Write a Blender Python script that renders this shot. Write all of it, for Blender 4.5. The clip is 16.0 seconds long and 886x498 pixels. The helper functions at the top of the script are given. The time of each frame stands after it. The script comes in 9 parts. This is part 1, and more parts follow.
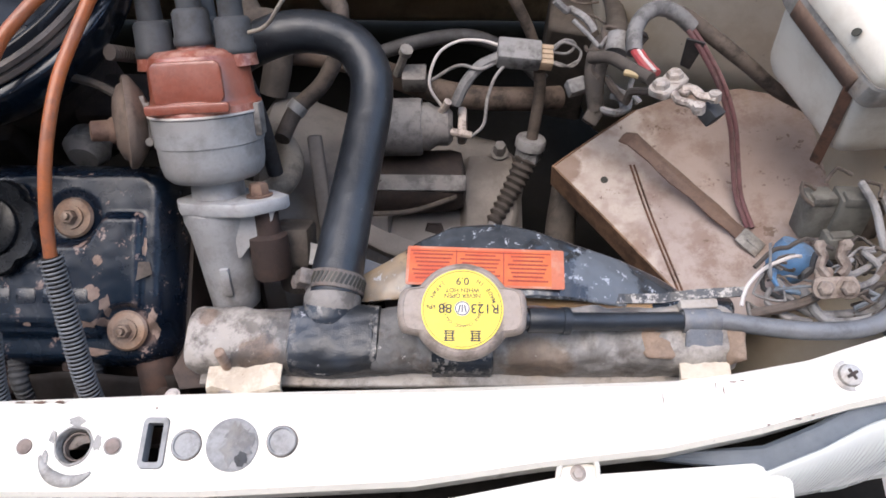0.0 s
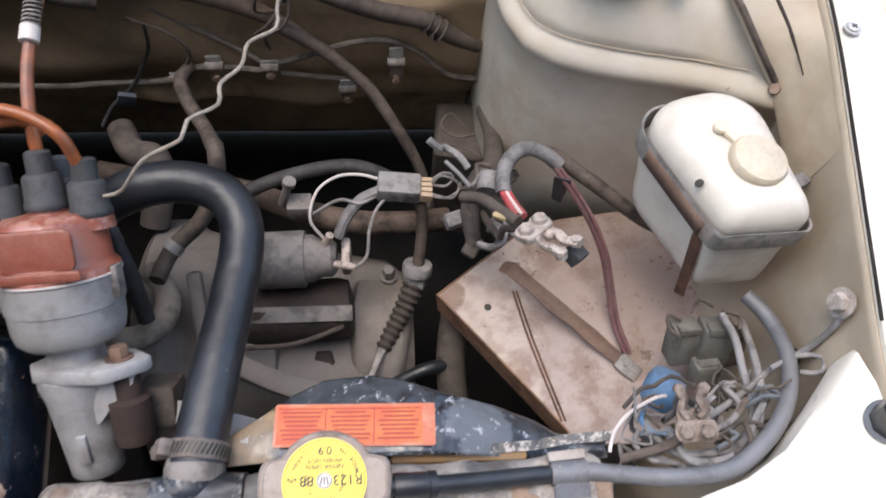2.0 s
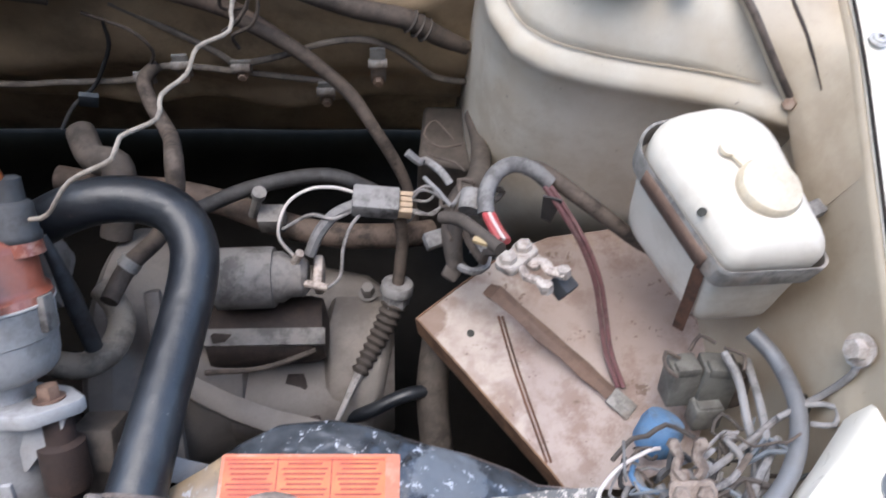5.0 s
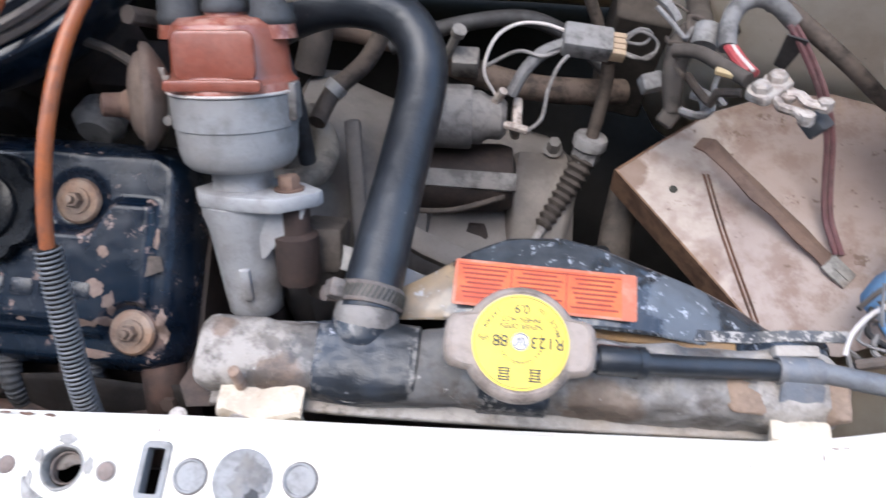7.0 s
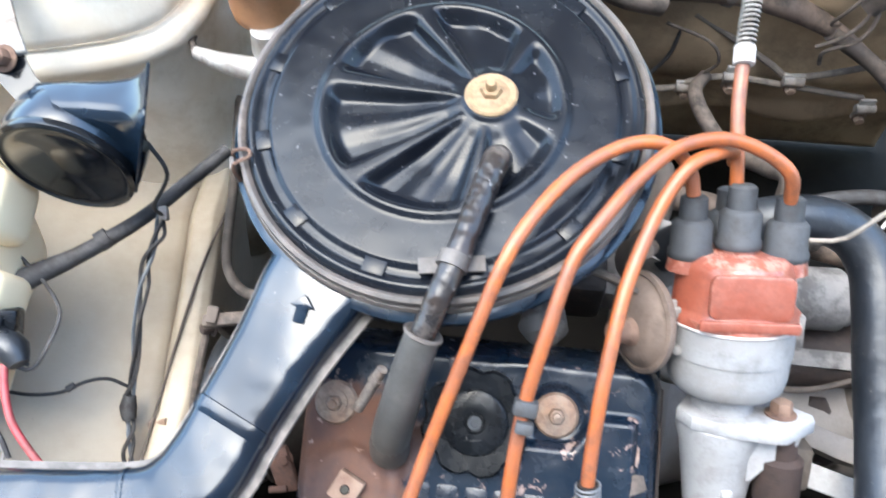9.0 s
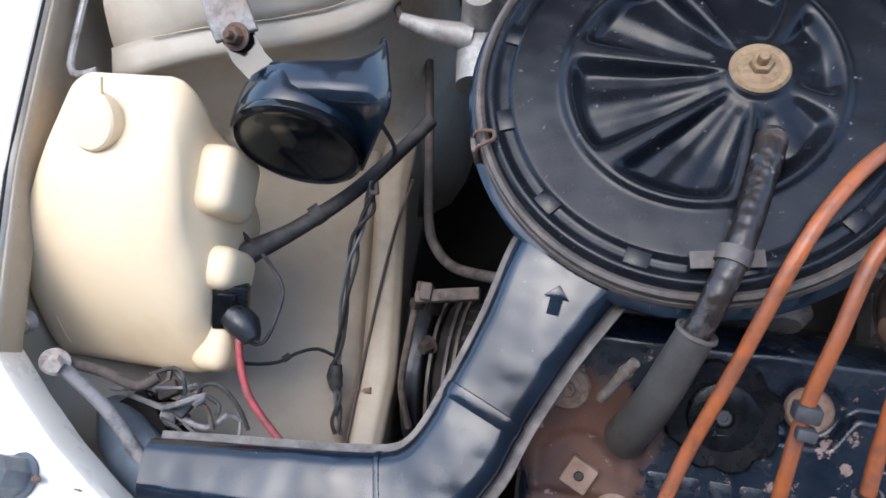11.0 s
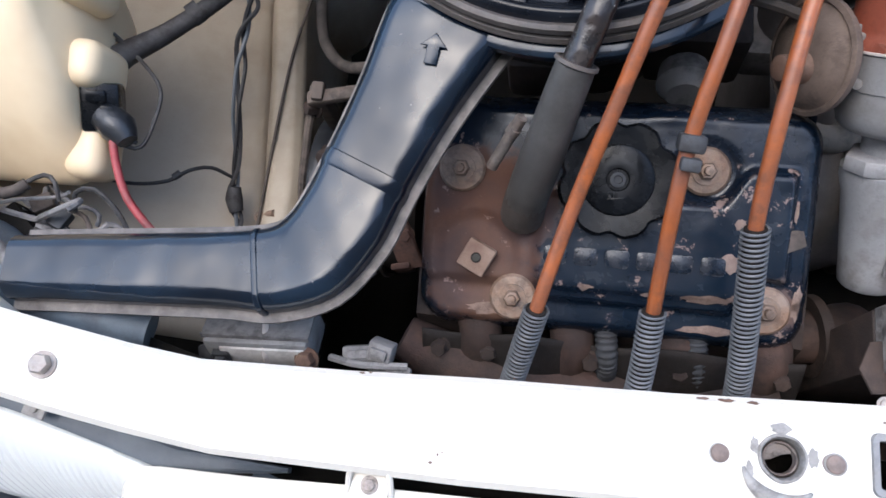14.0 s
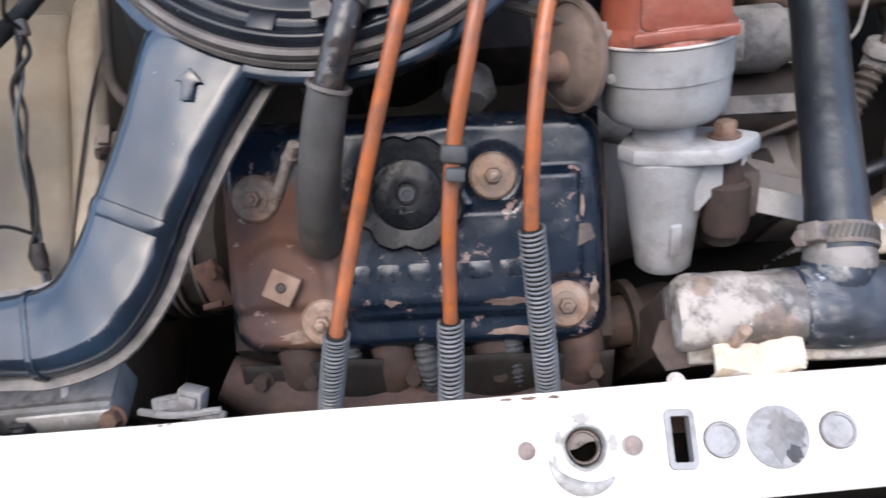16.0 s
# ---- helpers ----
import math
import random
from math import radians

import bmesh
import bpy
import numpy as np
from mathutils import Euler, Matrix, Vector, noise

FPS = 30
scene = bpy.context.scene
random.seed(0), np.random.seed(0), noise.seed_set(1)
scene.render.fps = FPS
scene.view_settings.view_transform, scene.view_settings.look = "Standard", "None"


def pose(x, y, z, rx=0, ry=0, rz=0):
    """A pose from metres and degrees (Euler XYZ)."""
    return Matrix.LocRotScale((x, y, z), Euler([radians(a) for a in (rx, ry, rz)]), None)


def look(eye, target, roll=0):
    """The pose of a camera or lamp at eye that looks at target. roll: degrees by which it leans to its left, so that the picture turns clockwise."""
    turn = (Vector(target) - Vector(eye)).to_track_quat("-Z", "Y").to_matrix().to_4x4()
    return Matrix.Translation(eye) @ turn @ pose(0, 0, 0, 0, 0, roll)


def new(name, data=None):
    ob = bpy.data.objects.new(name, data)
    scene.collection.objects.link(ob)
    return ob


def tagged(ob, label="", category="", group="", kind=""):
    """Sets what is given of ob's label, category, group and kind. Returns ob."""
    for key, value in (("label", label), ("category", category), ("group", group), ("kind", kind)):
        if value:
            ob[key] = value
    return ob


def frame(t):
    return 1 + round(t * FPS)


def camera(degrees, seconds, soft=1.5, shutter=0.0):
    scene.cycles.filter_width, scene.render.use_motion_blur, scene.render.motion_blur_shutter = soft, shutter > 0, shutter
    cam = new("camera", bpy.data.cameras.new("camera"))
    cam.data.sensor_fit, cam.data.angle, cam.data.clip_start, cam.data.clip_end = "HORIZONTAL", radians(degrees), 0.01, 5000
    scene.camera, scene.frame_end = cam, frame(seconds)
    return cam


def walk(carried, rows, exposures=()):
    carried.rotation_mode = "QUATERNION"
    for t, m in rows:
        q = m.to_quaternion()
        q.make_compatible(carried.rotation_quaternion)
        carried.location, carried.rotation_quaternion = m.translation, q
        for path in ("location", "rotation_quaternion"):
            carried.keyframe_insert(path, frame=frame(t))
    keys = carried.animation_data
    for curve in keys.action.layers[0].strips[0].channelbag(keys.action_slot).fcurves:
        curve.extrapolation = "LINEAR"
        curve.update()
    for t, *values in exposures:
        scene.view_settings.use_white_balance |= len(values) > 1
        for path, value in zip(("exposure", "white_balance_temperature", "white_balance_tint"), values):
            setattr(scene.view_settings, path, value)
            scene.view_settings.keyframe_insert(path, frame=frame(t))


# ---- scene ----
cam = camera(63.3, 16.0, soft=1.5, shutter=0.45)
PATH = [
    (0, (0.013, -0.009, 1.113), (-0.027, 0.796, -0.718), -2.0),
    (0.5, (0.017, -0.004, 1.119), (0.011, 0.848, -0.69), -0.0),
    (1, (0.024, 0.004, 1.126), (0.067, 0.9, -0.662), 2.4),
    (1.5, (0.038, 0.016, 1.128), (0.157, 0.935, -0.644), 5.9),
    (2, (0.052, 0.037, 1.136), (0.204, 1.01, -0.605), 6.5),
    (2.5, (0.071, 0.074, 1.133), (0.271, 1.052, -0.6), 9.1),
    (3, (0.08, 0.101, 1.135), (0.33, 1.127, -0.563), 12.1),
    (3.2, (0.086, 0.108, 1.139), (0.341, 1.16, -0.543), 12.2),
    (5.3, (0.072, 0.065, 1.092), (0.134, 1.006, -0.671), 2.4),
    (5.5, (0.069, 0.046, 1.081), (0.085, 1.003, -0.675), -0.0),
    (6, (0.062, 0.035, 1.069), (0.092, 0.963, -0.702), 0.6),
    (6.5, (0.037, 0.017, 1.054), (-0.031, 0.84, -0.767), -3.1),
    (7, (-0.007, 0.03, 1.065), (-0.101, 0.785, -0.784), -2.3),
    (7.5, (-0.063, 0.033, 1.072), (-0.212, 0.862, -0.742), -3.1),
    (8, (-0.139, 0.049, 1.097), (-0.376, 0.881, -0.706), -9.2),
    (8.5, (-0.209, 0.068, 1.113), (-0.443, 0.962, -0.66), -8.2),
    (9, (-0.259, 0.079, 1.12), (-0.492, 0.985, -0.648), -8.0),
    (9.5, (-0.29, 0.098, 1.138), (-0.584, 1.036, -0.603), -10.7),
    (9.7, (-0.305, 0.098, 1.135), (-0.624, 1.007, -0.617), -11.1),
    (11.8, (-0.37, 0.093, 1.117), (-0.865, 0.744, -0.708), -28.2),
    (12, (-0.377, 0.067, 1.108), (-0.846, 0.713, -0.726), -26.4),
    (12.5, (-0.38, 0.037, 1.094), (-0.832, 0.611, -0.768), -28.1),
    (13, (-0.357, 0.024, 1.079), (-0.824, 0.513, -0.803), -33.5),
    (13.5, (-0.321, 0.028, 1.073), (-0.688, 0.578, -0.814), -26.4),
    (14, (-0.306, 0.031, 1.071), (-0.634, 0.574, -0.826), -25.2),
    (14.5, (-0.295, 0.03, 1.068), (-0.586, 0.577, -0.833), -23.4),
    (15, (-0.276, 0.034, 1.065), (-0.502, 0.603, -0.839), -18.7),
    (15.5, (-0.265, 0.038, 1.067), (-0.461, 0.627, -0.834), -16.9),
    (16, (-0.247, 0.041, 1.064), (-0.331, 0.622, -0.848), -10.6),
]
walk(cam, [(t, look(eye, target, roll)) for t, eye, target, roll in PATH],
     exposures=[(0, 0.92, 6540, 10), (1.5, 0.97, 6540, 9), (3.2, 0.56, 6820, 11), (5.5, 1.22, 6090, 8), (7, 1.12, 6090, 8), (7.6, 1.27, 6040, 6), (8.5, 2.58, 6040, 2), (9, 2.27, 6060, 2), (9.7, 1.77, 5990, 4), (12, 0.52, 5900, 8), (12.5, 0.46, 5960, 8), (13, 0.38, 6010, 8), (14, 0.90, 6060, 8), (16, 1.32, 6360, 9)])

# ---- light: hazy daylight over an open bonnet ----
world = bpy.data.worlds.new("hazy_sky")
scene.world = world
world.use_nodes = True
wn = world.node_tree
sky = wn.nodes.new("ShaderNodeTexSky")
sky.sky_type = "NISHITA"
sky.sun_disc = False
sky.sun_elevation = radians(80)
sky.sun_rotation = radians(270)
sky.air_density, sky.dust_density = 1.2, 2.6
back = wn.nodes["Background"]
back.inputs["Strength"].default_value = 0.30
wn.links.new(sky.outputs["Color"], back.inputs["Color"])
sun = new("sun", bpy.data.lights.new("sun", "SUN"))
sun.data.energy, sun.data.angle, sun.data.color = 0.65, radians(60), (1.0, 0.985, 0.965)
sun.matrix_world = look((-1.2, 0.0, 3.6), (-0.15, 0.2, 0.7))
scene.view_settings.exposure = 0.3


# ---- materials ----
def surf(name, base, rough=0.5, metal=0.0, second=None, amount=0.5, scale=25.0, dust=0.0, dust_rgb=(0.33, 0.27, 0.22),
         dust_scale=30.0, bump=0.15, grain=900.0, chips=0.0, chip_scale=170.0, chip_rgb=(0.45, 0.42, 0.4), coat=0.0, side_dust=0.25, patches=(), speck=0.5, grime=0.0, grime_scale=55.0, grime_rgb=(0.02, 0.015, 0.012), film_sheen=0.0, film_sheen_rgb=(0.07, 0.085, 0.11), worn=0.0, worn_rgb=(0.36, 0.31, 0.28), wave=0.0, wave_scale=26.0, spec=0.5):
    """Base and second colour mixed in blotches, settled dust, paint chips and fine relief."""
    m = bpy.data.materials.new(name)
    m.use_nodes = True
    t = m.node_tree
    n, ln = t.nodes, t.links.new
    b = n["Principled BSDF"]
    b.inputs["Specular IOR Level"].default_value = spec
    co = n.new("ShaderNodeTexCoord").outputs["Object"]

    def tex(sc, detail=4.0, rough_=0.6):
        q = n.new("ShaderNodeTexNoise")
        q.inputs["Scale"].default_value, q.inputs["Detail"].default_value, q.inputs["Roughness"].default_value = sc, detail, rough_
        ln(co, q.inputs["Vector"])
        return q.outputs["Fac"]

    def span(v, lo, hi, a=0.0, z=1.0):
        q = n.new("ShaderNodeMapRange")
        q.clamp = True
        for key, val in (("From Min", lo), ("From Max", hi), ("To Min", a), ("To Max", z)):
            q.inputs[key].default_value = val
        ln(v, q.inputs["Value"])
        return q.outputs["Result"]

    def calc(op, u, v):
        q = n.new("ShaderNodeMath")
        q.operation = op
        q.use_clamp = True
        for k, w in enumerate((u, v)):
            if isinstance(w, (int, float)):
                q.inputs[k].default_value = w
            else:
                ln(w, q.inputs[k])
        return q.outputs[0]

    def mix(f, u, v):
        q = n.new("ShaderNodeMix")
        q.data_type = "RGBA"
        for k, w in ((0, f), (6, u), (7, v)):
            if isinstance(w, tuple):
                q.inputs[k].default_value = (*w, 1)
            elif isinstance(w, (int, float)):
                q.inputs[k].default_value = w
            else:
                ln(w, q.inputs[k])
        return q.outputs[2]

    rgb = tuple(base)
    if speck:
        rgb = mix(span(tex(scale * 6, 4, 0.7), 0.3, 0.7, 0, speck), rgb, tuple(0.72 * c for c in base))
        rgb = mix(span(tex(430, 2), 0.56, 0.68, 0, 0.5 * speck), rgb, tuple(0.5 * c for c in base))
    if second:
        rgb = mix(span(tex(scale), 0.62 - 0.4 * amount, 0.72 - 0.3 * amount + 0.1), rgb, tuple(second))
    bare = None
    for px, py, pz, rad, col in patches:
        q = n.new("ShaderNodeVectorMath")
        q.operation = "DISTANCE"
        ln(co, q.inputs[0])
        q.inputs[1].default_value = (px, py, pz)
        wob = calc("SUBTRACT", calc("ADD", q.outputs["Value"], 0.0), calc("MULTIPLY", tex(70, 6, 0.75), rad * 1.3))
        spot = span(wob, rad * 0.35, rad * 0.6, 0.9, 0.0)
        rgb = mix(spot, rgb, tuple(col))
        bare = calc("MAXIMUM", spot, bare) if bare else spot
    # Soft blotches of dusty film; on glossy blacks they hold sky sheen as colour.
    if film_sheen:
        rgb = mix(span(tex(scale, 6, 0.55), 0.38, 0.66, 0.0, film_sheen), rgb, tuple(film_sheen_rgb))
    r = rough
    if dust:
        geo = n.new("ShaderNodeNewGeometry")
        sep = n.new("ShaderNodeSeparateXYZ")
        ln(geo.outputs["Normal"], sep.inputs[0])
        lie = span(sep.outputs["Z"], -0.2, 0.9, side_dust, 1.0)
        f = calc("MULTIPLY", lie, span(tex(dust_scale, 5, 0.7), 0.28, 0.72, 0.15, 1.0))
        f = calc("MULTIPLY", f, min(1.0, dust * 1.35))
        rgb = mix(f, rgb, tuple(dust_rgb))
        r = span(f, 0.0, 0.8, rough, 0.9)
        if metal:
            ln(span(f, 0.0, 0.5, metal, 0.0), b.inputs["Metallic"])
    elif metal:
        b.inputs["Metallic"].default_value = metal
    if grime:
        g = calc("MULTIPLY", span(tex(grime_scale, 7, 0.72), 0.46, 0.60), span(tex(grime_scale * 0.23, 3), 0.35, 0.6, 0.25, 1.0))
        rgb = mix(calc("MULTIPLY", g, grime), rgb, tuple(grime_rgb))
    if chips:
        rgb = mix(calc("MULTIPLY", span(tex(chip_scale, 5, 0.75), 0.70 - 0.12 * chips, 0.73 - 0.12 * chips), 0.85), rgb, tuple(chip_rgb))
    if worn:
        ridge = n.new("ShaderNodeNewGeometry").outputs["Pointiness"]
        rgb = mix(calc("MULTIPLY", span(ridge, 0.53, 0.60), span(tex(160, 5, 0.75), 0.56 - 0.12 * worn, 0.62 - 0.12 * worn, 0.0, 0.9)), rgb, tuple(worn_rgb))
    if not isinstance(rgb, tuple) and grime:
        each = n.new("ShaderNodeObjectInfo")
        rgb = mix(span(each.outputs["Random"], 0.0, 1.0, 0.0, 0.35), rgb, tuple(0.25 * c for c in base))
    if isinstance(rgb, tuple):
        b.inputs["Base Color"].default_value = (*rgb, 1)
    else:
        ln(rgb, b.inputs["Base Color"])
    if isinstance(r, float):
        r = span(tex(scale * 3, 4), 0.3, 0.7, max(0.03, r - 0.1), min(1.0, r + 0.1))
    if bare:  # rust and dirt are duller than the paint round them
        r = calc("MAXIMUM", r, calc("MULTIPLY", bare, 0.78))
    ln(r, b.inputs["Roughness"])
    if bump:
        q = n.new("ShaderNodeBump")
        q.inputs["Strength"].default_value, q.inputs["Distance"].default_value = bump, 0.002
        ln(calc("ADD", calc("MULTIPLY", tex(grain, 3), 0.4), calc("MULTIPLY", tex(scale * 5, 3), 0.6)), q.inputs["Height"])
        out = q.outputs["Normal"]
        if wave:  # uneven pressed metal and old rubber
            w = n.new("ShaderNodeBump")
            w.inputs["Strength"].default_value, w.inputs["Distance"].default_value = wave, 0.01
            ln(tex(wave_scale, 2, 0.5), w.inputs["Height"])
            ln(out, w.inputs["Normal"])
            out = w.outputs["Normal"]
        ln(out, b.inputs["Normal"])
        if coat:
            ln(out, b.inputs["Coat Normal"])
    if coat:
        b.inputs["Coat Weight"].default_value = coat
        b.inputs["Coat Roughness"].default_value = max(0.08, 0.9 * rough)
    return m


white_paint = surf("white_paint", (0.72, 0.67, 0.585), 0.32, second=(0.66, 0.61, 0.53), amount=0.25, scale=12, bump=0.01, coat=0.3, chips=0.02, speck=0.0, chip_rgb=(0.2, 0.17, 0.15))
bay_paint = surf("bay_paint", (0.475, 0.400, 0.300), 0.45, second=(0.43, 0.345, 0.245), amount=0.4, scale=9, dust=0.25, dust_rgb=(0.39, 0.33, 0.255), dust_scale=14, bump=0.05, chips=0.04, chip_rgb=(0.12, 0.08, 0.06), speck=0.15, grime=0.35, grime_scale=18, grime_rgb=(0.26, 0.2, 0.145))
tower_paint = surf("tower_paint", (0.82, 0.76, 0.65), 0.35, second=(0.66, 0.56, 0.42), amount=0.42, scale=11, dust=0.15, dust_rgb=(0.55, 0.49, 0.4), bump=0.04, chips=0.10, chip_scale=90, chip_rgb=(0.12, 0.08, 0.06), speck=0.15, coat=0.3, grime=0.5, grime_scale=18, grime_rgb=(0.42, 0.32, 0.2))
firewall_paint = surf("firewall_paint", (0.66, 0.49, 0.30), 0.6, second=(0.38, 0.265, 0.165), amount=0.6, scale=7, dust=0.35, dust_rgb=(0.27, 0.20, 0.14), side_dust=0.6, bump=0.2, grime=0.75, grime_scale=16, grime_rgb=(0.085, 0.055, 0.036))
black_gloss = surf("black_gloss", (0.005, 0.006, 0.009), 0.22, second=(0.010, 0.012, 0.016), amount=0.4, scale=14, bump=0.03, chips=0.35, chip_scale=190, chip_rgb=(0.25, 0.24, 0.24), film_sheen=0.3, film_sheen_rgb=(0.014, 0.017, 0.022), wave=0.2, wave_scale=20, spec=0.26)
# Bluish blotches put the sky's reflection into the duct colour.
duct_paint = surf("duct_paint", (0.003, 0.006, 0.012), 0.15, second=(0.008, 0.011, 0.016), amount=0.4, scale=18, bump=0.02, chips=0.03, chip_rgb=(0.26, 0.24, 0.23), coat=0.14, film_sheen=0.65, film_sheen_rgb=(0.011, 0.025, 0.045), wave=0.5, wave_scale=17, spec=0.42)
lip_metal = surf("lip_metal", (0.10, 0.088, 0.08), 0.5, second=(0.24, 0.205, 0.18), amount=0.5, scale=60, dust=0.2, dust_rgb=(0.26, 0.22, 0.19), bump=0.2, grime=0.6, grime_scale=80)
# Blue blotches paint a sky sheen on the cover; the patches are rust.
cover_paint = surf("cover_paint", (0.004, 0.009, 0.018), 0.24, second=(0.007, 0.014, 0.025), amount=0.4, scale=20, bump=0.08, chips=0.62, chip_scale=85, chip_rgb=(0.30, 0.21, 0.175), film_sheen=0.55, film_sheen_rgb=(0.009, 0.018, 0.031), grime=0.15, grime_scale=40, grime_rgb=(0.05, 0.03, 0.022),
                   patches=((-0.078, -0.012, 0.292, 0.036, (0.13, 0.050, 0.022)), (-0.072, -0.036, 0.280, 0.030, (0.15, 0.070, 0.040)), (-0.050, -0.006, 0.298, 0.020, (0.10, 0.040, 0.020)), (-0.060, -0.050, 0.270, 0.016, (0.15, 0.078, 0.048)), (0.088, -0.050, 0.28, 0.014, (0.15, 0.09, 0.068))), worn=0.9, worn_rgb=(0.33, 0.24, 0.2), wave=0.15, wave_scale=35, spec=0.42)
dirt_brown = surf("dirt_brown", (0.34, 0.235, 0.165), 0.95, second=(0.24, 0.15, 0.10), amount=0.5, scale=60, dust=0.3, dust_rgb=(0.44, 0.35, 0.28), bump=0.6, grain=500, grime=0.4, grime_scale=90, grime_rgb=(0.12, 0.075, 0.05))
shell_blue = surf("shell_blue", (0.075, 0.105, 0.135), 0.42, second=(0.13, 0.16, 0.185), amount=0.45, scale=16, dust=0.2, dust_rgb=(0.30, 0.31, 0.32), bump=0.08, grime=0.4, grime_scale=40)
pipe_dust = surf("pipe_dust", (0.24, 0.20, 0.165), 0.6, second=(0.14, 0.11, 0.09), amount=0.45, scale=60, dust=0.4, dust_rgb=(0.32, 0.27, 0.22), bump=0.2, grime=0.6, grime_scale=70)
mark_paint = surf("mark_paint", (0.004, 0.009, 0.018), 0.26, second=(0.016, 0.022, 0.032), amount=0.4, scale=50, bump=0.1, chips=0.5, chip_scale=160, chip_rgb=(0.20, 0.16, 0.14), worn=0.7, worn_rgb=(0.20, 0.18, 0.17))
hose_beige = surf("hose_beige", (0.30, 0.255, 0.205), 0.75, second=(0.22, 0.18, 0.145), amount=0.45, scale=40, dust=0.4, dust_rgb=(0.36, 0.31, 0.25), bump=0.15, grime=0.5, grime_scale=50)
flake_brown = surf("flake_brown", (0.24, 0.155, 0.12), 0.75, second=(0.34, 0.24, 0.19), amount=0.5, scale=90, dust=0.3, dust_rgb=(0.36, 0.27, 0.21), bump=0.3, grime=0.6, grime_scale=120, grime_rgb=(0.06, 0.035, 0.025))
rusty_cover = surf("rusty_cover", (0.12, 0.05, 0.03), 0.75, second=(0.26, 0.18, 0.13), amount=0.7, scale=45, dust=0.5, dust_rgb=(0.3, 0.21, 0.16), bump=0.4)
rust = surf("rust", (0.13, 0.06, 0.038), 0.85, second=(0.24, 0.14, 0.09), amount=0.5, scale=55, dust=0.35, dust_rgb=(0.3, 0.22, 0.17), bump=0.4, grime=0.85, grime_scale=45)
dark_rust = surf("dark_rust", (0.030, 0.018, 0.014), 0.75, second=(0.065, 0.040, 0.030), amount=0.45, scale=50, dust=0.16, dust_rgb=(0.12, 0.09, 0.072), bump=0.4, grime=0.85, grime_scale=45)
bolt_metal = surf("bolt_metal", (0.36, 0.27, 0.21), 0.5, 0.5, second=(0.28, 0.155, 0.09), amount=0.6, scale=90, dust=0.3, dust_rgb=(0.34, 0.25, 0.19), bump=0.2, grime=0.6, grime_scale=150, grime_rgb=(0.05, 0.026, 0.016))
pale_bolt = surf("pale_bolt", (0.55, 0.5, 0.45), 0.5, 0.5, second=(0.42, 0.33, 0.27), amount=0.5, scale=90, dust=0.5, dust_rgb=(0.5, 0.42, 0.37), bump=0.2, grime=0.6, grime_scale=150, grime_rgb=(0.05, 0.026, 0.016))
zinc = surf("zinc", (0.55, 0.54, 0.52), 0.42, 0.8, second=(0.45, 0.4, 0.35), amount=0.4, scale=70, dust=0.35, dust_rgb=(0.45, 0.4, 0.36), bump=0.15, grime=0.55, grime_scale=90)
alloy = surf("alloy", (0.385, 0.382, 0.385), 0.45, 0.25, second=(0.30, 0.285, 0.275), amount=0.4, scale=30, dust=0.3, dust_rgb=(0.40, 0.36, 0.33), bump=0.2, grime=0.5, grime_scale=40, grime_rgb=(0.10, 0.085, 0.075))
collar_metal = surf("collar_metal", (0.42, 0.40, 0.375), 0.5, 0.2, second=(0.27, 0.25, 0.23), amount=0.45, scale=90, dust=0.3, dust_rgb=(0.5, 0.46, 0.42), bump=0.3, grime=0.5, grime_scale=150, grime_rgb=(0.1, 0.085, 0.07))
screw_tan = surf("screw_tan", (0.23, 0.175, 0.15), 0.6, 0.2, second=(0.22, 0.15, 0.12), amount=0.45, scale=120, dust=0.35, dust_rgb=(0.36, 0.29, 0.255), bump=0.3, grime=0.5, grime_scale=160)
gasket_grey = surf("gasket_grey", (0.075, 0.095, 0.12), 0.45, second=(0.14, 0.165, 0.19), amount=0.5, scale=22, dust=0.2, dust_rgb=(0.30, 0.31, 0.32), bump=0.12, grime=0.4, grime_scale=60, grime_rgb=(0.06, 0.07, 0.08))
dull_alloy = surf("dull_alloy", (0.27, 0.255, 0.24), 0.6, 0.2, second=(0.2, 0.18, 0.165), amount=0.5, scale=28, dust=0.5, dust_rgb=(0.33, 0.29, 0.26), bump=0.4, grime=0.8, grime_scale=45)
gearbox_alloy = surf("gearbox_alloy", (0.215, 0.19, 0.168), 0.65, 0.1, second=(0.155, 0.132, 0.115), amount=0.4, scale=14, dust=0.42, dust_rgb=(0.31, 0.27, 0.235), dust_scale=12, bump=0.3, grime=0.45, grime_scale=16, grime_rgb=(0.06, 0.048, 0.04))
cap_plastic = surf("cap_plastic", (0.27, 0.060, 0.030), 0.28, second=(0.29, 0.085, 0.052), amount=0.3, scale=45, dust=0.13, dust_rgb=(0.42, 0.26, 0.21), dust_scale=50, side_dust=0.1, bump=0.05, coat=0.45, grime=0.4, grime_scale=70, grime_rgb=(0.11, 0.04, 0.03), worn=0.7, worn_rgb=(0.42, 0.22, 0.17))
boot_rubber = surf("boot_rubber", (0.03, 0.033, 0.038), 0.6, dust=0.4, dust_rgb=(0.13, 0.128, 0.13), bump=0.2, grime=0.75, grime_scale=80)
black_rubber = surf("black_rubber", (0.008, 0.010, 0.014), 0.42, second=(0.014, 0.016, 0.02), amount=0.4, scale=30, bump=0.22, grain=650, chips=0.34, chip_scale=260, chip_rgb=(0.17, 0.155, 0.145), coat=0.3, film_sheen=0.5, film_sheen_rgb=(0.026, 0.029, 0.034), wave=0.12, wave_scale=60, spec=0.45)
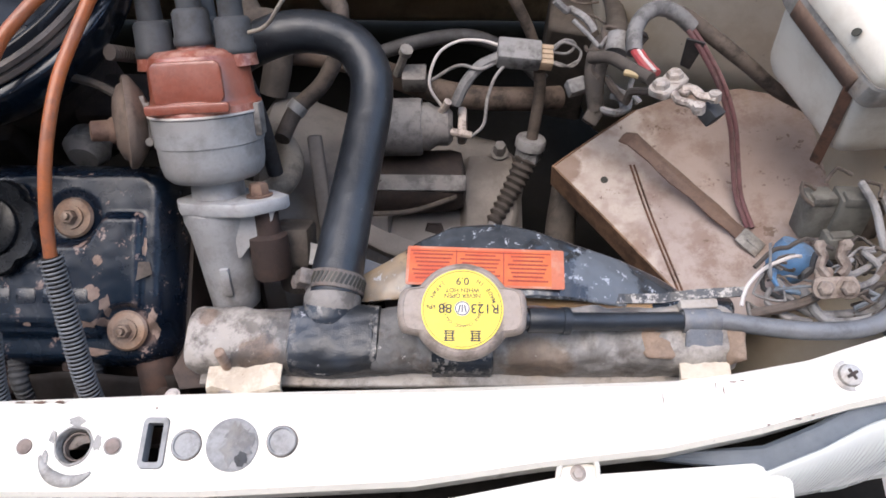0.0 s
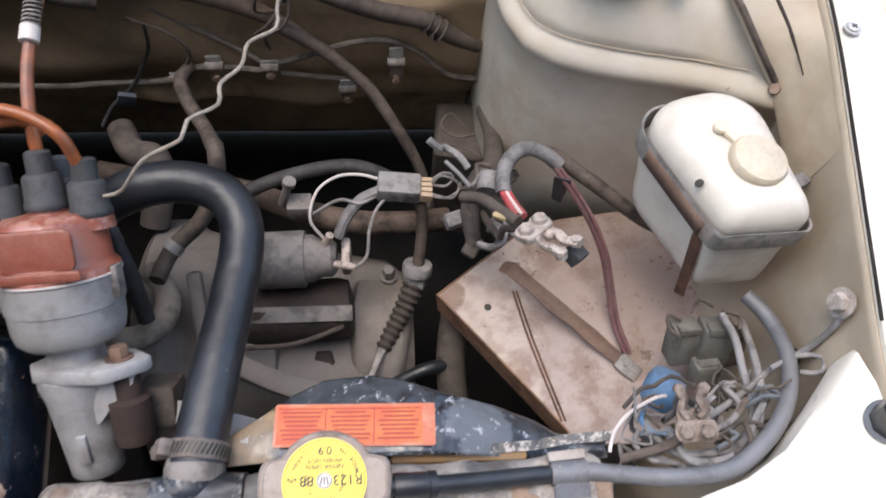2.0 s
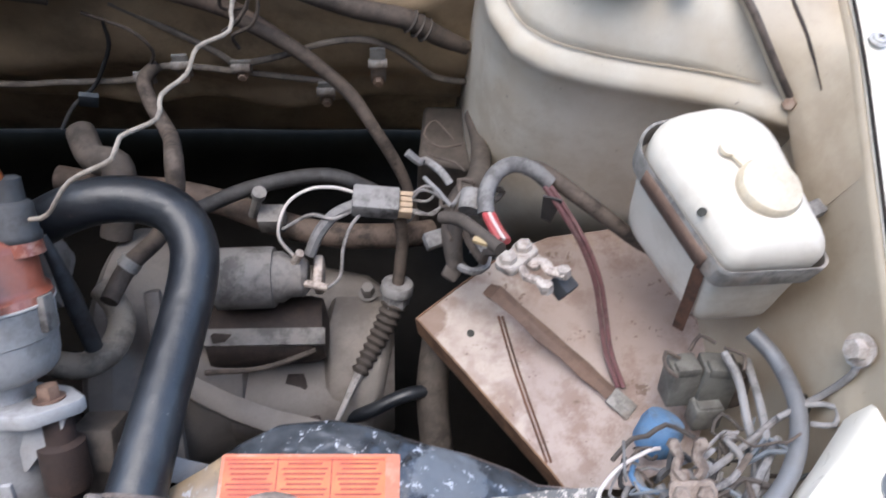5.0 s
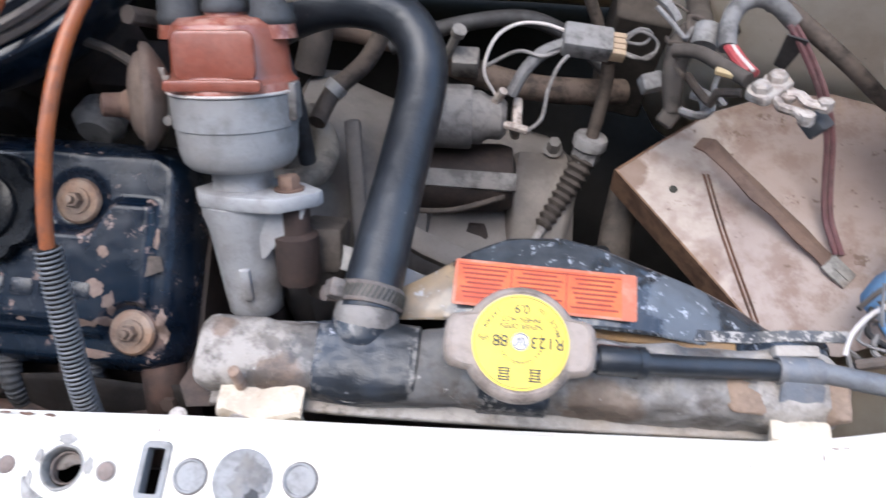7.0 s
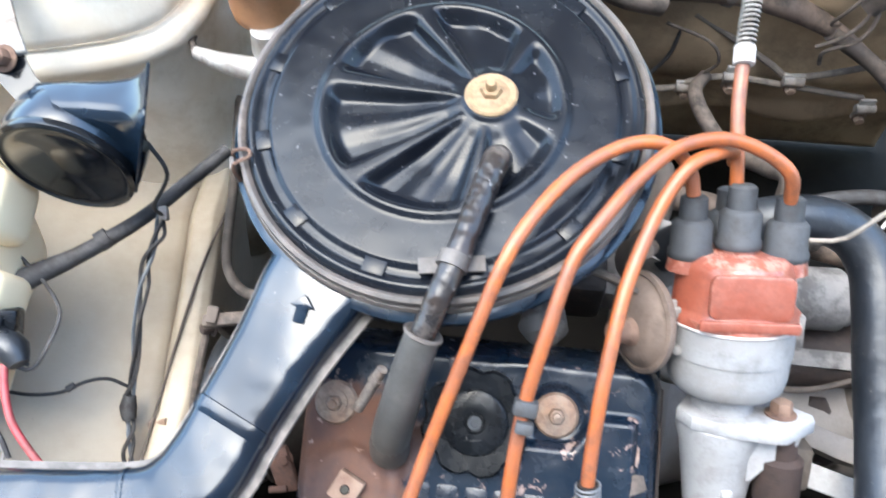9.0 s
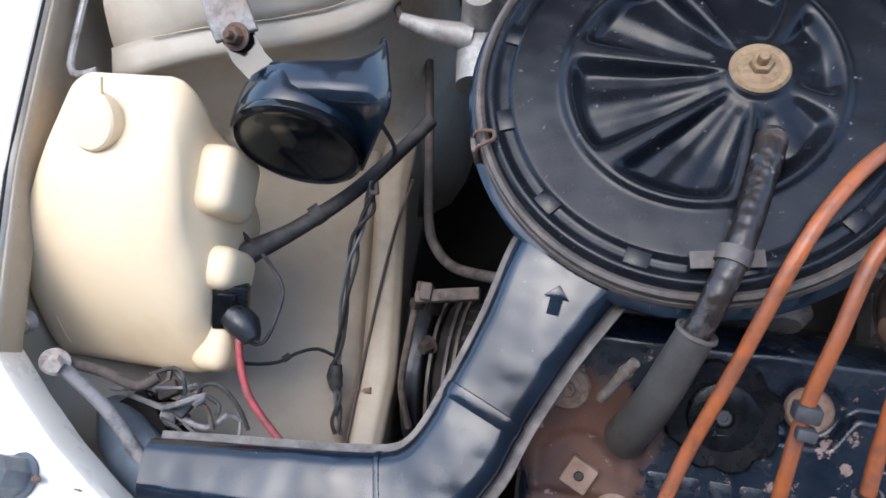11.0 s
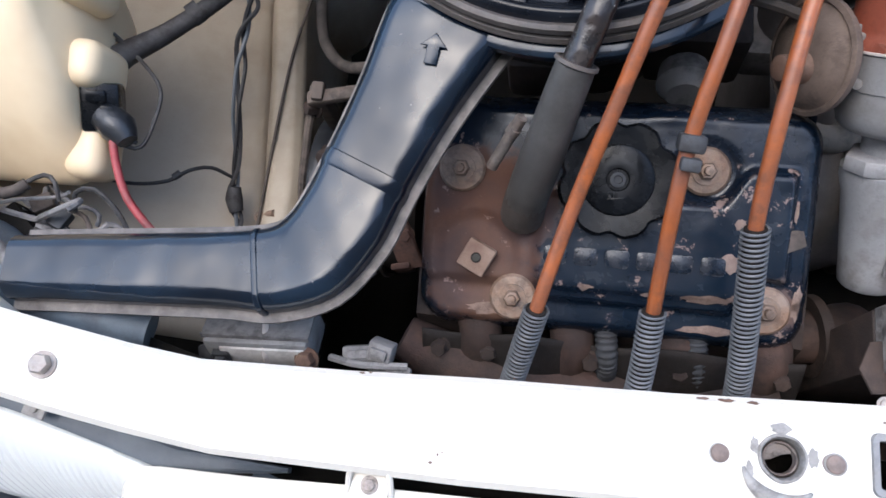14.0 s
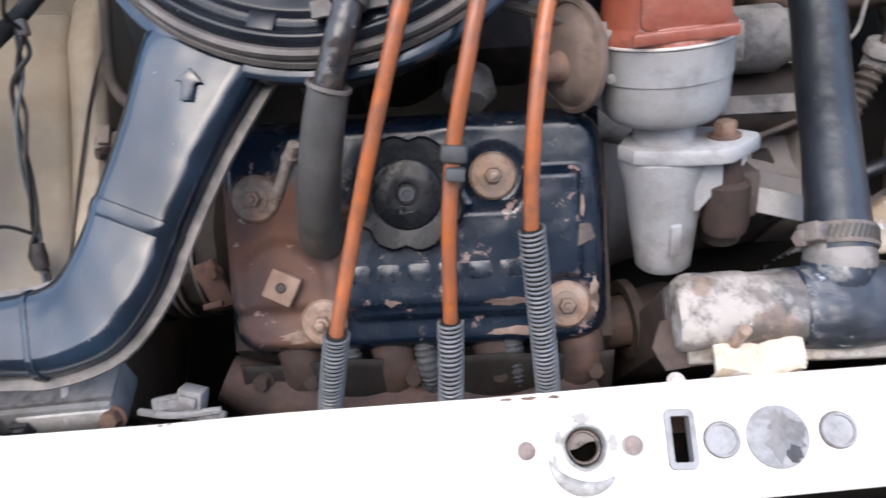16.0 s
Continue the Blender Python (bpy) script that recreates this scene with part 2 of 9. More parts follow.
grey_rubber = surf("grey_rubber", (0.055, 0.051, 0.047), 0.45, second=(0.09, 0.083, 0.075), amount=0.4, scale=30, dust=0.3, dust_rgb=(0.17, 0.158, 0.145), bump=0.15, grime=0.4, grime_scale=50)
dusty_rubber = surf("dusty_rubber", (0.05, 0.041, 0.035), 0.75, second=(0.09, 0.073, 0.06), amount=0.5, scale=40, dust=0.5, dust_rgb=(0.16, 0.13, 0.108), bump=0.3, grime=0.8, grime_scale=45)
sleeve_plastic = surf("sleeve_plastic", (0.125, 0.13, 0.137), 0.4, dust=0.22, dust_rgb=(0.24, 0.24, 0.25), bump=0.08, coat=0.2, grime=0.35, grime_scale=60)
orange_lead = surf("orange_lead", (0.44, 0.112, 0.022), 0.34, second=(0.27, 0.085, 0.038), amount=0.5, scale=42, dust=0.13, dust_rgb=(0.42, 0.22, 0.15), dust_scale=30, bump=0.16, coat=0.2, grime=0.85, grime_scale=60, grime_rgb=(0.16, 0.062, 0.034))
# Blue blotches stand for sky highlights on the chipped black paint.
rad_black = surf("rad_black", (0.008, 0.010, 0.013), 0.3, second=(0.015, 0.018, 0.024), amount=0.4, scale=26, dust=0.06, dust_rgb=(0.26, 0.24, 0.23), dust_scale=40, bump=0.3, chips=0.35, chip_scale=110, chip_rgb=(0.36, 0.36, 0.38), film_sheen=0.5, film_sheen_rgb=(0.018, 0.034, 0.06),
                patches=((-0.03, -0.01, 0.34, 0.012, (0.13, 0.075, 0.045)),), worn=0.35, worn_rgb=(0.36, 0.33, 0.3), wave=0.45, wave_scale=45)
rad_tank = surf("rad_tank", (0.29, 0.27, 0.255), 0.45, second=(0.13, 0.115, 0.10), amount=0.45, scale=40, dust=0.2, dust_rgb=(0.45, 0.40, 0.35), dust_scale=60, bump=0.4, chips=0.4, chip_scale=130, chip_rgb=(0.46, 0.43, 0.41), grime=0.9, grime_scale=50, grime_rgb=(0.06, 0.042, 0.03), coat=0.3,
                patches=((-0.135, 0.0, 0.34, 0.034, (0.40, 0.35, 0.305)), (-0.110, -0.015, 0.33, 0.012, (0.15, 0.075, 0.04)), (-0.145, 0.012, 0.335, 0.008, (0.18, 0.10, 0.06)), (0.155, 0.0, 0.34, 0.03, (0.40, 0.35, 0.30)), (-0.055, 0.0, 0.335, 0.045, (0.016, 0.02, 0.028)), (0.05, -0.02, 0.325, 0.018, (0.16, 0.10, 0.06)), (0.095, 0.02, 0.345, 0.016, (0.035, 0.04, 0.05))), worn=0.5, worn_rgb=(0.36, 0.33, 0.3), wave=0.6, wave_scale=55)
rad_dusty = surf("rad_dusty", (0.44, 0.40, 0.36), 0.6, second=(0.30, 0.22, 0.15), amount=0.45, scale=34, dust=0.45, dust_rgb=(0.5, 0.45, 0.4), dust_scale=40, bump=0.35, chips=0.15, chip_rgb=(0.14, 0.13, 0.14), grime=0.8, grime_scale=60, grime_rgb=(0.03, 0.022, 0.017))
# Pale blotches are part bare wear, part sheen put in the colour.
shroud_black = surf("shroud_black", (0.005, 0.006, 0.009), 0.18, second=(0.012, 0.014, 0.018), amount=0.4, scale=32, dust=0.08, dust_rgb=(0.25, 0.25, 0.26), dust_scale=30, bump=0.12, chips=0.8, chip_scale=130, chip_rgb=(0.4, 0.41, 0.44), coat=0.6, film_sheen=0.6, film_sheen_rgb=(0.06, 0.07, 0.082),
                   patches=((0.078, -0.006, 0.098, 0.020, (0.11, 0.12, 0.135)), (-0.074, -0.012, 0.094, 0.026, (0.40, 0.28, 0.16)), (-0.088, -0.016, 0.088, 0.024, (0.40, 0.28, 0.16))), worn=0.4, worn_rgb=(0.32, 0.33, 0.35), wave=0.45, wave_scale=45)
tank_cream = surf("tank_cream", (0.84, 0.78, 0.68), 0.4, second=(0.76, 0.67, 0.55), amount=0.25, scale=14, dust=0.12, dust_rgb=(0.5, 0.42, 0.34), bump=0.03, chips=0.03, chip_rgb=(0.06, 0.05, 0.04), speck=0.1, grime=0.35, grime_scale=30, grime_rgb=(0.4, 0.3, 0.2),
                  )
cap_cream = surf("cap_cream", (0.80, 0.69, 0.52), 0.4, second=(0.70, 0.55, 0.36), amount=0.35, scale=40, dust=0.15, dust_rgb=(0.5, 0.42, 0.34), bump=0.05, grime=0.4, grime_scale=60, grime_rgb=(0.4, 0.28, 0.16))
tank_yellow = surf("tank_yellow", (0.83, 0.66, 0.43), 0.38, second=(0.74, 0.55, 0.33), amount=0.3, scale=12, dust=0.06, dust_rgb=(0.55, 0.44, 0.32), bump=0.02, speck=0.0)
tan_plastic = surf("tan_plastic", (0.62, 0.30, 0.13), 0.4, second=(0.52, 0.24, 0.10), amount=0.4, scale=30, dust=0.25, dust_rgb=(0.58, 0.4, 0.29), bump=0.06, grime=0.4, grime_scale=40, grime_rgb=(0.22, 0.11, 0.06))
strap_grey = surf("strap_grey", (0.31, 0.295, 0.275), 0.5, 0.2, second=(0.26, 0.16, 0.10), amount=0.35, scale=30, dust=0.4, dust_rgb=(0.38, 0.34, 0.3), bump=0.15, grime=0.55, grime_scale=90)
tray_paint = surf("tray_paint", (0.62, 0.52, 0.45), 0.55, second=(0.36, 0.22, 0.15), amount=0.4, scale=17, dust=0.25, dust_rgb=(0.5, 0.42, 0.37), dust_scale=22, bump=0.2, chips=0.7, chip_scale=60, chip_rgb=(0.14, 0.075, 0.045), grime=0.65, grime_scale=34, grime_rgb=(0.19, 0.095, 0.06), speck=0.3,
                  patches=((0.075, 0.065, 0.04, 0.085, (0.30, 0.19, 0.125)), (0.060, 0.040, 0.04, 0.030, (0.21, 0.115, 0.085)), (0.085, 0.020, 0.04, 0.024, (0.24, 0.11, 0.10)), (0.045, 0.000, 0.04, 0.020, (0.24, 0.13, 0.09)), (0.055, -0.005, 0.04, 0.085, (0.40, 0.30, 0.265)), (0.02, -0.07, 0.04, 0.05, (0.46, 0.37, 0.34)), (-0.1, 0.02, 0.035, 0.014, (0.2, 0.11, 0.065)), (0.12, -0.05, 0.03, 0.02, (0.17, 0.095, 0.06))), wave=0.25, wave_scale=30)
wire_beige = surf("wire_beige", (0.40, 0.345, 0.285), 0.6, second=(0.26, 0.21, 0.165), amount=0.5, scale=60, dust=0.3, dust_rgb=(0.4, 0.34, 0.28), bump=0.2, grime=0.6, grime_scale=90)
relay_olive = surf("relay_olive", (0.15, 0.145, 0.125), 0.65, second=(0.10, 0.095, 0.085), amount=0.45, scale=50, dust=0.45, dust_rgb=(0.25, 0.23, 0.20), bump=0.2, grime=0.7, grime_scale=60)
loom_dusty = surf("loom_dusty", (0.105, 0.080, 0.064), 0.75, second=(0.05, 0.040, 0.034), amount=0.5, scale=50, dust=0.45, dust_rgb=(0.20, 0.155, 0.125), bump=0.3, grime=0.8, grime_scale=70)
loom_black = surf("loom_black", (0.02, 0.02, 0.022), 0.6, second=(0.05, 0.048, 0.047), amount=0.4, scale=60, dust=0.3, dust_rgb=(0.17, 0.155, 0.145), bump=0.2, grime=0.75, grime_scale=80)
loom_grey = surf("loom_grey", (0.24, 0.235, 0.235), 0.65, second=(0.16, 0.155, 0.155), amount=0.4, scale=60, dust=0.5, dust_rgb=(0.36, 0.33, 0.31), bump=0.25, grime=0.75, grime_scale=80)
pale_wire = surf("pale_wire", (0.29, 0.275, 0.265), 0.6, second=(0.25, 0.23, 0.22), amount=0.5, scale=70, dust=0.4, dust_rgb=(0.42, 0.37, 0.34), bump=0.15, grime=0.75, grime_scale=80)
red_wire = surf("red_wire", (0.45, 0.04, 0.05), 0.5, second=(0.36, 0.07, 0.07), amount=0.4, scale=70, dust=0.25, dust_rgb=(0.4, 0.25, 0.23), bump=0.1, grime=0.5, grime_scale=90)
maroon_wire = surf("maroon_wire", (0.15, 0.045, 0.05), 0.6, dust=0.5, dust_rgb=(0.27, 0.19, 0.18), bump=0.2, grime=0.5, grime_scale=90)
blue_plastic = surf("blue_plastic", (0.05, 0.20, 0.42), 0.5, second=(0.22, 0.3, 0.38), amount=0.5, scale=45, dust=0.35, dust_rgb=(0.4, 0.4, 0.4), bump=0.15, grime=0.5, grime_scale=90)
horn_black = surf("horn_black", (0.004, 0.005, 0.007), 0.1, second=(0.008, 0.009, 0.012), amount=0.3, scale=20, dust=0.02, dust_rgb=(0.2, 0.2, 0.2), bump=0.02, chips=0.02, wave=0.08, spec=0.42)
black_plastic = surf("black_plastic", (0.004, 0.0045, 0.0055), 0.26, second=(0.008, 0.009, 0.011), amount=0.4, scale=45, bump=0.03, spec=0.22)
yellow_sticker = surf("yellow_sticker", (0.80, 0.60, 0.02), 0.35, second=(0.74, 0.52, 0.03), amount=0.2, scale=40, dust=0.06, dust_rgb=(0.5, 0.42, 0.3), bump=0.02)
red_sticker = surf("red_sticker", (0.56, 0.062, 0.010), 0.35, second=(0.60, 0.15, 0.025), amount=0.45, scale=22, dust=0.05, dust_rgb=(0.6, 0.3, 0.2), bump=0.03)
sticker_edge = surf("sticker_edge", (0.62, 0.56, 0.52), 0.4, bump=0.02)
ink = surf("ink", (0.03, 0.028, 0.02), 0.5, bump=0)
dark_red_ink = surf("dark_red_ink", (0.28, 0.03, 0.012), 0.5, bump=0)
cap_metal = surf("cap_metal", (0.40, 0.33, 0.28), 0.5, 0.3, second=(0.30, 0.22, 0.17), amount=0.4, scale=50, dust=0.5, dust_rgb=(0.42, 0.34, 0.29), bump=0.15, grime=0.55, grime_scale=90)
mount_rubber = surf("mount_rubber", (0.30, 0.31, 0.315), 0.55, dust=0.5, dust_rgb=(0.33, 0.32, 0.31), second=(0.34, 0.40, 0.12), amount=0.12, scale=30, bump=0.15, grime=0.25, grime_scale=90)
lamp_reflector = surf("lamp_reflector", (0.74, 0.76, 0.74), 0.3, 0.3, second=(0.50, 0.55, 0.58), amount=0.4, scale=14, bump=0.05, wave=0.4, wave_scale=30)
dark_trim = surf("dark_trim", (0.06, 0.075, 0.09), 0.5, second=(0.12, 0.13, 0.14), amount=0.4, scale=20, dust=0.3, dust_rgb=(0.3, 0.3, 0.3), bump=0.1)
foam_brown = surf("foam_brown", (0.30, 0.17, 0.06), 0.9, second=(0.2, 0.12, 0.06), amount=0.5, scale=60, dust=0.3, bump=0.5)
concrete = surf("concrete", (0.42, 0.38, 0.35), 0.85, second=(0.33, 0.29, 0.26), amount=0.5, scale=3, dust_scale=8, bump=0.3, grain=120)
# Near-black skin that puts the shade of closed-off voids into the colour.
void_dark = surf("void_black", (0.016, 0.014, 0.012), 0.9, second=(0.010, 0.009, 0.008), amount=0.5, scale=10, bump=0.3, spec=0.1)
blocker_grey = surf("blocker_grey", (0.20, 0.195, 0.19), 0.9, second=(0.14, 0.136, 0.132), amount=0.5, scale=2, bump=0.2)
hold_dust = surf("hold_dust", (0.21, 0.12, 0.08), 0.85, second=(0.12, 0.065, 0.045), amount=0.5, scale=45, dust=0.35, dust_rgb=(0.40, 0.32, 0.27), bump=0.4, grime=0.6, grime_scale=60, grime_rgb=(0.07, 0.035, 0.025))
hold_rust = surf("hold_rust", (0.16, 0.075, 0.045), 0.85, second=(0.10, 0.05, 0.034), amount=0.4, scale=60, dust=0.08, dust_rgb=(0.25, 0.18, 0.14), bump=0.4, grime=0.8, grime_scale=60)
brown_lead = surf("brown_lead", (0.30, 0.24, 0.20), 0.65, 0.2, second=(0.17, 0.11, 0.08), amount=0.5, scale=120, dust=0.4, dust_rgb=(0.33, 0.27, 0.22), bump=0.3, grime=0.7, grime_scale=120, grime_rgb=(0.05, 0.028, 0.02))
clamp_steel = surf("clamp_steel", (0.19, 0.165, 0.15), 0.5, 0.3, second=(0.13, 0.085, 0.065), amount=0.5, scale=90, dust=0.4, dust_rgb=(0.26, 0.22, 0.19), bump=0.3, grime=0.7, grime_scale=140)
hose_grey = surf("hose_grey", (0.13, 0.135, 0.145), 0.4, second=(0.2, 0.2, 0.205), amount=0.4, scale=40, dust=0.25, dust_rgb=(0.3, 0.29, 0.29), bump=0.15, grime=0.45, grime_scale=80, coat=0.3)
manifold_brown = surf("manifold_brown", (0.045, 0.026, 0.02), 0.8, second=(0.085, 0.045, 0.032), amount=0.45, scale=50, dust=0.12, dust_rgb=(0.14, 0.095, 0.075), bump=0.4, grime=0.8, grime_scale=45)
bracket_cream = surf("bracket_cream", (0.74, 0.64, 0.50), 0.5, second=(0.62, 0.5, 0.37), amount=0.4, scale=40, dust=0.2, dust_rgb=(0.6, 0.5, 0.4), bump=0.15, chips=0.5, chip_scale=80, chip_rgb=(0.25, 0.15, 0.09), speck=0.2, grime=0.55, grime_scale=60, grime_rgb=(0.36, 0.25, 0.17), wave=0.3, wave_scale=60)
pale_sleeve = surf("pale_sleeve", (0.40, 0.37, 0.335), 0.55, second=(0.27, 0.235, 0.205), amount=0.5, scale=60, dust=0.3, dust_rgb=(0.42, 0.38, 0.34), bump=0.1, grime=0.4, grime_scale=60)
gilt_rust = surf("gilt_rust", (0.40, 0.27, 0.135), 0.55, 0.3, second=(0.26, 0.14, 0.07), amount=0.5, scale=110, dust=0.3, dust_rgb=(0.4, 0.29, 0.19), bump=0.3, grime=0.5, grime_scale=130, grime_rgb=(0.07, 0.035, 0.02))
edge_orange = surf("edge_orange", (0.34, 0.19, 0.11), 0.75, second=(0.17, 0.085, 0.05), amount=0.5, scale=60, dust=0.2, dust_rgb=(0.45, 0.3, 0.2), bump=0.3, grime=0.6, grime_scale=60, grime_rgb=(0.08, 0.04, 0.025))
faded_label = surf("faded_label", (0.50, 0.105, 0.035), 0.3, second=(0.52, 0.27, 0.18), amount=0.3, scale=60, dust=0.2, bump=0.02)
plug_grey = surf("plug_grey", (0.30, 0.30, 0.305), 0.5, second=(0.21, 0.20, 0.195), amount=0.4, scale=60, dust=0.3, dust_rgb=(0.45, 0.42, 0.39), bump=0.15, grime=0.35, grime_scale=70)
stop_grey = surf("stop_grey", (0.17, 0.185, 0.2), 0.45, second=(0.25, 0.26, 0.27), amount=0.4, scale=50, dust=0.2, bump=0.1, coat=0.2)
clip_steel = surf("clip_steel", (0.13, 0.15, 0.18), 0.4, 0.3, second=(0.22, 0.2, 0.18), amount=0.5, scale=70, dust=0.3, dust_rgb=(0.36, 0.32, 0.29), bump=0.2, chips=0.5, chip_rgb=(0.4, 0.36, 0.32), grime=0.4)
box_pale = surf("box_pale", (0.66, 0.64, 0.61), 0.5, second=(0.5, 0.47, 0.43), amount=0.4, scale=50, dust=0.2, dust_rgb=(0.6, 0.55, 0.5), bump=0.15, grime=0.3, grime_scale=70)
iron_black = surf("iron_black", (0.018, 0.016, 0.015), 0.7, second=(0.035, 0.029, 0.026), amount=0.5, scale=50, dust=0.2, dust_rgb=(0.09, 0.075, 0.065), bump=0.3, grime=0.6, grime_scale=60, spec=0.12)
rim_dusty = surf("rim_dusty", (0.085, 0.076, 0.07), 0.45, second=(0.15, 0.122, 0.105), amount=0.5, scale=40, dust=0.2, dust_rgb=(0.22, 0.18, 0.15), bump=0.15, chips=0.4, chip_rgb=(0.02, 0.02, 0.022), grime=0.5, grime_scale=60)
pipe_worn = surf("pipe_worn", (0.007, 0.007, 0.009), 0.22, second=(0.03, 0.024, 0.02), amount=0.5, scale=50, dust=0.15, dust_rgb=(0.16, 0.12, 0.1), bump=0.15, chips=0.6, chip_scale=120, chip_rgb=(0.38, 0.35, 0.33), worn=0.6, worn_rgb=(0.3, 0.25, 0.22), wave=0.4, wave_scale=60, grime=0.5, grime_scale=70, grime_rgb=(0.05, 0.025, 0.014))
vac_brown = surf("vac_brown", (0.15, 0.105, 0.08), 0.75, second=(0.10, 0.07, 0.055), amount=0.5, scale=50, dust=0.5, dust_rgb=(0.22, 0.165, 0.13), bump=0.3, grime=0.85, grime_scale=45)
bounce_pad = surf("bounce_pad", (0.52, 0.48, 0.42), 0.9, second=(0.42, 0.38, 0.33), scale=12, bump=0.2)
brass = surf("brass", (0.45, 0.33, 0.16), 0.45, 0.5, dust=0.3, dust_rgb=(0.4, 0.33, 0.26), bump=0.1)
tan_terminal = surf("tan_terminal", (0.52, 0.38, 0.25), 0.6, dust=0.3, bump=0.1)

lens_glass = bpy.data.materials.new("lens_glass")
lens_glass.use_nodes = True
lg = lens_glass.node_tree.nodes["Principled BSDF"]
lg.inputs["Base Color"].default_value = (0.92, 0.93, 0.90, 1)
lg.inputs["Transmission Weight"].default_value = 0.45
lg.inputs["Roughness"].default_value = 0.16


# ---- shapes: each returns (corners, faces) in world metres ----
def join(*geos):
    v, fs = [], []
    for gv, gf in geos:
        k = len(v)
        v += list(gv)
        fs += [tuple(i + k for i in f) for f in gf]
    return v, fs


def moved(geo, m):
    return [tuple(m @ Vector(p)) for p in geo[0]], geo[1]


def align(p, n, x=(1, 0, 0)):
    """A frame at p whose z axis is n and whose x axis is near x."""
    n = Vector(n).normalized()
    x = Vector(x)
    if abs(x.normalized().dot(n)) > 0.98:
        x = Vector((0, 1, 0))
    y = n.cross(x).normalized()
    x = y.cross(n)
    return Matrix(((x.x, y.x, n.x, p[0]), (x.y, y.y, n.y, p[1]), (x.z, y.z, n.z, p[2]), (0, 0, 0, 1)))


def spline(pts, step=0.004):
    """Points along a smooth curve through pts, with their place along the control points."""
    p = [Vector(q) for q in pts]
    if len(p) == 2:
        k = max(2, int((p[1] - p[0]).length / step))
        return [p[0].lerp(p[1], i / k) for i in range(k + 1)], [i / k for i in range(k + 1)]
    p = [2 * p[0] - p[1], *p, 2 * p[-1] - p[-2]]
    out, at = [], []
    for i in range(1, len(p) - 2):
        a, b, c, d = p[i - 1:i + 3]
        k = max(2, int((c - b).length / step))
        for j in range(k):
            u = j / k
            out.append(0.5 * (2 * b + (c - a) * u + (2 * a - 5 * b + 4 * c - d) * u * u + (3 * b - a - 3 * c + d) * u ** 3))
            at.append(i - 1 + u)
    out.append(p[-2])
    at.append(len(p) - 3)
    return out, at


def tube(pts, r, seg=10, step=0.005, ends=True, squash=1.0):
    """A round rod or hose along a smooth curve. r: a number, one per control point, or a function of the length so far."""
    line, at = spline(pts, step)
    v, fs, up, far = [], [], None, 0.0
    for i, q in enumerate(line):
        d = (line[min(i + 1, len(line) - 1)] - line[max(i - 1, 0)]).normalized()
        if up is None:
            up = d.orthogonal().normalized()
        up = (up - d * up.dot(d)).normalized()
        side = d.cross(up)
        if i:
            far += (q - line[i - 1]).length
        if callable(r):
            rad = r(far)
        elif isinstance(r, (list, tuple)):
            k = min(int(at[i]), len(r) - 2)
            rad = r[k] + (r[k + 1] - r[k]) * (at[i] - k)
        else:
            rad = r
        for j in range(seg):
            a = 2 * math.pi * j / seg
            v.append(tuple(q + rad * (math.cos(a) * up + squash * math.sin(a) * side)))
    for i in range(len(line) - 1):
        for j in range(seg):
            fs.append((i * seg + j, i * seg + (j + 1) % seg, (i + 1) * seg + (j + 1) % seg, (i + 1) * seg + j))
    if ends:
        fs.append(tuple(range(seg))[::-1])
        fs.append(tuple(range((len(line) - 1) * seg, len(line) * seg)))
    return v, fs


def ribbed(pts, r, pitch=0.0034, depth=0.0011, seg=12):
    """A split corrugated sleeve."""
    return tube(pts, lambda s: r + depth * (1 if (s / pitch) % 1 < 0.42 else -1), seg, pitch / 5)


def coil(pts, r, pitch, wire):
    """A round wire wound tightly along a smooth curve."""
    line, _ = spline(pts, pitch / 14)
    turn, up, out = 0.0, None, []
    for i, q in enumerate(line):
        d = (line[min(i + 1, len(line) - 1)] - line[max(i - 1, 0)]).normalized()
        up = d.orthogonal().normalized() if up is None else (up - d * up.dot(d)).normalized()
        if i:
            turn += (q - line[i - 1]).length / pitch * math.tau
        out.append(q + r * (math.cos(turn) * up + math.sin(turn) * d.cross(up)))
    return tube(out, wire, 6, 1.0)


def lathe(profile, m=None, seg=28, lobes=None, ring=False):
    """Turns (radius, height) pairs about z. lobes(angle, radius, height) may change the radius."""
    v, fs = [], []
    for r, h in profile:
        for j in range(seg):
            a = 2 * math.pi * j / seg
            rr = lobes(a, r, h) if lobes else r
            v.append((rr * math.cos(a), rr * math.sin(a), h))
    for i in range(len(profile) - 1):
        for j in range(seg):
            fs.append((i * seg + j, i * seg + (j + 1) % seg, (i + 1) * seg + (j + 1) % seg, (i + 1) * seg + j))
    k = len(profile) - 1
    if ring:
        fs += [(k * seg + j, k * seg + (j + 1) % seg, (j + 1) % seg, j) for j in range(seg)]
        return moved((v, fs), m) if m else (v, fs)
    if profile[0][0] > 1e-6:
        fs.append(tuple(range(seg))[::-1])
    if profile[-1][0] > 1e-6:
        fs.append(tuple(range((len(profile) - 1) * seg, len(profile) * seg)))
    return moved((v, fs), m) if m else (v, fs)


def from_bm(bm):
    bm.verts.index_update()
    g = [tuple(q.co) for q in bm.verts], [tuple(q.index for q in f.verts) for f in bm.faces]
    bm.free()
    return g


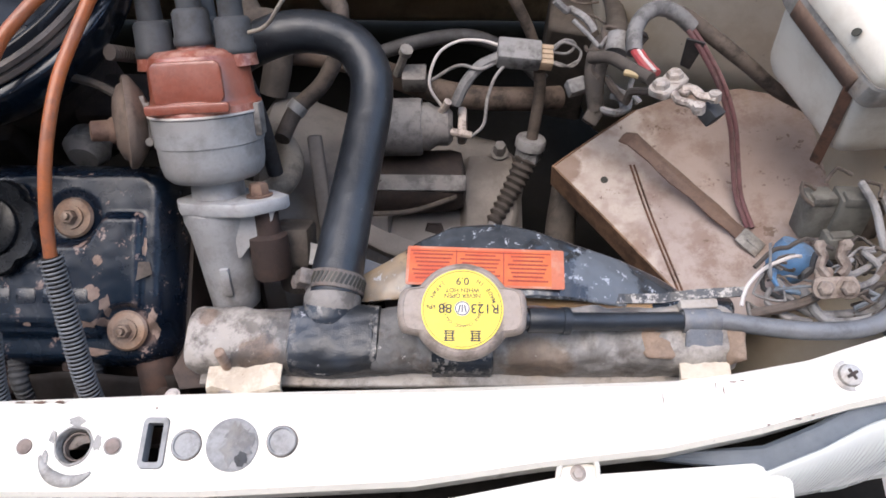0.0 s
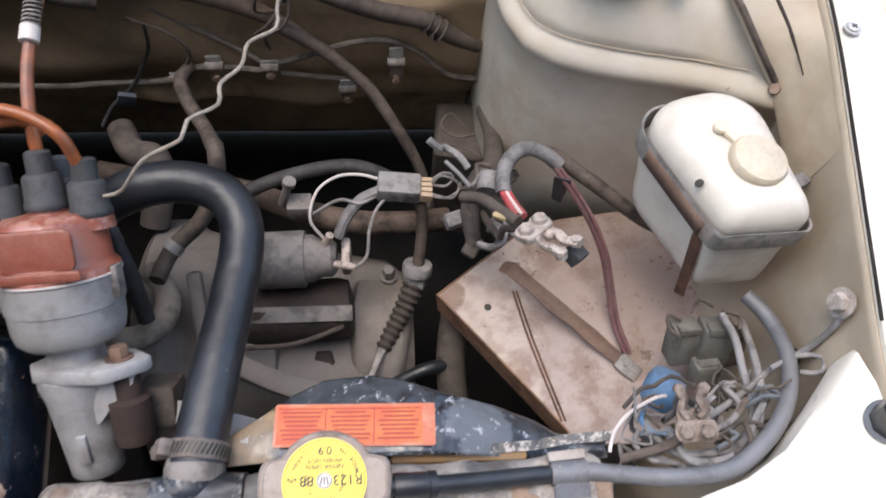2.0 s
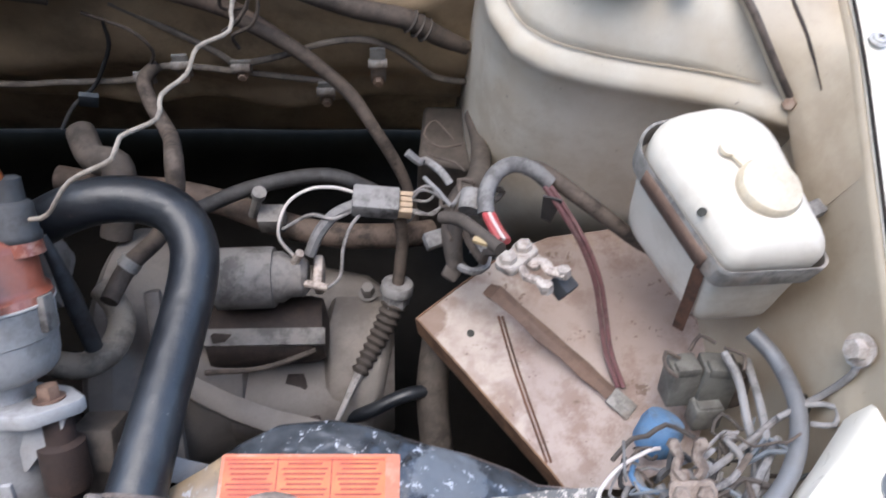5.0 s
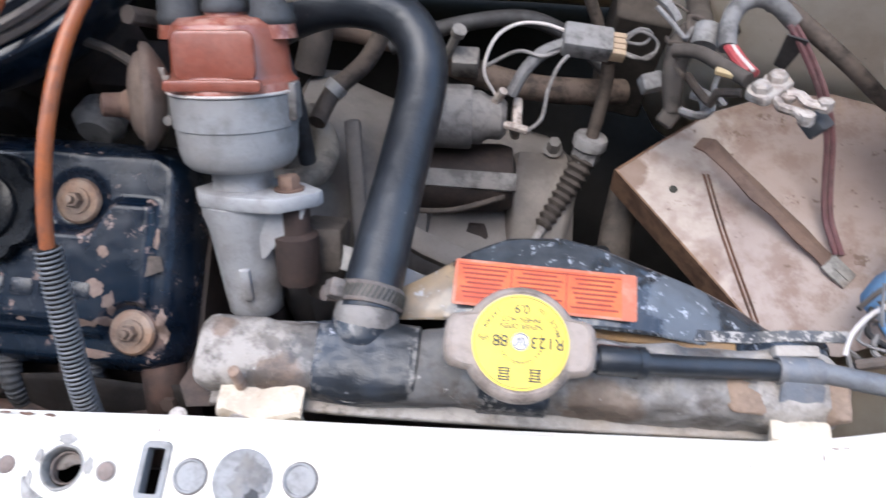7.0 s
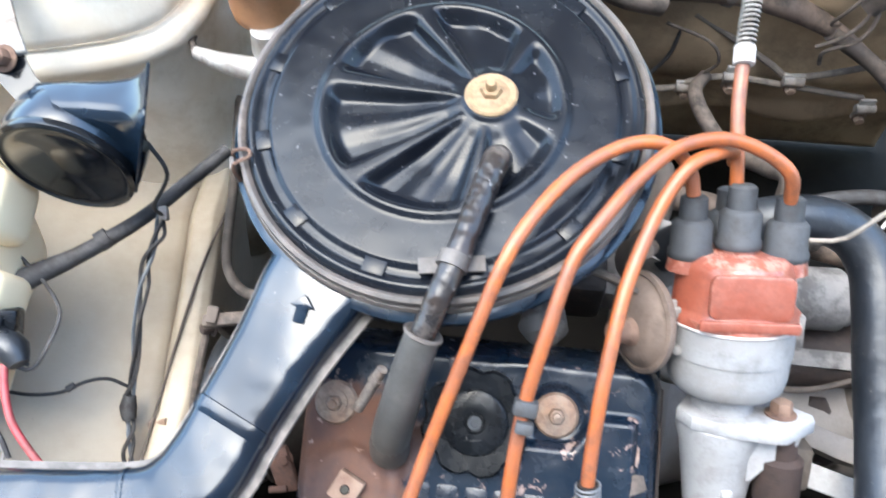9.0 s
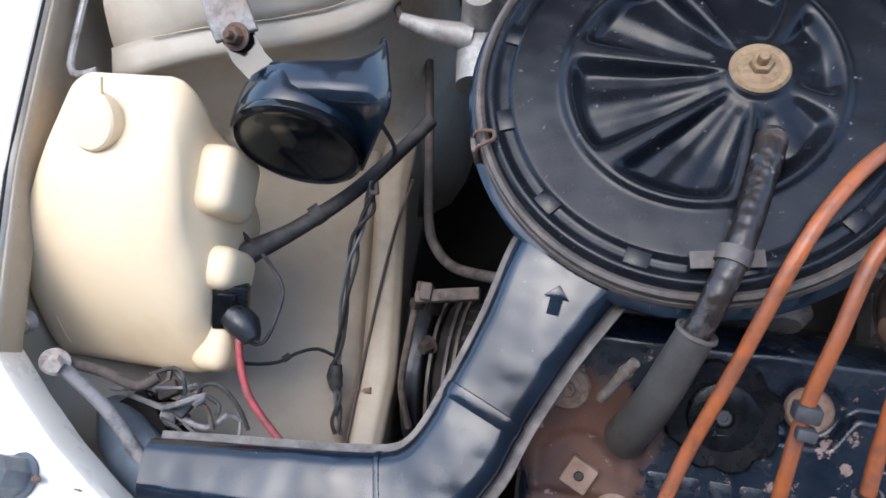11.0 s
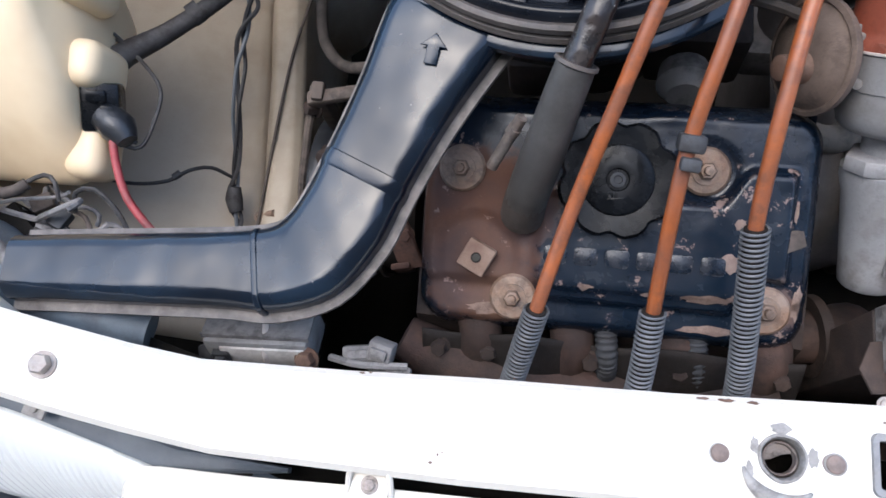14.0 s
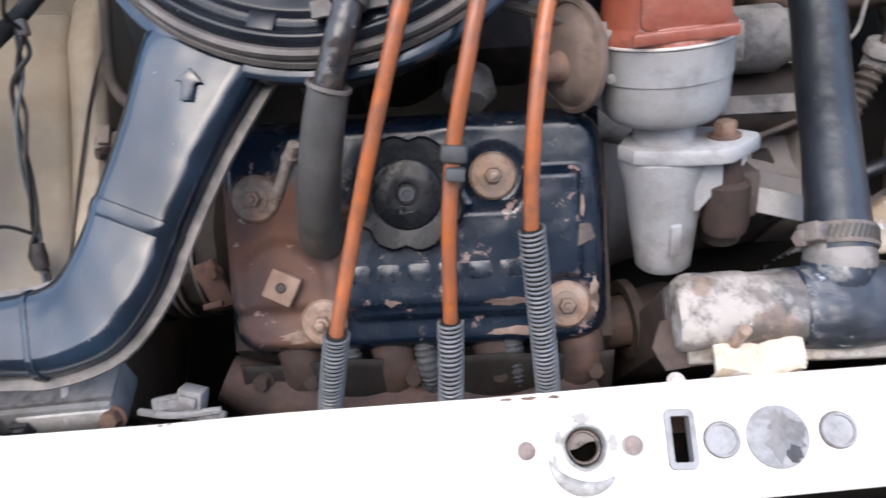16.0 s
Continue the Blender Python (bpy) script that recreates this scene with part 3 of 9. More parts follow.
def box(sx, sy, sz, m=None, bevel=0.0015, segs=2):
    bm = bmesh.new()
    bmesh.ops.create_cube(bm, size=1.0)
    for q in bm.verts:
        q.co = Vector((q.co.x * sx, q.co.y * sy, q.co.z * sz))
    if bevel:
        bmesh.ops.bevel(bm, geom=list(bm.edges), offset=bevel, segments=segs, affect="EDGES", profile=0.5)
    g = from_bm(bm)
    return moved(g, m) if m else g


def prism(outline, h, m=None, bevel=0.0):
    """An outline in the xy plane, thickened from z 0 to h."""
    bm = bmesh.new()
    low = bm.faces.new([bm.verts.new((x, y, 0)) for x, y in outline])
    up = bmesh.ops.extrude_face_region(bm, geom=[low])
    for q in up["geom"]:
        if isinstance(q, bmesh.types.BMVert):
            q.co.z += h
    bmesh.ops.recalc_face_normals(bm, faces=list(bm.faces))
    if bevel:
        flat = [e for e in bm.edges if abs(e.verts[0].co.z - e.verts[1].co.z) < 1e-6]
        bmesh.ops.bevel(bm, geom=flat, offset=bevel, segments=2, affect="EDGES", profile=0.5)
    g = from_bm(bm)
    return moved(g, m) if m else g


def loft(rings, closed=True, ends=True):
    k = len(rings[0])
    v = [tuple(p) for ring in rings for p in ring]
    fs = []
    for i in range(len(rings) - 1):
        for j in range(k if closed else k - 1):
            fs.append((i * k + j, i * k + (j + 1) % k, (i + 1) * k + (j + 1) % k, (i + 1) * k + j))
    if closed and ends:
        fs.append(tuple(range(k))[::-1])
        fs.append(tuple(range((len(rings) - 1) * k, len(rings) * k)))
    return v, fs


def dense(rows, k=4):
    """More rings between the given ones, on smooth curves."""
    out = [[] for _ in range((len(rows) - 1) * k + 1)]
    for col in zip(*rows):
        p = [Vector(q) for q in col]
        p = [2 * p[0] - p[1], *p, 2 * p[-1] - p[-2]]
        n = 0
        for i in range(1, len(p) - 2):
            a, b, c, d = p[i - 1:i + 3]
            for j in range(k):
                u = j / k
                out[n].append(0.5 * (2 * b + (c - a) * u + (2 * a - 5 * b + 4 * c - d) * u * u + (3 * b - a - 3 * c + d) * u ** 3))
                n += 1
        out[n].append(p[-2])
    return out


def sheet(fn, nu, nv):
    """A grid surface; fn(u, v) with u and v from 0 to 1 gives a place."""
    v = [tuple(fn(i / nu, j / nv)) for i in range(nu + 1) for j in range(nv + 1)]
    w = nv + 1
    return v, [(i * w + j, (i + 1) * w + j, (i + 1) * w + j + 1, i * w + j + 1) for i in range(nu) for j in range(nv)]


def round_rect(w, h, r, n=5):
    out = []
    for cx, cy, a0 in ((w / 2 - r, h / 2 - r, 0), (-w / 2 + r, h / 2 - r, 90), (-w / 2 + r, -h / 2 + r, 180), (w / 2 - r, -h / 2 + r, 270)):
        for i in range(n + 1):
            a = radians(a0 + 90 * i / n)
            out.append((cx + r * math.cos(a), cy + r * math.sin(a)))
    return out


def round_poly(corners, radii, n=5):
    """A closed outline through given corners (anticlockwise), each rounded by its own radius."""
    out = []
    k = len(corners)
    for i, r in enumerate(radii):
        p = Vector(corners[i])
        a, b = (Vector(corners[i - 1]) - p).normalized(), (Vector(corners[(i + 1) % k]) - p).normalized()
        half = a.angle(b) / 2
        c = p + (a + b).normalized() * (r / math.sin(half))
        e0, e1 = p + a * (r / math.tan(half)) - c, p + b * (r / math.tan(half)) - c
        turn = e0.angle_signed(e1)
        out += [tuple(c + Matrix.Rotation(-turn * j / n, 2) @ e0) for j in range(n + 1)]
    return out


def ragged(w, h, seed, k=16):
    """An uneven flake outline of about w by h."""
    q = random.Random(seed)
    return [(w / 2 * math.cos(a) * q.uniform(0.62, 1.1), h / 2 * math.sin(a) * q.uniform(0.55, 1.15)) for a in [i * math.tau / k for i in range(k)]]


def ease(x, lo, hi):
    x = min(1.0, max(0.0, (x - lo) / (hi - lo)))
    return x * x * (3 - 2 * x)


def lerp_at(x, xs, ys):
    return float(np.interp(x, xs, ys))


# ---- objects ----
ORIGIN = {}


def thing(name, base, label, category, group="", kind=""):
    e = new(name)
    e.location, e.empty_display_size = base, 0.02
    ORIGIN[e] = Vector(base)
    return tagged(e, label, category, group, kind)


def mesh_ob(name, geo, material, base, smooth):
    me = bpy.data.meshes.new(name)
    me.from_pydata([tuple(Vector(p) - base) for p in geo[0]], [], geo[1])
    bm = bmesh.new()
    bm.from_mesh(me)
    bmesh.ops.recalc_face_normals(bm, faces=list(bm.faces))
    bm.to_mesh(me)
    bm.free()
    me.materials.append(material)
    if smooth:
        me.polygons.foreach_set("use_smooth", [True] * len(me.polygons))
        me.set_sharp_from_angle(angle=radians(smooth))
    return new(name, me)


def part(name, geo, material, parent, label="", smooth=38, solid=0.0, bevel=0.0):
    """One mesh under a thing or under a part of it."""
    ob = mesh_ob(name, geo, material, ORIGIN[parent], smooth)
    ob.parent = parent
    ORIGIN[ob] = ORIGIN[parent]
    extras(ob, solid, bevel)
    return tagged(ob, label)


def extras(ob, solid, bevel):
    if solid:
        q = ob.modifiers.new("thickness", "SOLIDIFY")
        q.thickness, q.offset = solid, -1
    if bevel:
        q = ob.modifiers.new("edges", "BEVEL")
        q.width, q.segments, q.limit_method = bevel, 2, "ANGLE"


def solo(name, geo, material, label, category, group="", kind="", smooth=38, solid=0.0, bevel=0.0):
    """A thing of one mesh, its origin in its own middle at the bottom."""
    a = np.array(geo[0])
    lo, hi = a.min(0), a.max(0)
    base = Vector(((lo[0] + hi[0]) / 2, (lo[1] + hi[1]) / 2, lo[2]))
    ob = mesh_ob(name, geo, material, base, smooth)
    ob.location = base
    ORIGIN[ob] = base
    extras(ob, solid, bevel)
    return tagged(ob, label, category, group, kind)


def cut(ob, *geos):
    """Cuts holes through a mesh."""
    for g in geos:
        tool = mesh_ob("tool", g, ob.data.materials[0], Vector((0, 0, 0)), 0)
        q = ob.modifiers.new("hole", "BOOLEAN")
        q.operation, q.object, q.solver = "DIFFERENCE", tool, "EXACT"
        bpy.context.view_layer.update()
        me = bpy.data.meshes.new_from_object(ob.evaluated_get(bpy.context.evaluated_depsgraph_get()))
        ob.modifiers.clear()
        ob.data = me
        bpy.data.objects.remove(tool)
    return ob


def hex_bolt(r, h, p, n, washer=1.7, turn=0.0, stud=0.0):
    """A hexagon head with a washer, on p along n; stud: a threaded end above it."""
    m = align(p, n) @ Matrix.Rotation(turn, 4, "Z")
    g = []
    z = 0.0
    if washer:
        g.append(lathe([(0.0, 0), (washer * r, 0), (washer * r, 0.18 * r), (0.0, 0.22 * r)], m, 20))
        z = 0.2 * r
    g.append(lathe([(r, z), (r, z + 0.8 * h), (0.86 * r, z + h), (0.0, z + h)], m, 6))
    if stud:
        g.append(lathe([(0.5 * r, z + h), (0.5 * r, z + h + stud), (0.4 * r, z + h + stud + 0.001), (0, z + h + stud + 0.001)], m, 10))
    return join(*g)


def screw_head(r, p, n):
    """A round cross-head screw, the cross sunk in its head."""
    m = align(p, n)
    dome = lathe([(1.35 * r, 0), (1.35 * r, 0.15 * r), (r, 0.2 * r), (0.9 * r, 0.5 * r), (0.5 * r, 0.66 * r), (0, 0.68 * r)], m, 24)
    return dome


def cross_slot(r, p, n, parent):
    m = align(p, n) @ Matrix.Rotation(0.5, 4, "Z")
    part("cross_slot", join(box(1.0 * r, 0.26 * r, 0.10 * r, m @ pose(0, 0, 0.66 * r), 0), box(0.26 * r, 1.0 * r, 0.10 * r, m @ pose(0, 0, 0.67 * r), 0)), dark_rust, parent)


def writing(body, size, m, material, parent, name="lettering", align_x="CENTER"):
    """Flat letters in the built-in font."""
    c = bpy.data.curves.new(name, "FONT")
    c.body, c.size, c.align_x, c.align_y, c.extrude = body, size, align_x, "CENTER", 0.00006
    c.offset = 0.012 * size
    tmp = new("tmp", c)
    tmp.matrix_world = m
    bpy.context.view_layer.update()
    me = bpy.data.meshes.new_from_object(tmp.evaluated_get(bpy.context.evaluated_depsgraph_get()))
    me.transform(Matrix.Translation(-ORIGIN[parent]) @ m)
    me.materials.clear()
    me.materials.append(material)
    bpy.data.objects.remove(tmp)
    ob = new(name, me)
    ob.parent = parent
    ORIGIN[ob] = ORIGIN[parent]
    return ob


# ---- ground, body shell ----
solo("ground", box(60, 60, 0.1, pose(0, 0, -0.05), 0), concrete, "pale dusty concrete ground under the car", "ground", kind="structure", smooth=0)
# Unseen wall, added to block low front sky from the glossy paint.
solo("wall_front", box(16, 0.2, 6.4, pose(0, -1.8, 3.2), 0.01), blocker_grey, "plain grey unseen wall added before the car to dim reflections", "wall", kind="structure")
# Unseen plate, added to shut out ground light from the bay.
solo("undertray", box(1.3, 0.80, 0.01, pose(-0.18, 0.38, 0.30), 0.002), void_dark, "near-black unseen plate added below to keep the engine bay dark", "undertray", kind="structure")

BACK = [(-0.76, 0.064, 0.803), (-0.663, 0.066, 0.7825), (-0.686, 0.152, 0.787), (-0.657, 0.126, 0.781), (-0.628, 0.103, 0.775), (-0.601, 0.085, 0.769),
        (-0.580, 0.073, 0.765), (-0.547, 0.068, 0.758), (-0.510, 0.063, 0.749), (-0.476, 0.060, 0.740), (-0.404, 0.064, 0.723), (-0.344, 0.068, 0.714),
        (-0.247, 0.072, 0.705), (-0.140, 0.077, 0.708), (-0.021, 0.081, 0.710), (0.075, 0.085, 0.711), (0.134, 0.087, 0.714)]
BACK2 = [(0.168, 0.091, 0.716), (0.211, 0.099, 0.718), (0.255, 0.112, 0.726), (0.279, 0.126, 0.732), (0.307, 0.154, 0.739), (0.330, 0.180, 0.746), (0.342, 0.118, 0.750), (0.44, 0.13, 0.78)]
FRONT = [(-0.76, 0.028, 0.80), (-0.672, 0.031, 0.783), (-0.655, 0.033, 0.780), (-0.635, 0.036, 0.776), (-0.615, 0.038, 0.772), (-0.595, 0.037, 0.768),
         (-0.568, 0.033, 0.762), (-0.540, 0.028, 0.756), (-0.505, 0.023, 0.748), (-0.464, 0.018, 0.737), (-0.410, 0.018, 0.726), (-0.345, 0.018, 0.714),
         (-0.252, 0.021, 0.705), (-0.125, 0.023, 0.708), (-0.01, 0.030, 0.710), (0.06, 0.041, 0.711), (0.127, 0.049, 0.714)]
FRONT2 = [(0.179, 0.060, 0.716), (0.226, 0.073, 0.719), (0.270, 0.082, 0.730), (0.290, 0.088, 0.735), (0.315, 0.092, 0.741), (0.335, 0.097, 0.748), (0.35, 0.100, 0.752), (0.44, 0.115, 0.78)]
rings = []
for (bx, by, bz), (fx, fy, fz) in zip(BACK + BACK2, FRONT + FRONT2):
    b, f = Vector((bx, by, bz)), Vector((fx, fy, fz))
    a = (b - f).normalized() * 0.003
    rings.append([b + Vector((0, 0, -0.028)) + a * 0.3, b + Vector((0, 0, -0.003)) + a * 0.3, b - a * 0.7, b.lerp(f, 0.35) + Vector((0, 0, 0.0012)),
                  b.lerp(f, 0.65) + Vector((0, 0, 0.0012)), f + a * 0.7, f - a * 0.3 + Vector((0, 0, -0.003)), f - a * 0.5 + Vector((0, 0, -0.02)),
                  f + a * 0.3 + Vector((0, 0, -0.022)), f + a * 1.5 + Vector((0, 0, -0.006)), b - a * 1.5 + Vector((0, 0, -0.006)), b - a * 0.5 + Vector((0, 0, -0.028))])
panel = solo("front_panel", loft(rings), white_paint, "cream-white painted steel front cross panel with worn scratched edges", "car panel", kind="structure", smooth=35)


def top_z(x):
    return lerp_at(x, [-0.65, -0.544, -0.4, -0.3, -0.227, -0.08, 0.05, 0.229], [0.78, 0.757, 0.722, 0.708, 0.7045, 0.7095, 0.711, 0.7195]) + 0.001


HOLE = (-0.1985, 0.048)
bpy.context.view_layer.update()
cut(panel, lathe([(0.0102, 0.66), (0.0102, 0.74)], pose(*HOLE, 0), 28), moved(prism(round_rect(0.0092, 0.0218, 0.0012), 0.08), pose(-0.1535, 0.050, 0.66)))
panel.data.polygons.foreach_set("use_smooth", [True] * len(panel.data.polygons))
panel.data.set_sharp_from_angle(angle=radians(35))

# latch hole with its rolled collar, screws, framed slot and the three plugs of the panel
part("collar", lathe([(0.0084, -0.012), (0.0088, -0.004), (0.0090, 0.0004), (0.0098, 0.0018), (0.0108, 0.0016), (0.0114, 0.0002), (0.0112, -0.0012), (0.0101, -0.0016), (0.0096, -0.012)],
                     pose(*HOLE, top_z(HOLE[0])), 36, lambda a, r, h: r * (1 + 0.018 * math.sin(3 * a) + 0.012 * math.sin(7 * a + 1)), ring=True), collar_metal, panel, "worn dull collar of the bonnet latch hole")
part("inner_ring", lathe([(0.0066, -0.007), (0.0070, -0.0035), (0.0078, -0.0030), (0.0083, -0.0042), (0.0083, -0.007)], pose(*HOLE, top_z(HOLE[0])), 32, ring=True), clamp_steel, panel, "dark worn inner ring of the latch hole")
part("lock_tongue", prism([(-0.0086, -0.0015), (-0.003, -0.0005), (0.002, 0.0022), (0.0062, 0.0030), (0.0075, 0.0042), (0.0045, 0.0078), (0.0, 0.0090), (-0.0048, 0.0076), (-0.0080, 0.0040)], 0.0016, pose(HOLE[0], HOLE[1], top_z(HOLE[0]) - 0.0085, 6, -4, 0), 0.0004),
     clamp_steel, panel, "dull steel latch tongue inside the hole")
for dx in (-0.0275, 0.0225):
    at = (HOLE[0] + dx, HOLE[1] - 0.001 + 0.0009 * (dx > 0), top_z(HOLE[0] + dx))
    sc = part("screw", screw_head(0.0044, at, (0, 0, 1)), screw_tan, panel, "dusty brown round screw head")
    part("rim", lathe([(0.0043, -0.0005), (0.0052, 0.0003), (0.0050, 0.0012), (0.0042, 0.0013)], pose(*at), 28, ring=True), collar_metal, sc, "pale dusty rim")
slot = [[], [], [], []]
for k, (w, h, z) in enumerate(((0.0088, 0.0212, -0.006), (0.0088, 0.0212, 0.0022), (0.0140, 0.0275, 0.0022), (0.0150, 0.0285, -0.0005))):
    slot[k] = [(-0.1535 + x, 0.050 + y, top_z(-0.1535) + z) for x, y in round_rect(w, h, 0.0012 if k < 2 else 0.0035)]
part("slot_frame", loft(slot, ends=False), plug_grey, panel, "pale grey plastic frame round an open slot")
for x, y, r, h, mt, lb in ((-0.135, 0.049, 0.0080, 0.0022, plug_grey, "grey rubber plug"), (-0.1095, 0.0495, 0.0145, 0.0014, plug_grey, "large grey rubber plug"), (-0.082, 0.0515, 0.0080, 0.0026, plug_grey, "grey rubber plug")):
    pl = part("plug", lathe([(r, -0.001), (r, h * 0.8), (r * 0.95, h), (r * 0.86, h), (r * 0.82, h * 0.45), (0, h * 0.45)] if r < 0.01 else [(r, -0.001), (r, h * 0.6), (r * 0.93, h), (r * 0.8, h * 0.9), (0, h * 0.8)], pose(x, y, top_z(x)), 36), mt, panel, lb)
    if r < 0.01:
        part("rim", lathe([(r * 0.99, -0.0004), (r * 1.08, 0.0004), (r * 1.05, h * 0.7), (r * 0.97, h * 0.72)], pose(x, y, top_z(x)), 36, ring=True), clamp_steel, pl, "dark dusty plug rim")
    else:
        part("bare_patch", prism(ragged(0.019, 0.026, 5, 28), 0.0002, pose(x + 0.0034, y, top_z(x) + h * 0.86 + 0.0003)), clip_steel, pl, "worn blue-grey half")
        part("bare_patch", prism(ragged(0.0095, 0.009, 8, 20), 0.0002, pose(x + 0.0062, y - 0.0078, top_z(x) + h * 0.86 + 0.0006)), boot_rubber, pl, "dark rubbed spot")
part("bolt", hex_bolt(0.0050, 0.0042, (-0.544, 0.048, top_z(-0.544)), (0.17, 0, 1), 1.35), pale_bolt, panel, "dull flanged bolt head")
cross_slot(0.0066, (0.229, 0.090, top_z(0.229)), (-0.08, 0, 1), part("screw", screw_head(0.0066, (0.229, 0.090, top_z(0.229)), (-0.08, 0, 1)), zinc, panel, "round cross-head screw"))
part("screw", screw_head(0.0034, (-0.1505, 0.0775, top_z(-0.15) - 0.0065), (0, 0.2, 1)), pale_bolt, panel)
# bare and rusty flakes along the panel's edges and thin cracks in its paint
for k, (x, y, w, h) in enumerate(((-0.2335, 0.0715, 0.0045, 0.0014), (-0.2235, 0.0716, 0.0095, 0.0020), (-0.2115, 0.0718, 0.0060, 0.0020), (-0.236, 0.0713, 0.003, 0.0012))):
    part("paint_flake", prism(ragged(w, h, k, 14), 0.0002, pose(x, y, top_z(x) + 0.0012)), rust, panel, "patch of bare rusted metal where paint has flaked")
for k, (x, y, w, h) in enumerate(((0.1268, 0.0765, 0.0007, 0.0065), (0.1600, 0.0815, 0.0009, 0.0050), (0.1560, 0.0840, 0.0007, 0.0040), (0.1655, 0.0862, 0.0050, 0.0009), (0.1705, 0.0868, 0.0040, 0.0008), (0.181, 0.0630, 0.0022, 0.0014), (0.197, 0.0662, 0.0050, 0.0011), (0.205, 0.0682, 0.0026, 0.0010), (-0.360, 0.026, 0.0022, 0.0020), (-0.357, 0.030, 0.0012, 0.0016), (-0.355, 0.0312, 0.0010, 0.0012), (-0.398, 0.0640, 0.0036, 0.0014), (-0.394, 0.0645, 0.0020, 0.0012), (-0.155, 0.0690, 0.0014, 0.0018), (-0.590, 0.0720, 0.008, 0.0014), (-0.604, 0.0800, 0.006, 0.0016), (-0.640, 0.0700, 0.0020, 0.0022))):
    part("paint_chip", prism(ragged(w, h, 60 + k, 12), 0.0002, pose(x, y, top_z(x) + 0.0013, 0, (math.degrees(math.atan2(top_z(x - 0.01) - top_z(x + 0.01), 0.02))), 0)), flake_brown, panel, "small brown paint chip")
for dx, dy, w, h in ((-0.0005, 0.0130, 0.0110, 0.0055), (0.0132, 0.0010, 0.0052, 0.0110), (-0.0125, 0.0045, 0.0040, 0.0095), (-0.0145, -0.0070, 0.0040, 0.0090)):
    part("bare_patch", prism(ragged(w, h, int(9000 * w + 700 * dx * 1000), 16), 0.0002, pose(HOLE[0] + dx, HOLE[1] + dy, top_z(HOLE[0]) + 0.0013)), collar_metal, panel, "bare scraped metal round the latch hole")
# worn ring below the latch hole
worn = []
for k in range(15):
    a = radians(195 + 8.5 * k)
    w = 0.0032 * math.sin(math.pi * (k + 0.4) / 14.8) + 0.0004
    worn.append([(HOLE[0] + r * math.cos(a), HOLE[1] + r * math.sin(a) - 0.001, top_z(HOLE[0]) + 0.0016) for r in (0.0180 - w, 0.0180 + w)])
part("worn_ring", ([p for ring in worn for p in ring], [(2 * i, 2 * i + 1, 2 * i + 3, 2 * i + 2) for i in range(14)]), collar_metal, panel, "crescent of worn grey paint below the latch hole", solid=0.0003)

# Added sheet: the darkness seen through hole and slot, as colour.
solo("latch_backing", box(0.26, 0.05, 0.004, pose(-0.15, 0.045, 0.662), 0.001), void_dark, "near-black sheet standing for the shade inside the hollow cross panel", "car panel", kind="structure")

# inner support wall below the panel, its shade put in as dark brown
solo("support_wall", loft([[(x, y + dy, z) for dy, z in ((-0.016, 0.31), (-0.016, zt), (-0.026, zt), (-0.026, 0.31))] for x, y, zt in
                           ((-0.74, 0.085, 0.75), (-0.58, 0.078, 0.73), (-0.45, 0.07, 0.70), (-0.2, 0.078, 0.678), (0.0, 0.086, 0.682), (0.2, 0.10, 0.69), (0.30, 0.13, 0.70), (0.42, 0.15, 0.73))]),
     manifold_brown, "cream steel wall coloured dark for the shade below the cross panel", "car panel", kind="structure")

# fenders: inner flange, gutter and outer skin
SEAM_L = lambda y: (lerp_at(y, [0.06, 0.25, 0.45, 0.8], [-0.657, -0.702, -0.722, -0.74]), lerp_at(y, [0.06, 0.25, 0.45, 0.8], [0.783, 0.803, 0.83, 0.865]))
SEAM_R = lambda y: (lerp_at(y, [0.10, 0.18, 0.37, 0.5, 0.8], [0.334, 0.337, 0.345, 0.352, 0.37]), lerp_at(y, [0.10, 0.18, 0.37, 0.5, 0.8], [0.748, 0.763, 0.814, 0.832, 0.86]))
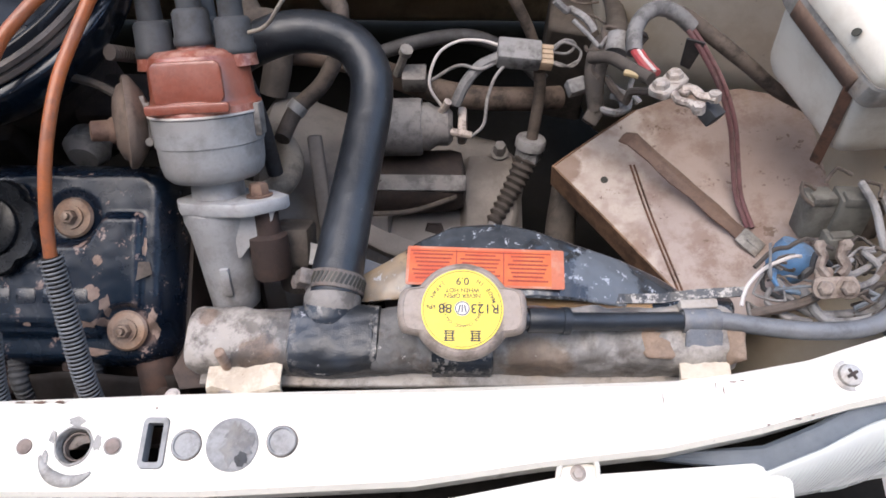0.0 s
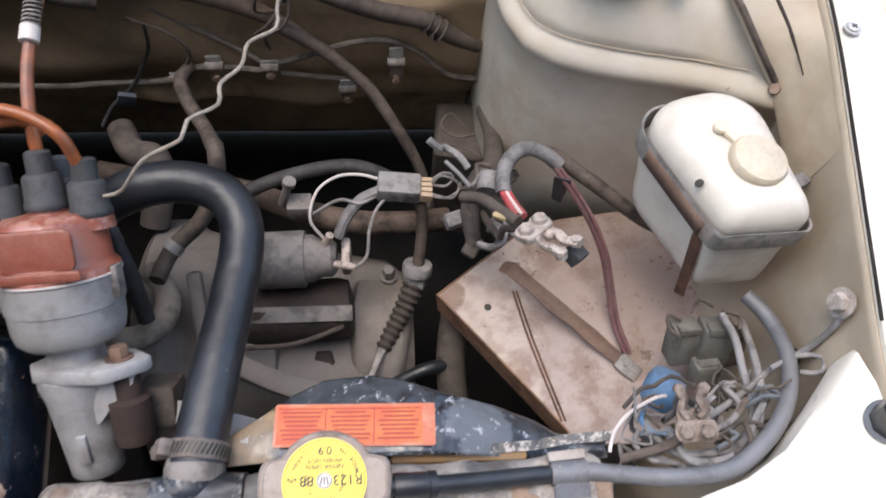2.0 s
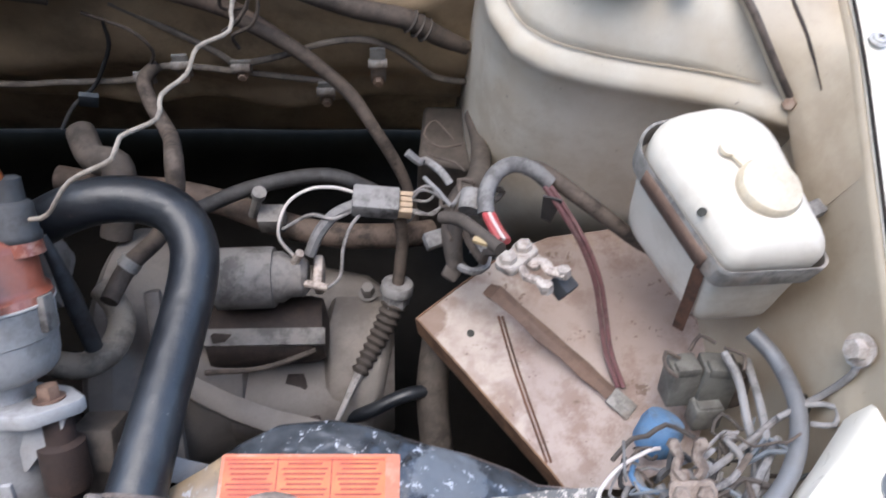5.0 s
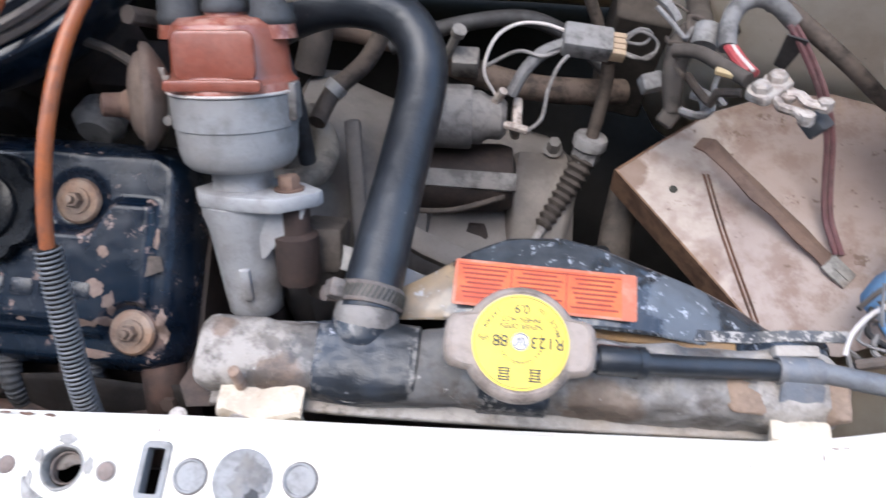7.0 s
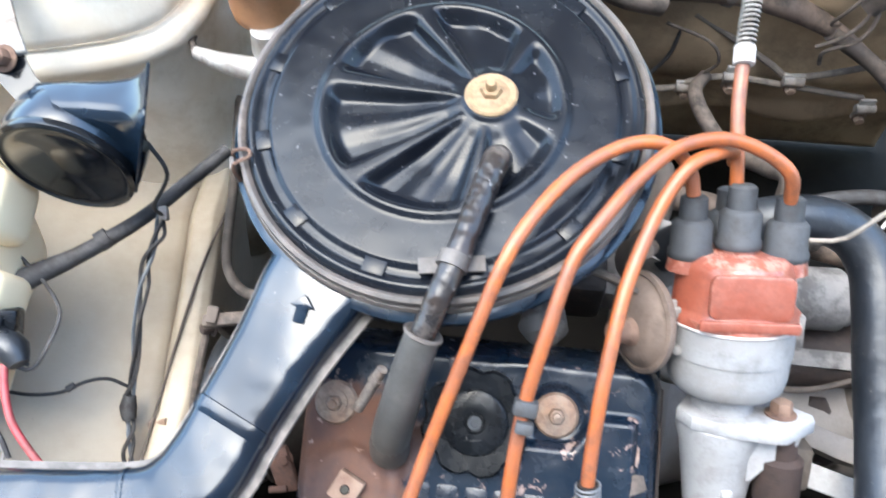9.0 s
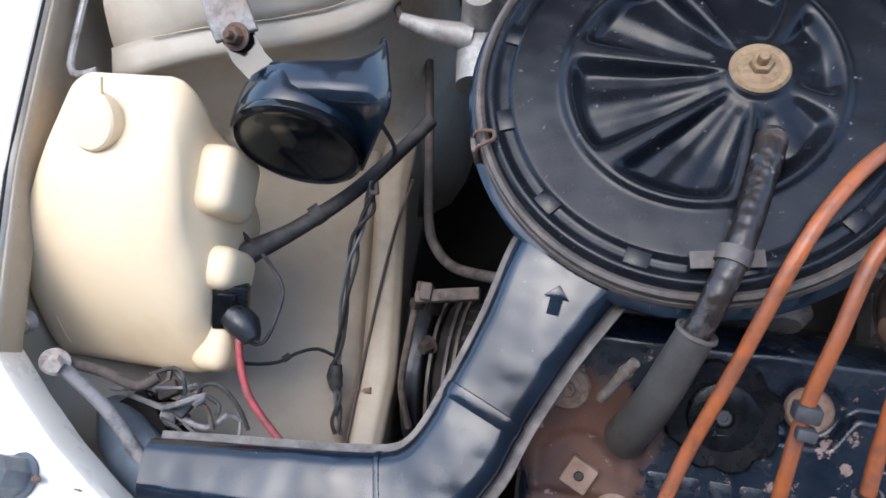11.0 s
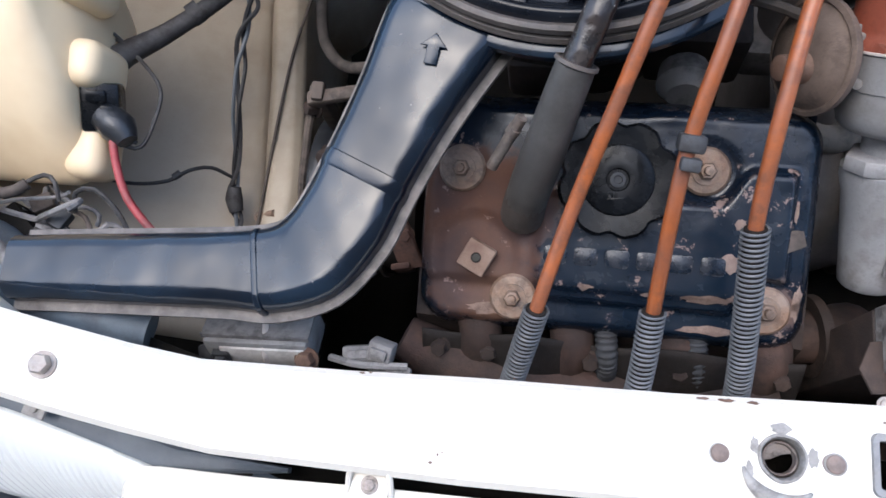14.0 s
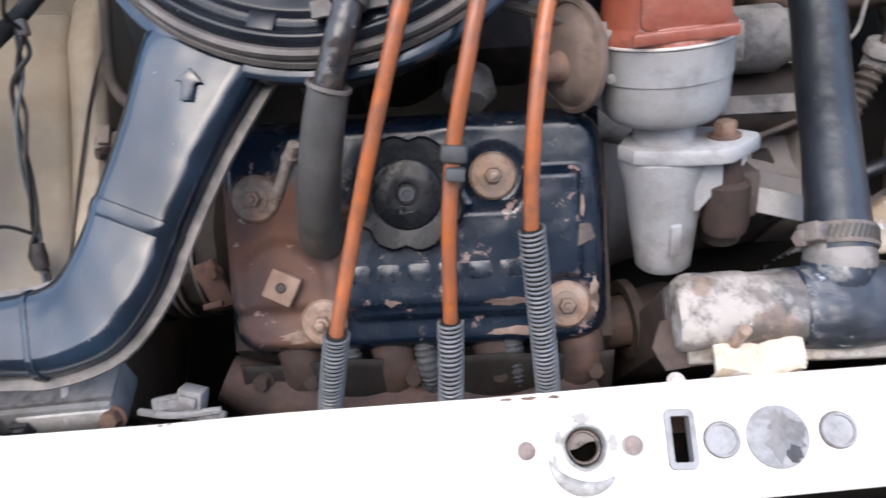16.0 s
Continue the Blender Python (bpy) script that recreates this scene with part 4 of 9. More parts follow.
for side, seam, name in ((-1, SEAM_L, "fender_left"), (1, SEAM_R, "fender_right")):
    rr = []
    for k in range(13):
        y = (0.069 if side < 0 else 0.122) + 0.055 * k
        x, z = seam(y)
        rr.append([(x + side * dx, y, z + dz) for dx, dz in ((0.0, -0.012), (0.0005, -0.001), (0.0025, 0.0012), (0.027, 0.0025), (0.030, 0.0005), (0.034, -0.0060), (0.041, -0.0070), (0.045, 0.0010), (0.050, 0.0062), (0.056, 0.0078),
                                                           (0.09, 0.004), (0.125, -0.02), (0.145, -0.07), (0.155, -0.2), (0.15, -0.5), (0.146, -0.5), (0.15, -0.2), (0.14, -0.07), (0.12, -0.024), (0.09, 0.0), (0.056, 0.003), (0.047, -0.004), (0.042, -0.0115), (0.032, -0.0105), (0.027, -0.002), (0.003, -0.002), (0.003, -0.012))])
    fender = solo(name, loft(rr), white_paint, "cream-white painted car wing with a flat bolted inner flange", "car wing", kind="structure", smooth=40)
    # Dark tube colours in the gap between flange and inner wing.
    part("sealer_line", tube([(seam(y)[0] + side * 0.0006, y, seam(y)[1] - 0.0005) for y in [(0.085 if side < 0 else 0.19) + 0.04 * k for k in range(12)]], 0.0011, 6, 0.01), iron_black, fender, "thin dark line drawn in the gap along the flange")
    if side < 0:
        x, z = SEAM_L(0.226)
        part("hole_plug", lathe([(0.003, 0), (0.003, 0.0004), (0, 0.0005)], pose(x - 0.0135, 0.222, z + 0.0018), 16), ink, fender, "small dark bolt hole")
        for yy in (0.095, 0.102):
            x, z = SEAM_L(yy)
            part("dent", lathe([(0.0048, 0), (0.0044, 0.0008), (0.002, 0.0011), (0, 0.0011)], pose(x - 0.016, yy, z + 0.0015), 16), white_paint, fender) if yy < 0.1 else None
    else:
        x, z = SEAM_R(0.372)
        cross_slot(0.0042, (0.354, 0.372, z + 0.002), (0, 0, 1), part("screw", screw_head(0.0042, (0.354, 0.372, z + 0.002), (0, 0, 1)), zinc, fender, "round cross-head screw"))

# inner walls and wheel aprons
def apron(side):
    def fn(u, v):
        y = 0.085 + 0.475 * u
        if side < 0:
            x, z = SEAM_L(y)
            px = [x + 0.0015, x - 0.003, min(x - 0.010, -0.715), min(x - 0.008, -0.714), -0.640, -0.552, -0.534, -0.530, -0.527, -0.524, -0.519, -0.505, -0.500, -0.503, -0.56]
            pz = [z - 0.004, z - 0.03, 0.745, 0.690, 0.642, 0.600, 0.590, 0.578, 0.578, 0.596, 0.602, 0.602, 0.596, 0.57, 0.31]
        else:
            x, z = SEAM_R(y)
            px = [x - 0.0015, x - 0.004, x - 0.008, 0.326, 0.320, 0.31, 0.295, 0.28, 0.265, 0.255, 0.25, 0.246, 0.243, 0.241, 0.24]
            pz = [z - 0.004, z - 0.03, 0.72, 0.66, 0.62, 0.59, 0.57, 0.555, 0.54, 0.52, 0.49, 0.45, 0.41, 0.36, 0.31]
        if side < 0:
            slant = 0.15 * max(0.0, min(y, 0.36) - 0.198)
            px = px[:4] + [q - slant for q in px[4:]]
        s = v * 14
        wav = 0.0015 * math.sin(y * 40 + v * 9) * math.sin(math.pi * v)
        return (lerp_at(s, range(15), px), y, lerp_at(s, range(15), pz) + wav)
    return sheet(fn, 40, 56)


solo("apron_left", apron(-1), bay_paint, "dusty beige painted inner wing and wheel arch panel", "inner wing", kind="structure", smooth=60, solid=0.002)
solo("apron_right", apron(1), bay_paint, "dusty beige painted inner wing panel", "inner wing", kind="structure", smooth=60, solid=0.002)


# suspension towers, mirrored about the car's middle line
CREASE = [(0.143, 0.57), (0.143, 0.53), (0.144, 0.49), (0.149, 0.455), (0.160, 0.428), (0.18, 0.412), (0.205, 0.403), (0.229, 0.397), (0.255, 0.392), (0.279, 0.387), (0.308, 0.379), (0.338, 0.366)]


def tower(mirror, dy):
    rows = []
    for z, inset in ((0.45, -0.002), (0.60, -0.002), (0.70, -0.002), (0.738, -0.003), (0.746, -0.006), (0.7505, -0.0082), (0.755, -0.0082), (0.760, -0.0055), (0.765, -0.0003), (0.7675, 0.0022), (0.769, 0.0026), (0.771, 0.0020), (0.777, 0.0034), (0.787, 0.008), (0.798, 0.014), (0.808, 0.021), (0.815, 0.030), (0.819, 0.040), (0.820, 0.055)):
        ring = []
        for k, (x, y) in enumerate(CREASE):
            away = Vector((0.26 - x, 0.52 - y)).normalized()
            flat = ease(x, 0.26, 0.335)
            px = x + away.x * inset * (1 - flat)
            py = y + max(0.0, away.y) * inset + 0.6 * inset * flat
            if k == 0:
                py = 0.57
            pz = z - (0.012 * flat if z > 0.77 else 0)
            ring.append((px if not mirror else -0.3595 - px, py + (dy if k else 0), pz))
        rows.append(ring)
    top = [*rows[-1], ((0.338 if not mirror else -0.6975), 0.57, 0.812)]
    v, fs = loft(rows, closed=False)
    k0 = len(v)
    return v + [top[-1]], fs + [tuple(list(range(k0 - len(CREASE), k0)) + [k0])]


def strut_mount(p, parent_name, group):
    e = thing(parent_name, p, "grey rubber strut mount with an eight-sided steel top nut", "strut mount", group)
    part("rubber", lathe([(0.0395, -0.002), (0.0395, 0.003), (0.0385, 0.005), (0.036, 0.009), (0.032, 0.0135), (0.027, 0.016), (0.021, 0.0165), (0.0, 0.0165)], pose(*p), 40), mount_rubber, e)
    part("steel_ring", lathe([(0.0410, -0.001), (0.0422, 0.002), (0.0412, 0.0035), (0.0395, 0.0025), (0.0395, -0.001)], pose(*p), 40, ring=True), zinc, e)
    nut = part("top_nut", lathe([(0.0275, 0.0145), (0.0288, 0.0165), (0.0288, 0.0235), (0.0270, 0.0262), (0.0205, 0.0272), (0.0172, 0.0258), (0.0160, 0.021), (0.0150, 0.005), (0.0, 0.0045)], pose(*p, 0, 0, 15), 8), pale_bolt, e, "worn eight-sided steel nut with a deep bore", smooth=20)
    # Near-black liner keeps the deep bore dark.
    part("bore", lathe([(0.0152, 0.0048), (0.0154, 0.018), (0.0146, 0.018), (0.0144, 0.0052), (0.0, 0.0050)], pose(*p), 24), iron_black, nut, "near-black bore lining")
    part("rod_end", join(lathe([(0.0050, 0.005), (0.0050, 0.018), (0.0062, 0.0182), (0.0062, 0.021), (0.004, 0.023), (0, 0.023)], pose(*p), 14), box(0.003, 0.011, 0.016, pose(p[0] + 0.001, p[1] - 0.006, p[2] + 0.011, 8, 0, 0), 0.001)), bolt_metal, nut, "worn damper rod end")
    return e


for mirror, dy, name in ((False, 0.0, "strut_tower_right"), (True, -0.012, "strut_tower_left")):
    tw = solo(name, tower(mirror, dy), tower_paint, "cream painted pressed steel suspension tower with dusty seams", "strut tower", kind="structure", smooth=50, solid=0.0015)
    cx = 0.2075 if not mirror else -0.567
    cy = 0.449 if not mirror else 0.444
    strut_mount((cx, cy, 0.8205), "strut_mount", "strut mounts")
    seam = [((x if not mirror else -0.3595 - x), y + 0.0015 + dy, 0.7692) for x, y in CREASE[3:-1]]
    part("seam", tube(seam, 0.0006, 6, 0.006), bay_paint, tw, "thin dusty seam line")
    for sx, sy in (((0.246, 0.413), (0.168, 0.474)) if not mirror else ((-0.610, 0.405), (-0.527, 0.482))):
        part("stud", hex_bolt(0.0055, 0.006, (sx, sy, 0.8195), (0, 0, 1), 1.5, 0.3, stud=0.008), rust, tw, "rusty stud and nut")
# seam rod pressed along the right wall, with its end bolt
ROD = [(0.2530, 0.5260, 0.8310), (0.2650, 0.4810, 0.8280), (0.2720, 0.4500, 0.8240), (0.2780, 0.4210, 0.8200), (0.2890, 0.3980, 0.8110), (0.3040, 0.3830, 0.7930), (0.3240, 0.3700, 0.7690)]
solo("stay_rod", tube(ROD, 0.0024, 8), loom_dusty, "dusty thin steel rod lying along the inner wing", "steel rod")
shelf = []
for x, y, z in (*ROD, (0.330, 0.340, 0.752), (0.3335, 0.300, 0.738)):
    sx, sz = SEAM_R(y)
    a, b = Vector((x, y, z - 0.003)), Vector((sx - 0.002, y, sz - 0.010))
    shelf.append([a, a.lerp(b, 0.35) + Vector((0, 0, -0.003)), a.lerp(b, 0.7) + Vector((0, 0, -0.003)), b, b + Vector((0, 0, -0.002)), a + Vector((0, 0, -0.004))])
solo("wing_shelf", loft(shelf), bay_paint, "dusty beige inner wing shelf beside the tower", "inner wing", kind="structure", smooth=60)
solo("wing_fold", tube([(0.3109, 0.4574, 0.8163), (0.3136, 0.4398, 0.8138), (0.3174, 0.4269, 0.8085), (0.3179, 0.4083, 0.8082), (0.3219, 0.3954, 0.8040), (0.3267, 0.3838, 0.7975), (0.3313, 0.3735, 0.7900), (0.3351, 0.3630, 0.7830)], [0.0003, 0.0007, 0.0012, 0.0013, 0.0013, 0.0011, 0.0007, 0.0004], 6), dark_rust, "dark folded seam along the inner wing", "seam", kind="structure")
solo("rod_clip", hex_bolt(0.0045, 0.006, (0.3265, 0.369, 0.763), (-0.5, -0.5, 0.6), 1.2), bolt_metal, "small dusty bolt at a rod end", "bolt")
solo("rubber_flap", prism([(-0.019, -0.0055), (0.016, -0.006), (0.019, 0.0), (0.016, 0.006), (-0.019, 0.005)], 0.006, pose(0.222, 0.531, 0.80), 0.002), tower_paint, "cream rounded pads at the top of the bay wall", "pad", smooth=50)

# firewall with pressed swellings
def wall_fn(u, v):
    x, z = -0.76 + 0.94 * u, 0.31 + 0.485 * v
    y = 0.535 + 0.015 * (1 - ease(z, 0.575, 0.612)) + 0.15 * (1 - ease(z, 0.500, 0.560))
    y -= 0.010 * ease(z, 0.60, 0.63) * (1 - ease(z, 0.70, 0.725))
    y -= 0.012 * ease(x, -0.02, 0.0) * (1 - ease(x, 0.10, 0.12)) * ease(z, 0.68, 0.70) * (1 - ease(z, 0.765, 0.78)) * 0.6
    y -= 0.016 * math.exp(-((x + 0.02) / 0.05) ** 2 - ((z - 0.56) / 0.025) ** 2) + 0.014 * math.exp(-((x + 0.16) / 0.04) ** 2 - ((z - 0.555) / 0.03) ** 2)
    y -= 0.006 * math.sin(x * 31) * math.sin(z * 40)
    return (x, y, z)


wall = solo("firewall", sheet(wall_fn, 120, 70), firewall_paint, "dusty beige firewall with pressed swellings, in shade", "firewall", kind="structure", smooth=60, solid=0.002)
part("grommet", lathe([(0.0165, -0.004), (0.0165, 0.0022), (0.0145, 0.004), (0, 0.0035)], align((0.119, 0.533, 0.764), (0, -1, 0.1)), 28), firewall_paint, wall, "round blanking plug")
solo("cowl", loft([[(x, 0.530, 0.786), (x, 0.528, 0.792), (x, 0.534, 0.797), (x, 0.56, 0.801), (x, 0.66, 0.825), (x, 0.80, 0.85), (x, 0.80, 0.84), (x, 0.56, 0.788)] for x in (-0.80, -0.5, -0.2, 0.15, 0.40)]),
     tower_paint, "cream painted cowl shelf behind the engine bay", "cowl", kind="structure")
# Bonnet stays out of view; its angle and added lining shape reflections and bounce.
bonnet = solo("bonnet", moved(box(1.20, 0.82, 0.02, None, 0.006), Matrix.Translation((-0.18, 0.74, 0.88)) @ Matrix.Rotation(radians(-93), 4, "X") @ Matrix.Translation((0, -0.41, 0))),
              white_paint, "unseen cream-white bonnet standing wide open behind the bay", "bonnet", kind="structure")
part("lining", moved(box(1.16, 0.78, 0.012, None, 0.004), Matrix.Translation((-0.18, 0.74, 0.88)) @ Matrix.Rotation(radians(-93), 4, "X") @ Matrix.Translation((0, -0.41, -0.0165))), bounce_pad, bonnet, "unseen beige lining added to bounce light onto the firewall")
solo("blackbox_bracket", loft([[(x, y, z) for x, y in ((0.098, 0.465), (0.150, 0.455), (0.150, 0.53), (0.105, 0.53))] for z in (0.42, 0.555, 0.565)]), dusty_rubber, "dusty dark bracket in the corner by the tower", "bracket", bevel=0.004)

# grille bar with its two clips, headlamps
GX = [-0.521, -0.515, -0.50, -0.45, -0.39, -0.30, -0.2, -0.1, 0.0, 0.07, 0.13, 0.176, 0.190, 0.200]
GY = [-0.003, 0.005, 0.007, 0.008, 0.011, 0.013, 0.013, 0.015, 0.022, 0.036, 0.041, 0.045, 0.045, 0.037]
GZ = [0.704, 0.710, 0.712, 0.712, 0.712, 0.70, 0.698, 0.70, 0.703, 0.704, 0.704, 0.7025, 0.700, 0.694]
grille = thing("grille", (-0.16, 0.0, 0.66), "cream-white grille top bar clipped in front of the cross panel", "grille")
part("top_bar", loft([[(x, y, z - 0.006), (x, y, z - 0.001), (x, y - 0.002, z), (x, y - 0.016, z - 0.002), (x, y - 0.020, z - 0.006), (x, y - 0.021, z - 0.012), (x, y - 0.045, z - 0.018), (x, y - 0.05, z - 0.03), (x, y - 0.048, z - 0.03), (x, y - 0.02, z - 0.018)]
                      for x, y, z in zip(GX, GY, GZ)]), white_paint, grille)
for cx, cy, cz in ((-0.389, 0.017, 0.717), (0.080, 0.043, 0.708)):
    clip = part("clip", join(tube([(cx - 0.011, cy - 0.012, cz - 0.008), (cx - 0.010, cy - 0.001, cz - 0.001), (cx - 0.007, cy + 0.002, cz), (cx + 0.007, cy + 0.002, cz), (cx + 0.010, cy - 0.001, cz - 0.001), (cx + 0.011, cy - 0.012, cz - 0.008)], 0.0016, 8, 0.002),
                             box(0.019, 0.012, 0.002, pose(cx, cy - 0.006, cz - 0.005), 0.0006)), white_paint, grille, "small cream bracket")
    part("bolt", hex_bolt(0.0032, 0.002, (cx, cy - 0.005, cz - 0.004), (0, 0, 1), 1.4), pale_bolt, clip)


def headlamp(xs, ys, zs, label, deep=0.033):
    """A swept glass lamp lying below the panel's lip, over a pale reflector bowl."""
    e = thing("headlamp", (sum(xs) / len(xs), min(ys), min(zs) - 0.12), label, "headlamp", "headlamps")
    inner = max(xs) if sum(xs) < 0 else min(xs)
    fit_in = lambda x: 0.5 + 0.5 * ease(abs(x - inner), 0.0, 0.075)
    n = 240
    us = [i / n * (len(xs) - 1) for i in range(n + 1)]
    line = [tuple(lerp_at(u, range(len(xs)), q) for q in (xs, ys, zs)) for u in us]

    def bowl(d, low, rib):
        # fine upright flutes moulded into the lower two thirds of the glass
        return loft([[(x, y + 0.006 - deep * a * fit_in(x) - d - rib * (k % 5 in (1, 2, 3)) * ease(a, 0.30, 0.45) * (1 - ease(a, 0.86, 0.95)), z - 0.10 * fit_in(x) * (1 - math.cos(a * 1.35)) - low + 0.0025 * ease(a, 0.0, 0.06)) for a in [i / 16 for i in range(17)]] for k, (x, y, z) in enumerate(line)], closed=False)
    part("lens", bowl(0.0, 0.0, 0.0005), lens_glass, e, "clear ribbed glass lens", smooth=60, solid=0.003).visible_shadow = False
    part("reflector", bowl(-0.008, 0.012, 0.0), lamp_reflector, e, "silvery reflector", smooth=60)
    tail = [(inner - 0.012 * k * math.copysign(1, sum(xs)), line[-1 if sum(xs) < 0 else 0][1] + 0.0012 * k, line[-1 if sum(xs) < 0 else 0][2] - 0.0022 * k) for k in range(1, 6)]
    run = [(*q, 1.0) for q in line[::10]]
    thin = [(*q, 1.0 - 0.16 * k) for k, q in enumerate(tail, 1)]
    run = run + thin if sum(xs) < 0 else thin[::-1] + run
    part("rim", loft([[(x, y + 0.0065 + a * w, z + b) for a, b in ((-0.002, -0.004), (-0.0012, 0.0012), (0.002, 0.0022), (0.007, 0.0012), (0.0105, 0.0020), (0.0125, 0.0004), (0.0125, -0.004))] for x, y, z, w in run]), gasket_grey, e, "blue-grey rubber gasket")
    return e


lamp = headlamp([-0.76, -0.70, -0.64, -0.58, -0.54, -0.498], [0.012, 0.020, 0.028, 0.020, 0.010, -0.001], [0.745, 0.738, 0.732, 0.722, 0.712, 0.702], "wide clear glass headlamp below the panel lip", 0.056)
part("retaining_clip", join(box(0.012, 0.010, 0.003, pose(-0.5635, 0.0280, 0.7285, 0, 10, -12), 0.001), lathe([(0.0024, 0), (0.0024, 0.0015), (0, 0.002)], pose(-0.5635, 0.0275, 0.7298), 12)), collar_metal, lamp, "dull steel lens clip")
headlamp([0.184, 0.212, 0.238, 0.27, 0.33, 0.40], [0.036, 0.047, 0.060, 0.071, 0.081, 0.088], [0.700, 0.707, 0.712, 0.716, 0.724, 0.735], "wide clear glass headlamp below the panel lip")
# Added strip that paints the shadow gap between panel, grille and lamps.
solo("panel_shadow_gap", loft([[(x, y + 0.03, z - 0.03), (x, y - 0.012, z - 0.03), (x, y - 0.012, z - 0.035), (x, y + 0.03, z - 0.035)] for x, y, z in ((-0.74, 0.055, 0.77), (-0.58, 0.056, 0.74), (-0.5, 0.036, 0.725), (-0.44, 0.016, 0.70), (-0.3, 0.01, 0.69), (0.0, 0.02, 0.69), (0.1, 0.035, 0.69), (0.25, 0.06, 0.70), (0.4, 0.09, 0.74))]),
     void_dark, "near-black strip that colours in the shade behind the grille", "seal", kind="structure")
bump = thing("bumper", (-0.16, -0.10, 0.44), "dark grey plastic front bumper", "bumper")
part("bar", tube([(-0.80, -0.02, 0.50), (-0.74, -0.10, 0.50), (-0.55, -0.13, 0.50), (-0.16, -0.14, 0.50), (0.22, -0.13, 0.50), (0.42, -0.10, 0.50), (0.50, -0.02, 0.50)], 0.055, 16, 0.03), dark_trim, bump)
for x, y in ((-0.5, -0.04), (0.2, -0.02)):
    part("bracket", box(0.05, 0.20, 0.05, pose(x, y, 0.50), 0.004), dark_trim, bump)


# ---- radiator, cap, hoses, shroud ----
rad = thing("radiator", (0.01, 0.113, 0.38), "old radiator with a dented dusty black and beige top tank", "radiator")


def tank_top(x):
    return 0.7105 + 0.006 * (x + 0.15) / 0.32


def tank_ring(x, grow=0.0, dent=0.0):
    """Domed cross-section of the pressed top tank."""
    t, yc, w, h = tank_top(x) + grow, 0.1125 + 0.003 * (x + 0.15) / 0.32, 0.0195 + grow, 0.019 + grow
    arc = []
    for i in range(19):
        a = math.pi * i / 18
        c, q = math.cos(a), math.sin(a)
        arc.append((x, yc + w * math.copysign(abs(c) ** 0.62, c), t - h + h * q ** 0.72 - dent * q))
    return [(x, yc + w, t - 0.030), *arc, (x, yc - w, t - 0.030)]


rnd = random.Random(3)
rows = []
for k in range(96):
    x = -0.146 + 0.320 * k / 95
    ends = min(1.0, 0.86 + 0.14 * math.sqrt(min(1.0, max(0.0, min(x + 0.146, 0.174 - x)) / 0.006)))
    ring = [Vector(p) for p in tank_ring(x)]
    c = Vector((x, 0.1135, tank_top(x) - 0.019))
    for p in ring:
        p.y, p.z = c.y + (p.y - c.y) * ends, c.z + (p.z - c.z) * ends
        p += (p - c).normalized() * (0.0026 * noise.noise(p * 48) + 0.0012 * noise.noise(p * 150))
        # pressed swage and the raised oval in front of the inlet
        p.z += 0.0014 * (ease(x, 0.026, 0.030) - ease(x, 0.036, 0.040)) + 0.0016 * (ease(x, 0.088, 0.091) - ease(x, 0.097, 0.100))
    rows.append(ring)
part("top_tank", loft(rows), rad_tank, rad, "dusty dented metal tank, half stripped of black paint", smooth=50)
part("tank_band", loft([tank_ring(x, d) for x, d in ((-0.086, -0.002), (-0.0845, 0.0010), (-0.078, 0.0016), (-0.066, 0.0026), (-0.052, 0.0024), (-0.040, 0.0014), (-0.033, 0.0010), (-0.0315, -0.002))]), rad_black, rad, "chipped black saddle round the hose inlet", smooth=50)
part("tank_band", loft([tank_ring(x, d) for x, d in ((-0.003, -0.002), (-0.001, 0.0012), (0.033, 0.0012), (0.035, -0.002))]), rad_black, rad, "chipped black saddle below the filler neck", smooth=50)
part("embossing", lathe([(0.0, 0.002), (0.008, 0.0018), (0.0115, 0.0008), (0.0135, -0.0006)], align((-0.066, 0.0962, 0.7025), (0.0, -0.62, 0.78)) @ Matrix.Diagonal((1.15, 0.55, 1.0, 1.0)), 28), rad_black, rad, "raised oval swelling in the tank's front edge")
part("embossing", tube([(-0.047, 0.1065, 0.7118), (-0.037, 0.1065, 0.7120), (-0.0365, 0.117, 0.7128), (-0.0370, 0.121, 0.7118)], 0.0016, 8, 0.003), rad_black, rad, "pressed rib on the tank")
part("filler_neck", lathe([(0.0185, 0.0), (0.0165, 0.006), (0.0160, 0.020)], pose(0.016, 0.1165, 0.7085), 32), rad_black, rad, "short black filler neck")
part("seam_flange", loft([[(x, y, z) for y, z in ((0.0865 + d, 0.6865), (0.100, 0.6865), (0.100, 0.6905), (0.0870 + d, 0.6915))] for x, d in ((-0.140, 0.0), (-0.05, 0.0), (0.06, 0.002), (0.172, 0.006))]), rad_dusty, rad, "pale folded tank seam", bevel=0.001)
part("rear_lip", tube([(-0.146, 0.1255, 0.6945), (-0.10, 0.1315, 0.695), (-0.075, 0.133, 0.6955)], 0.0016, 8), rad_black, rad, "thin black rear edge of the tank")
part("core", box(0.315, 0.032, 0.29, pose(0.01, 0.113, 0.537), 0.002), dark_rust, rad, "dark radiator core")
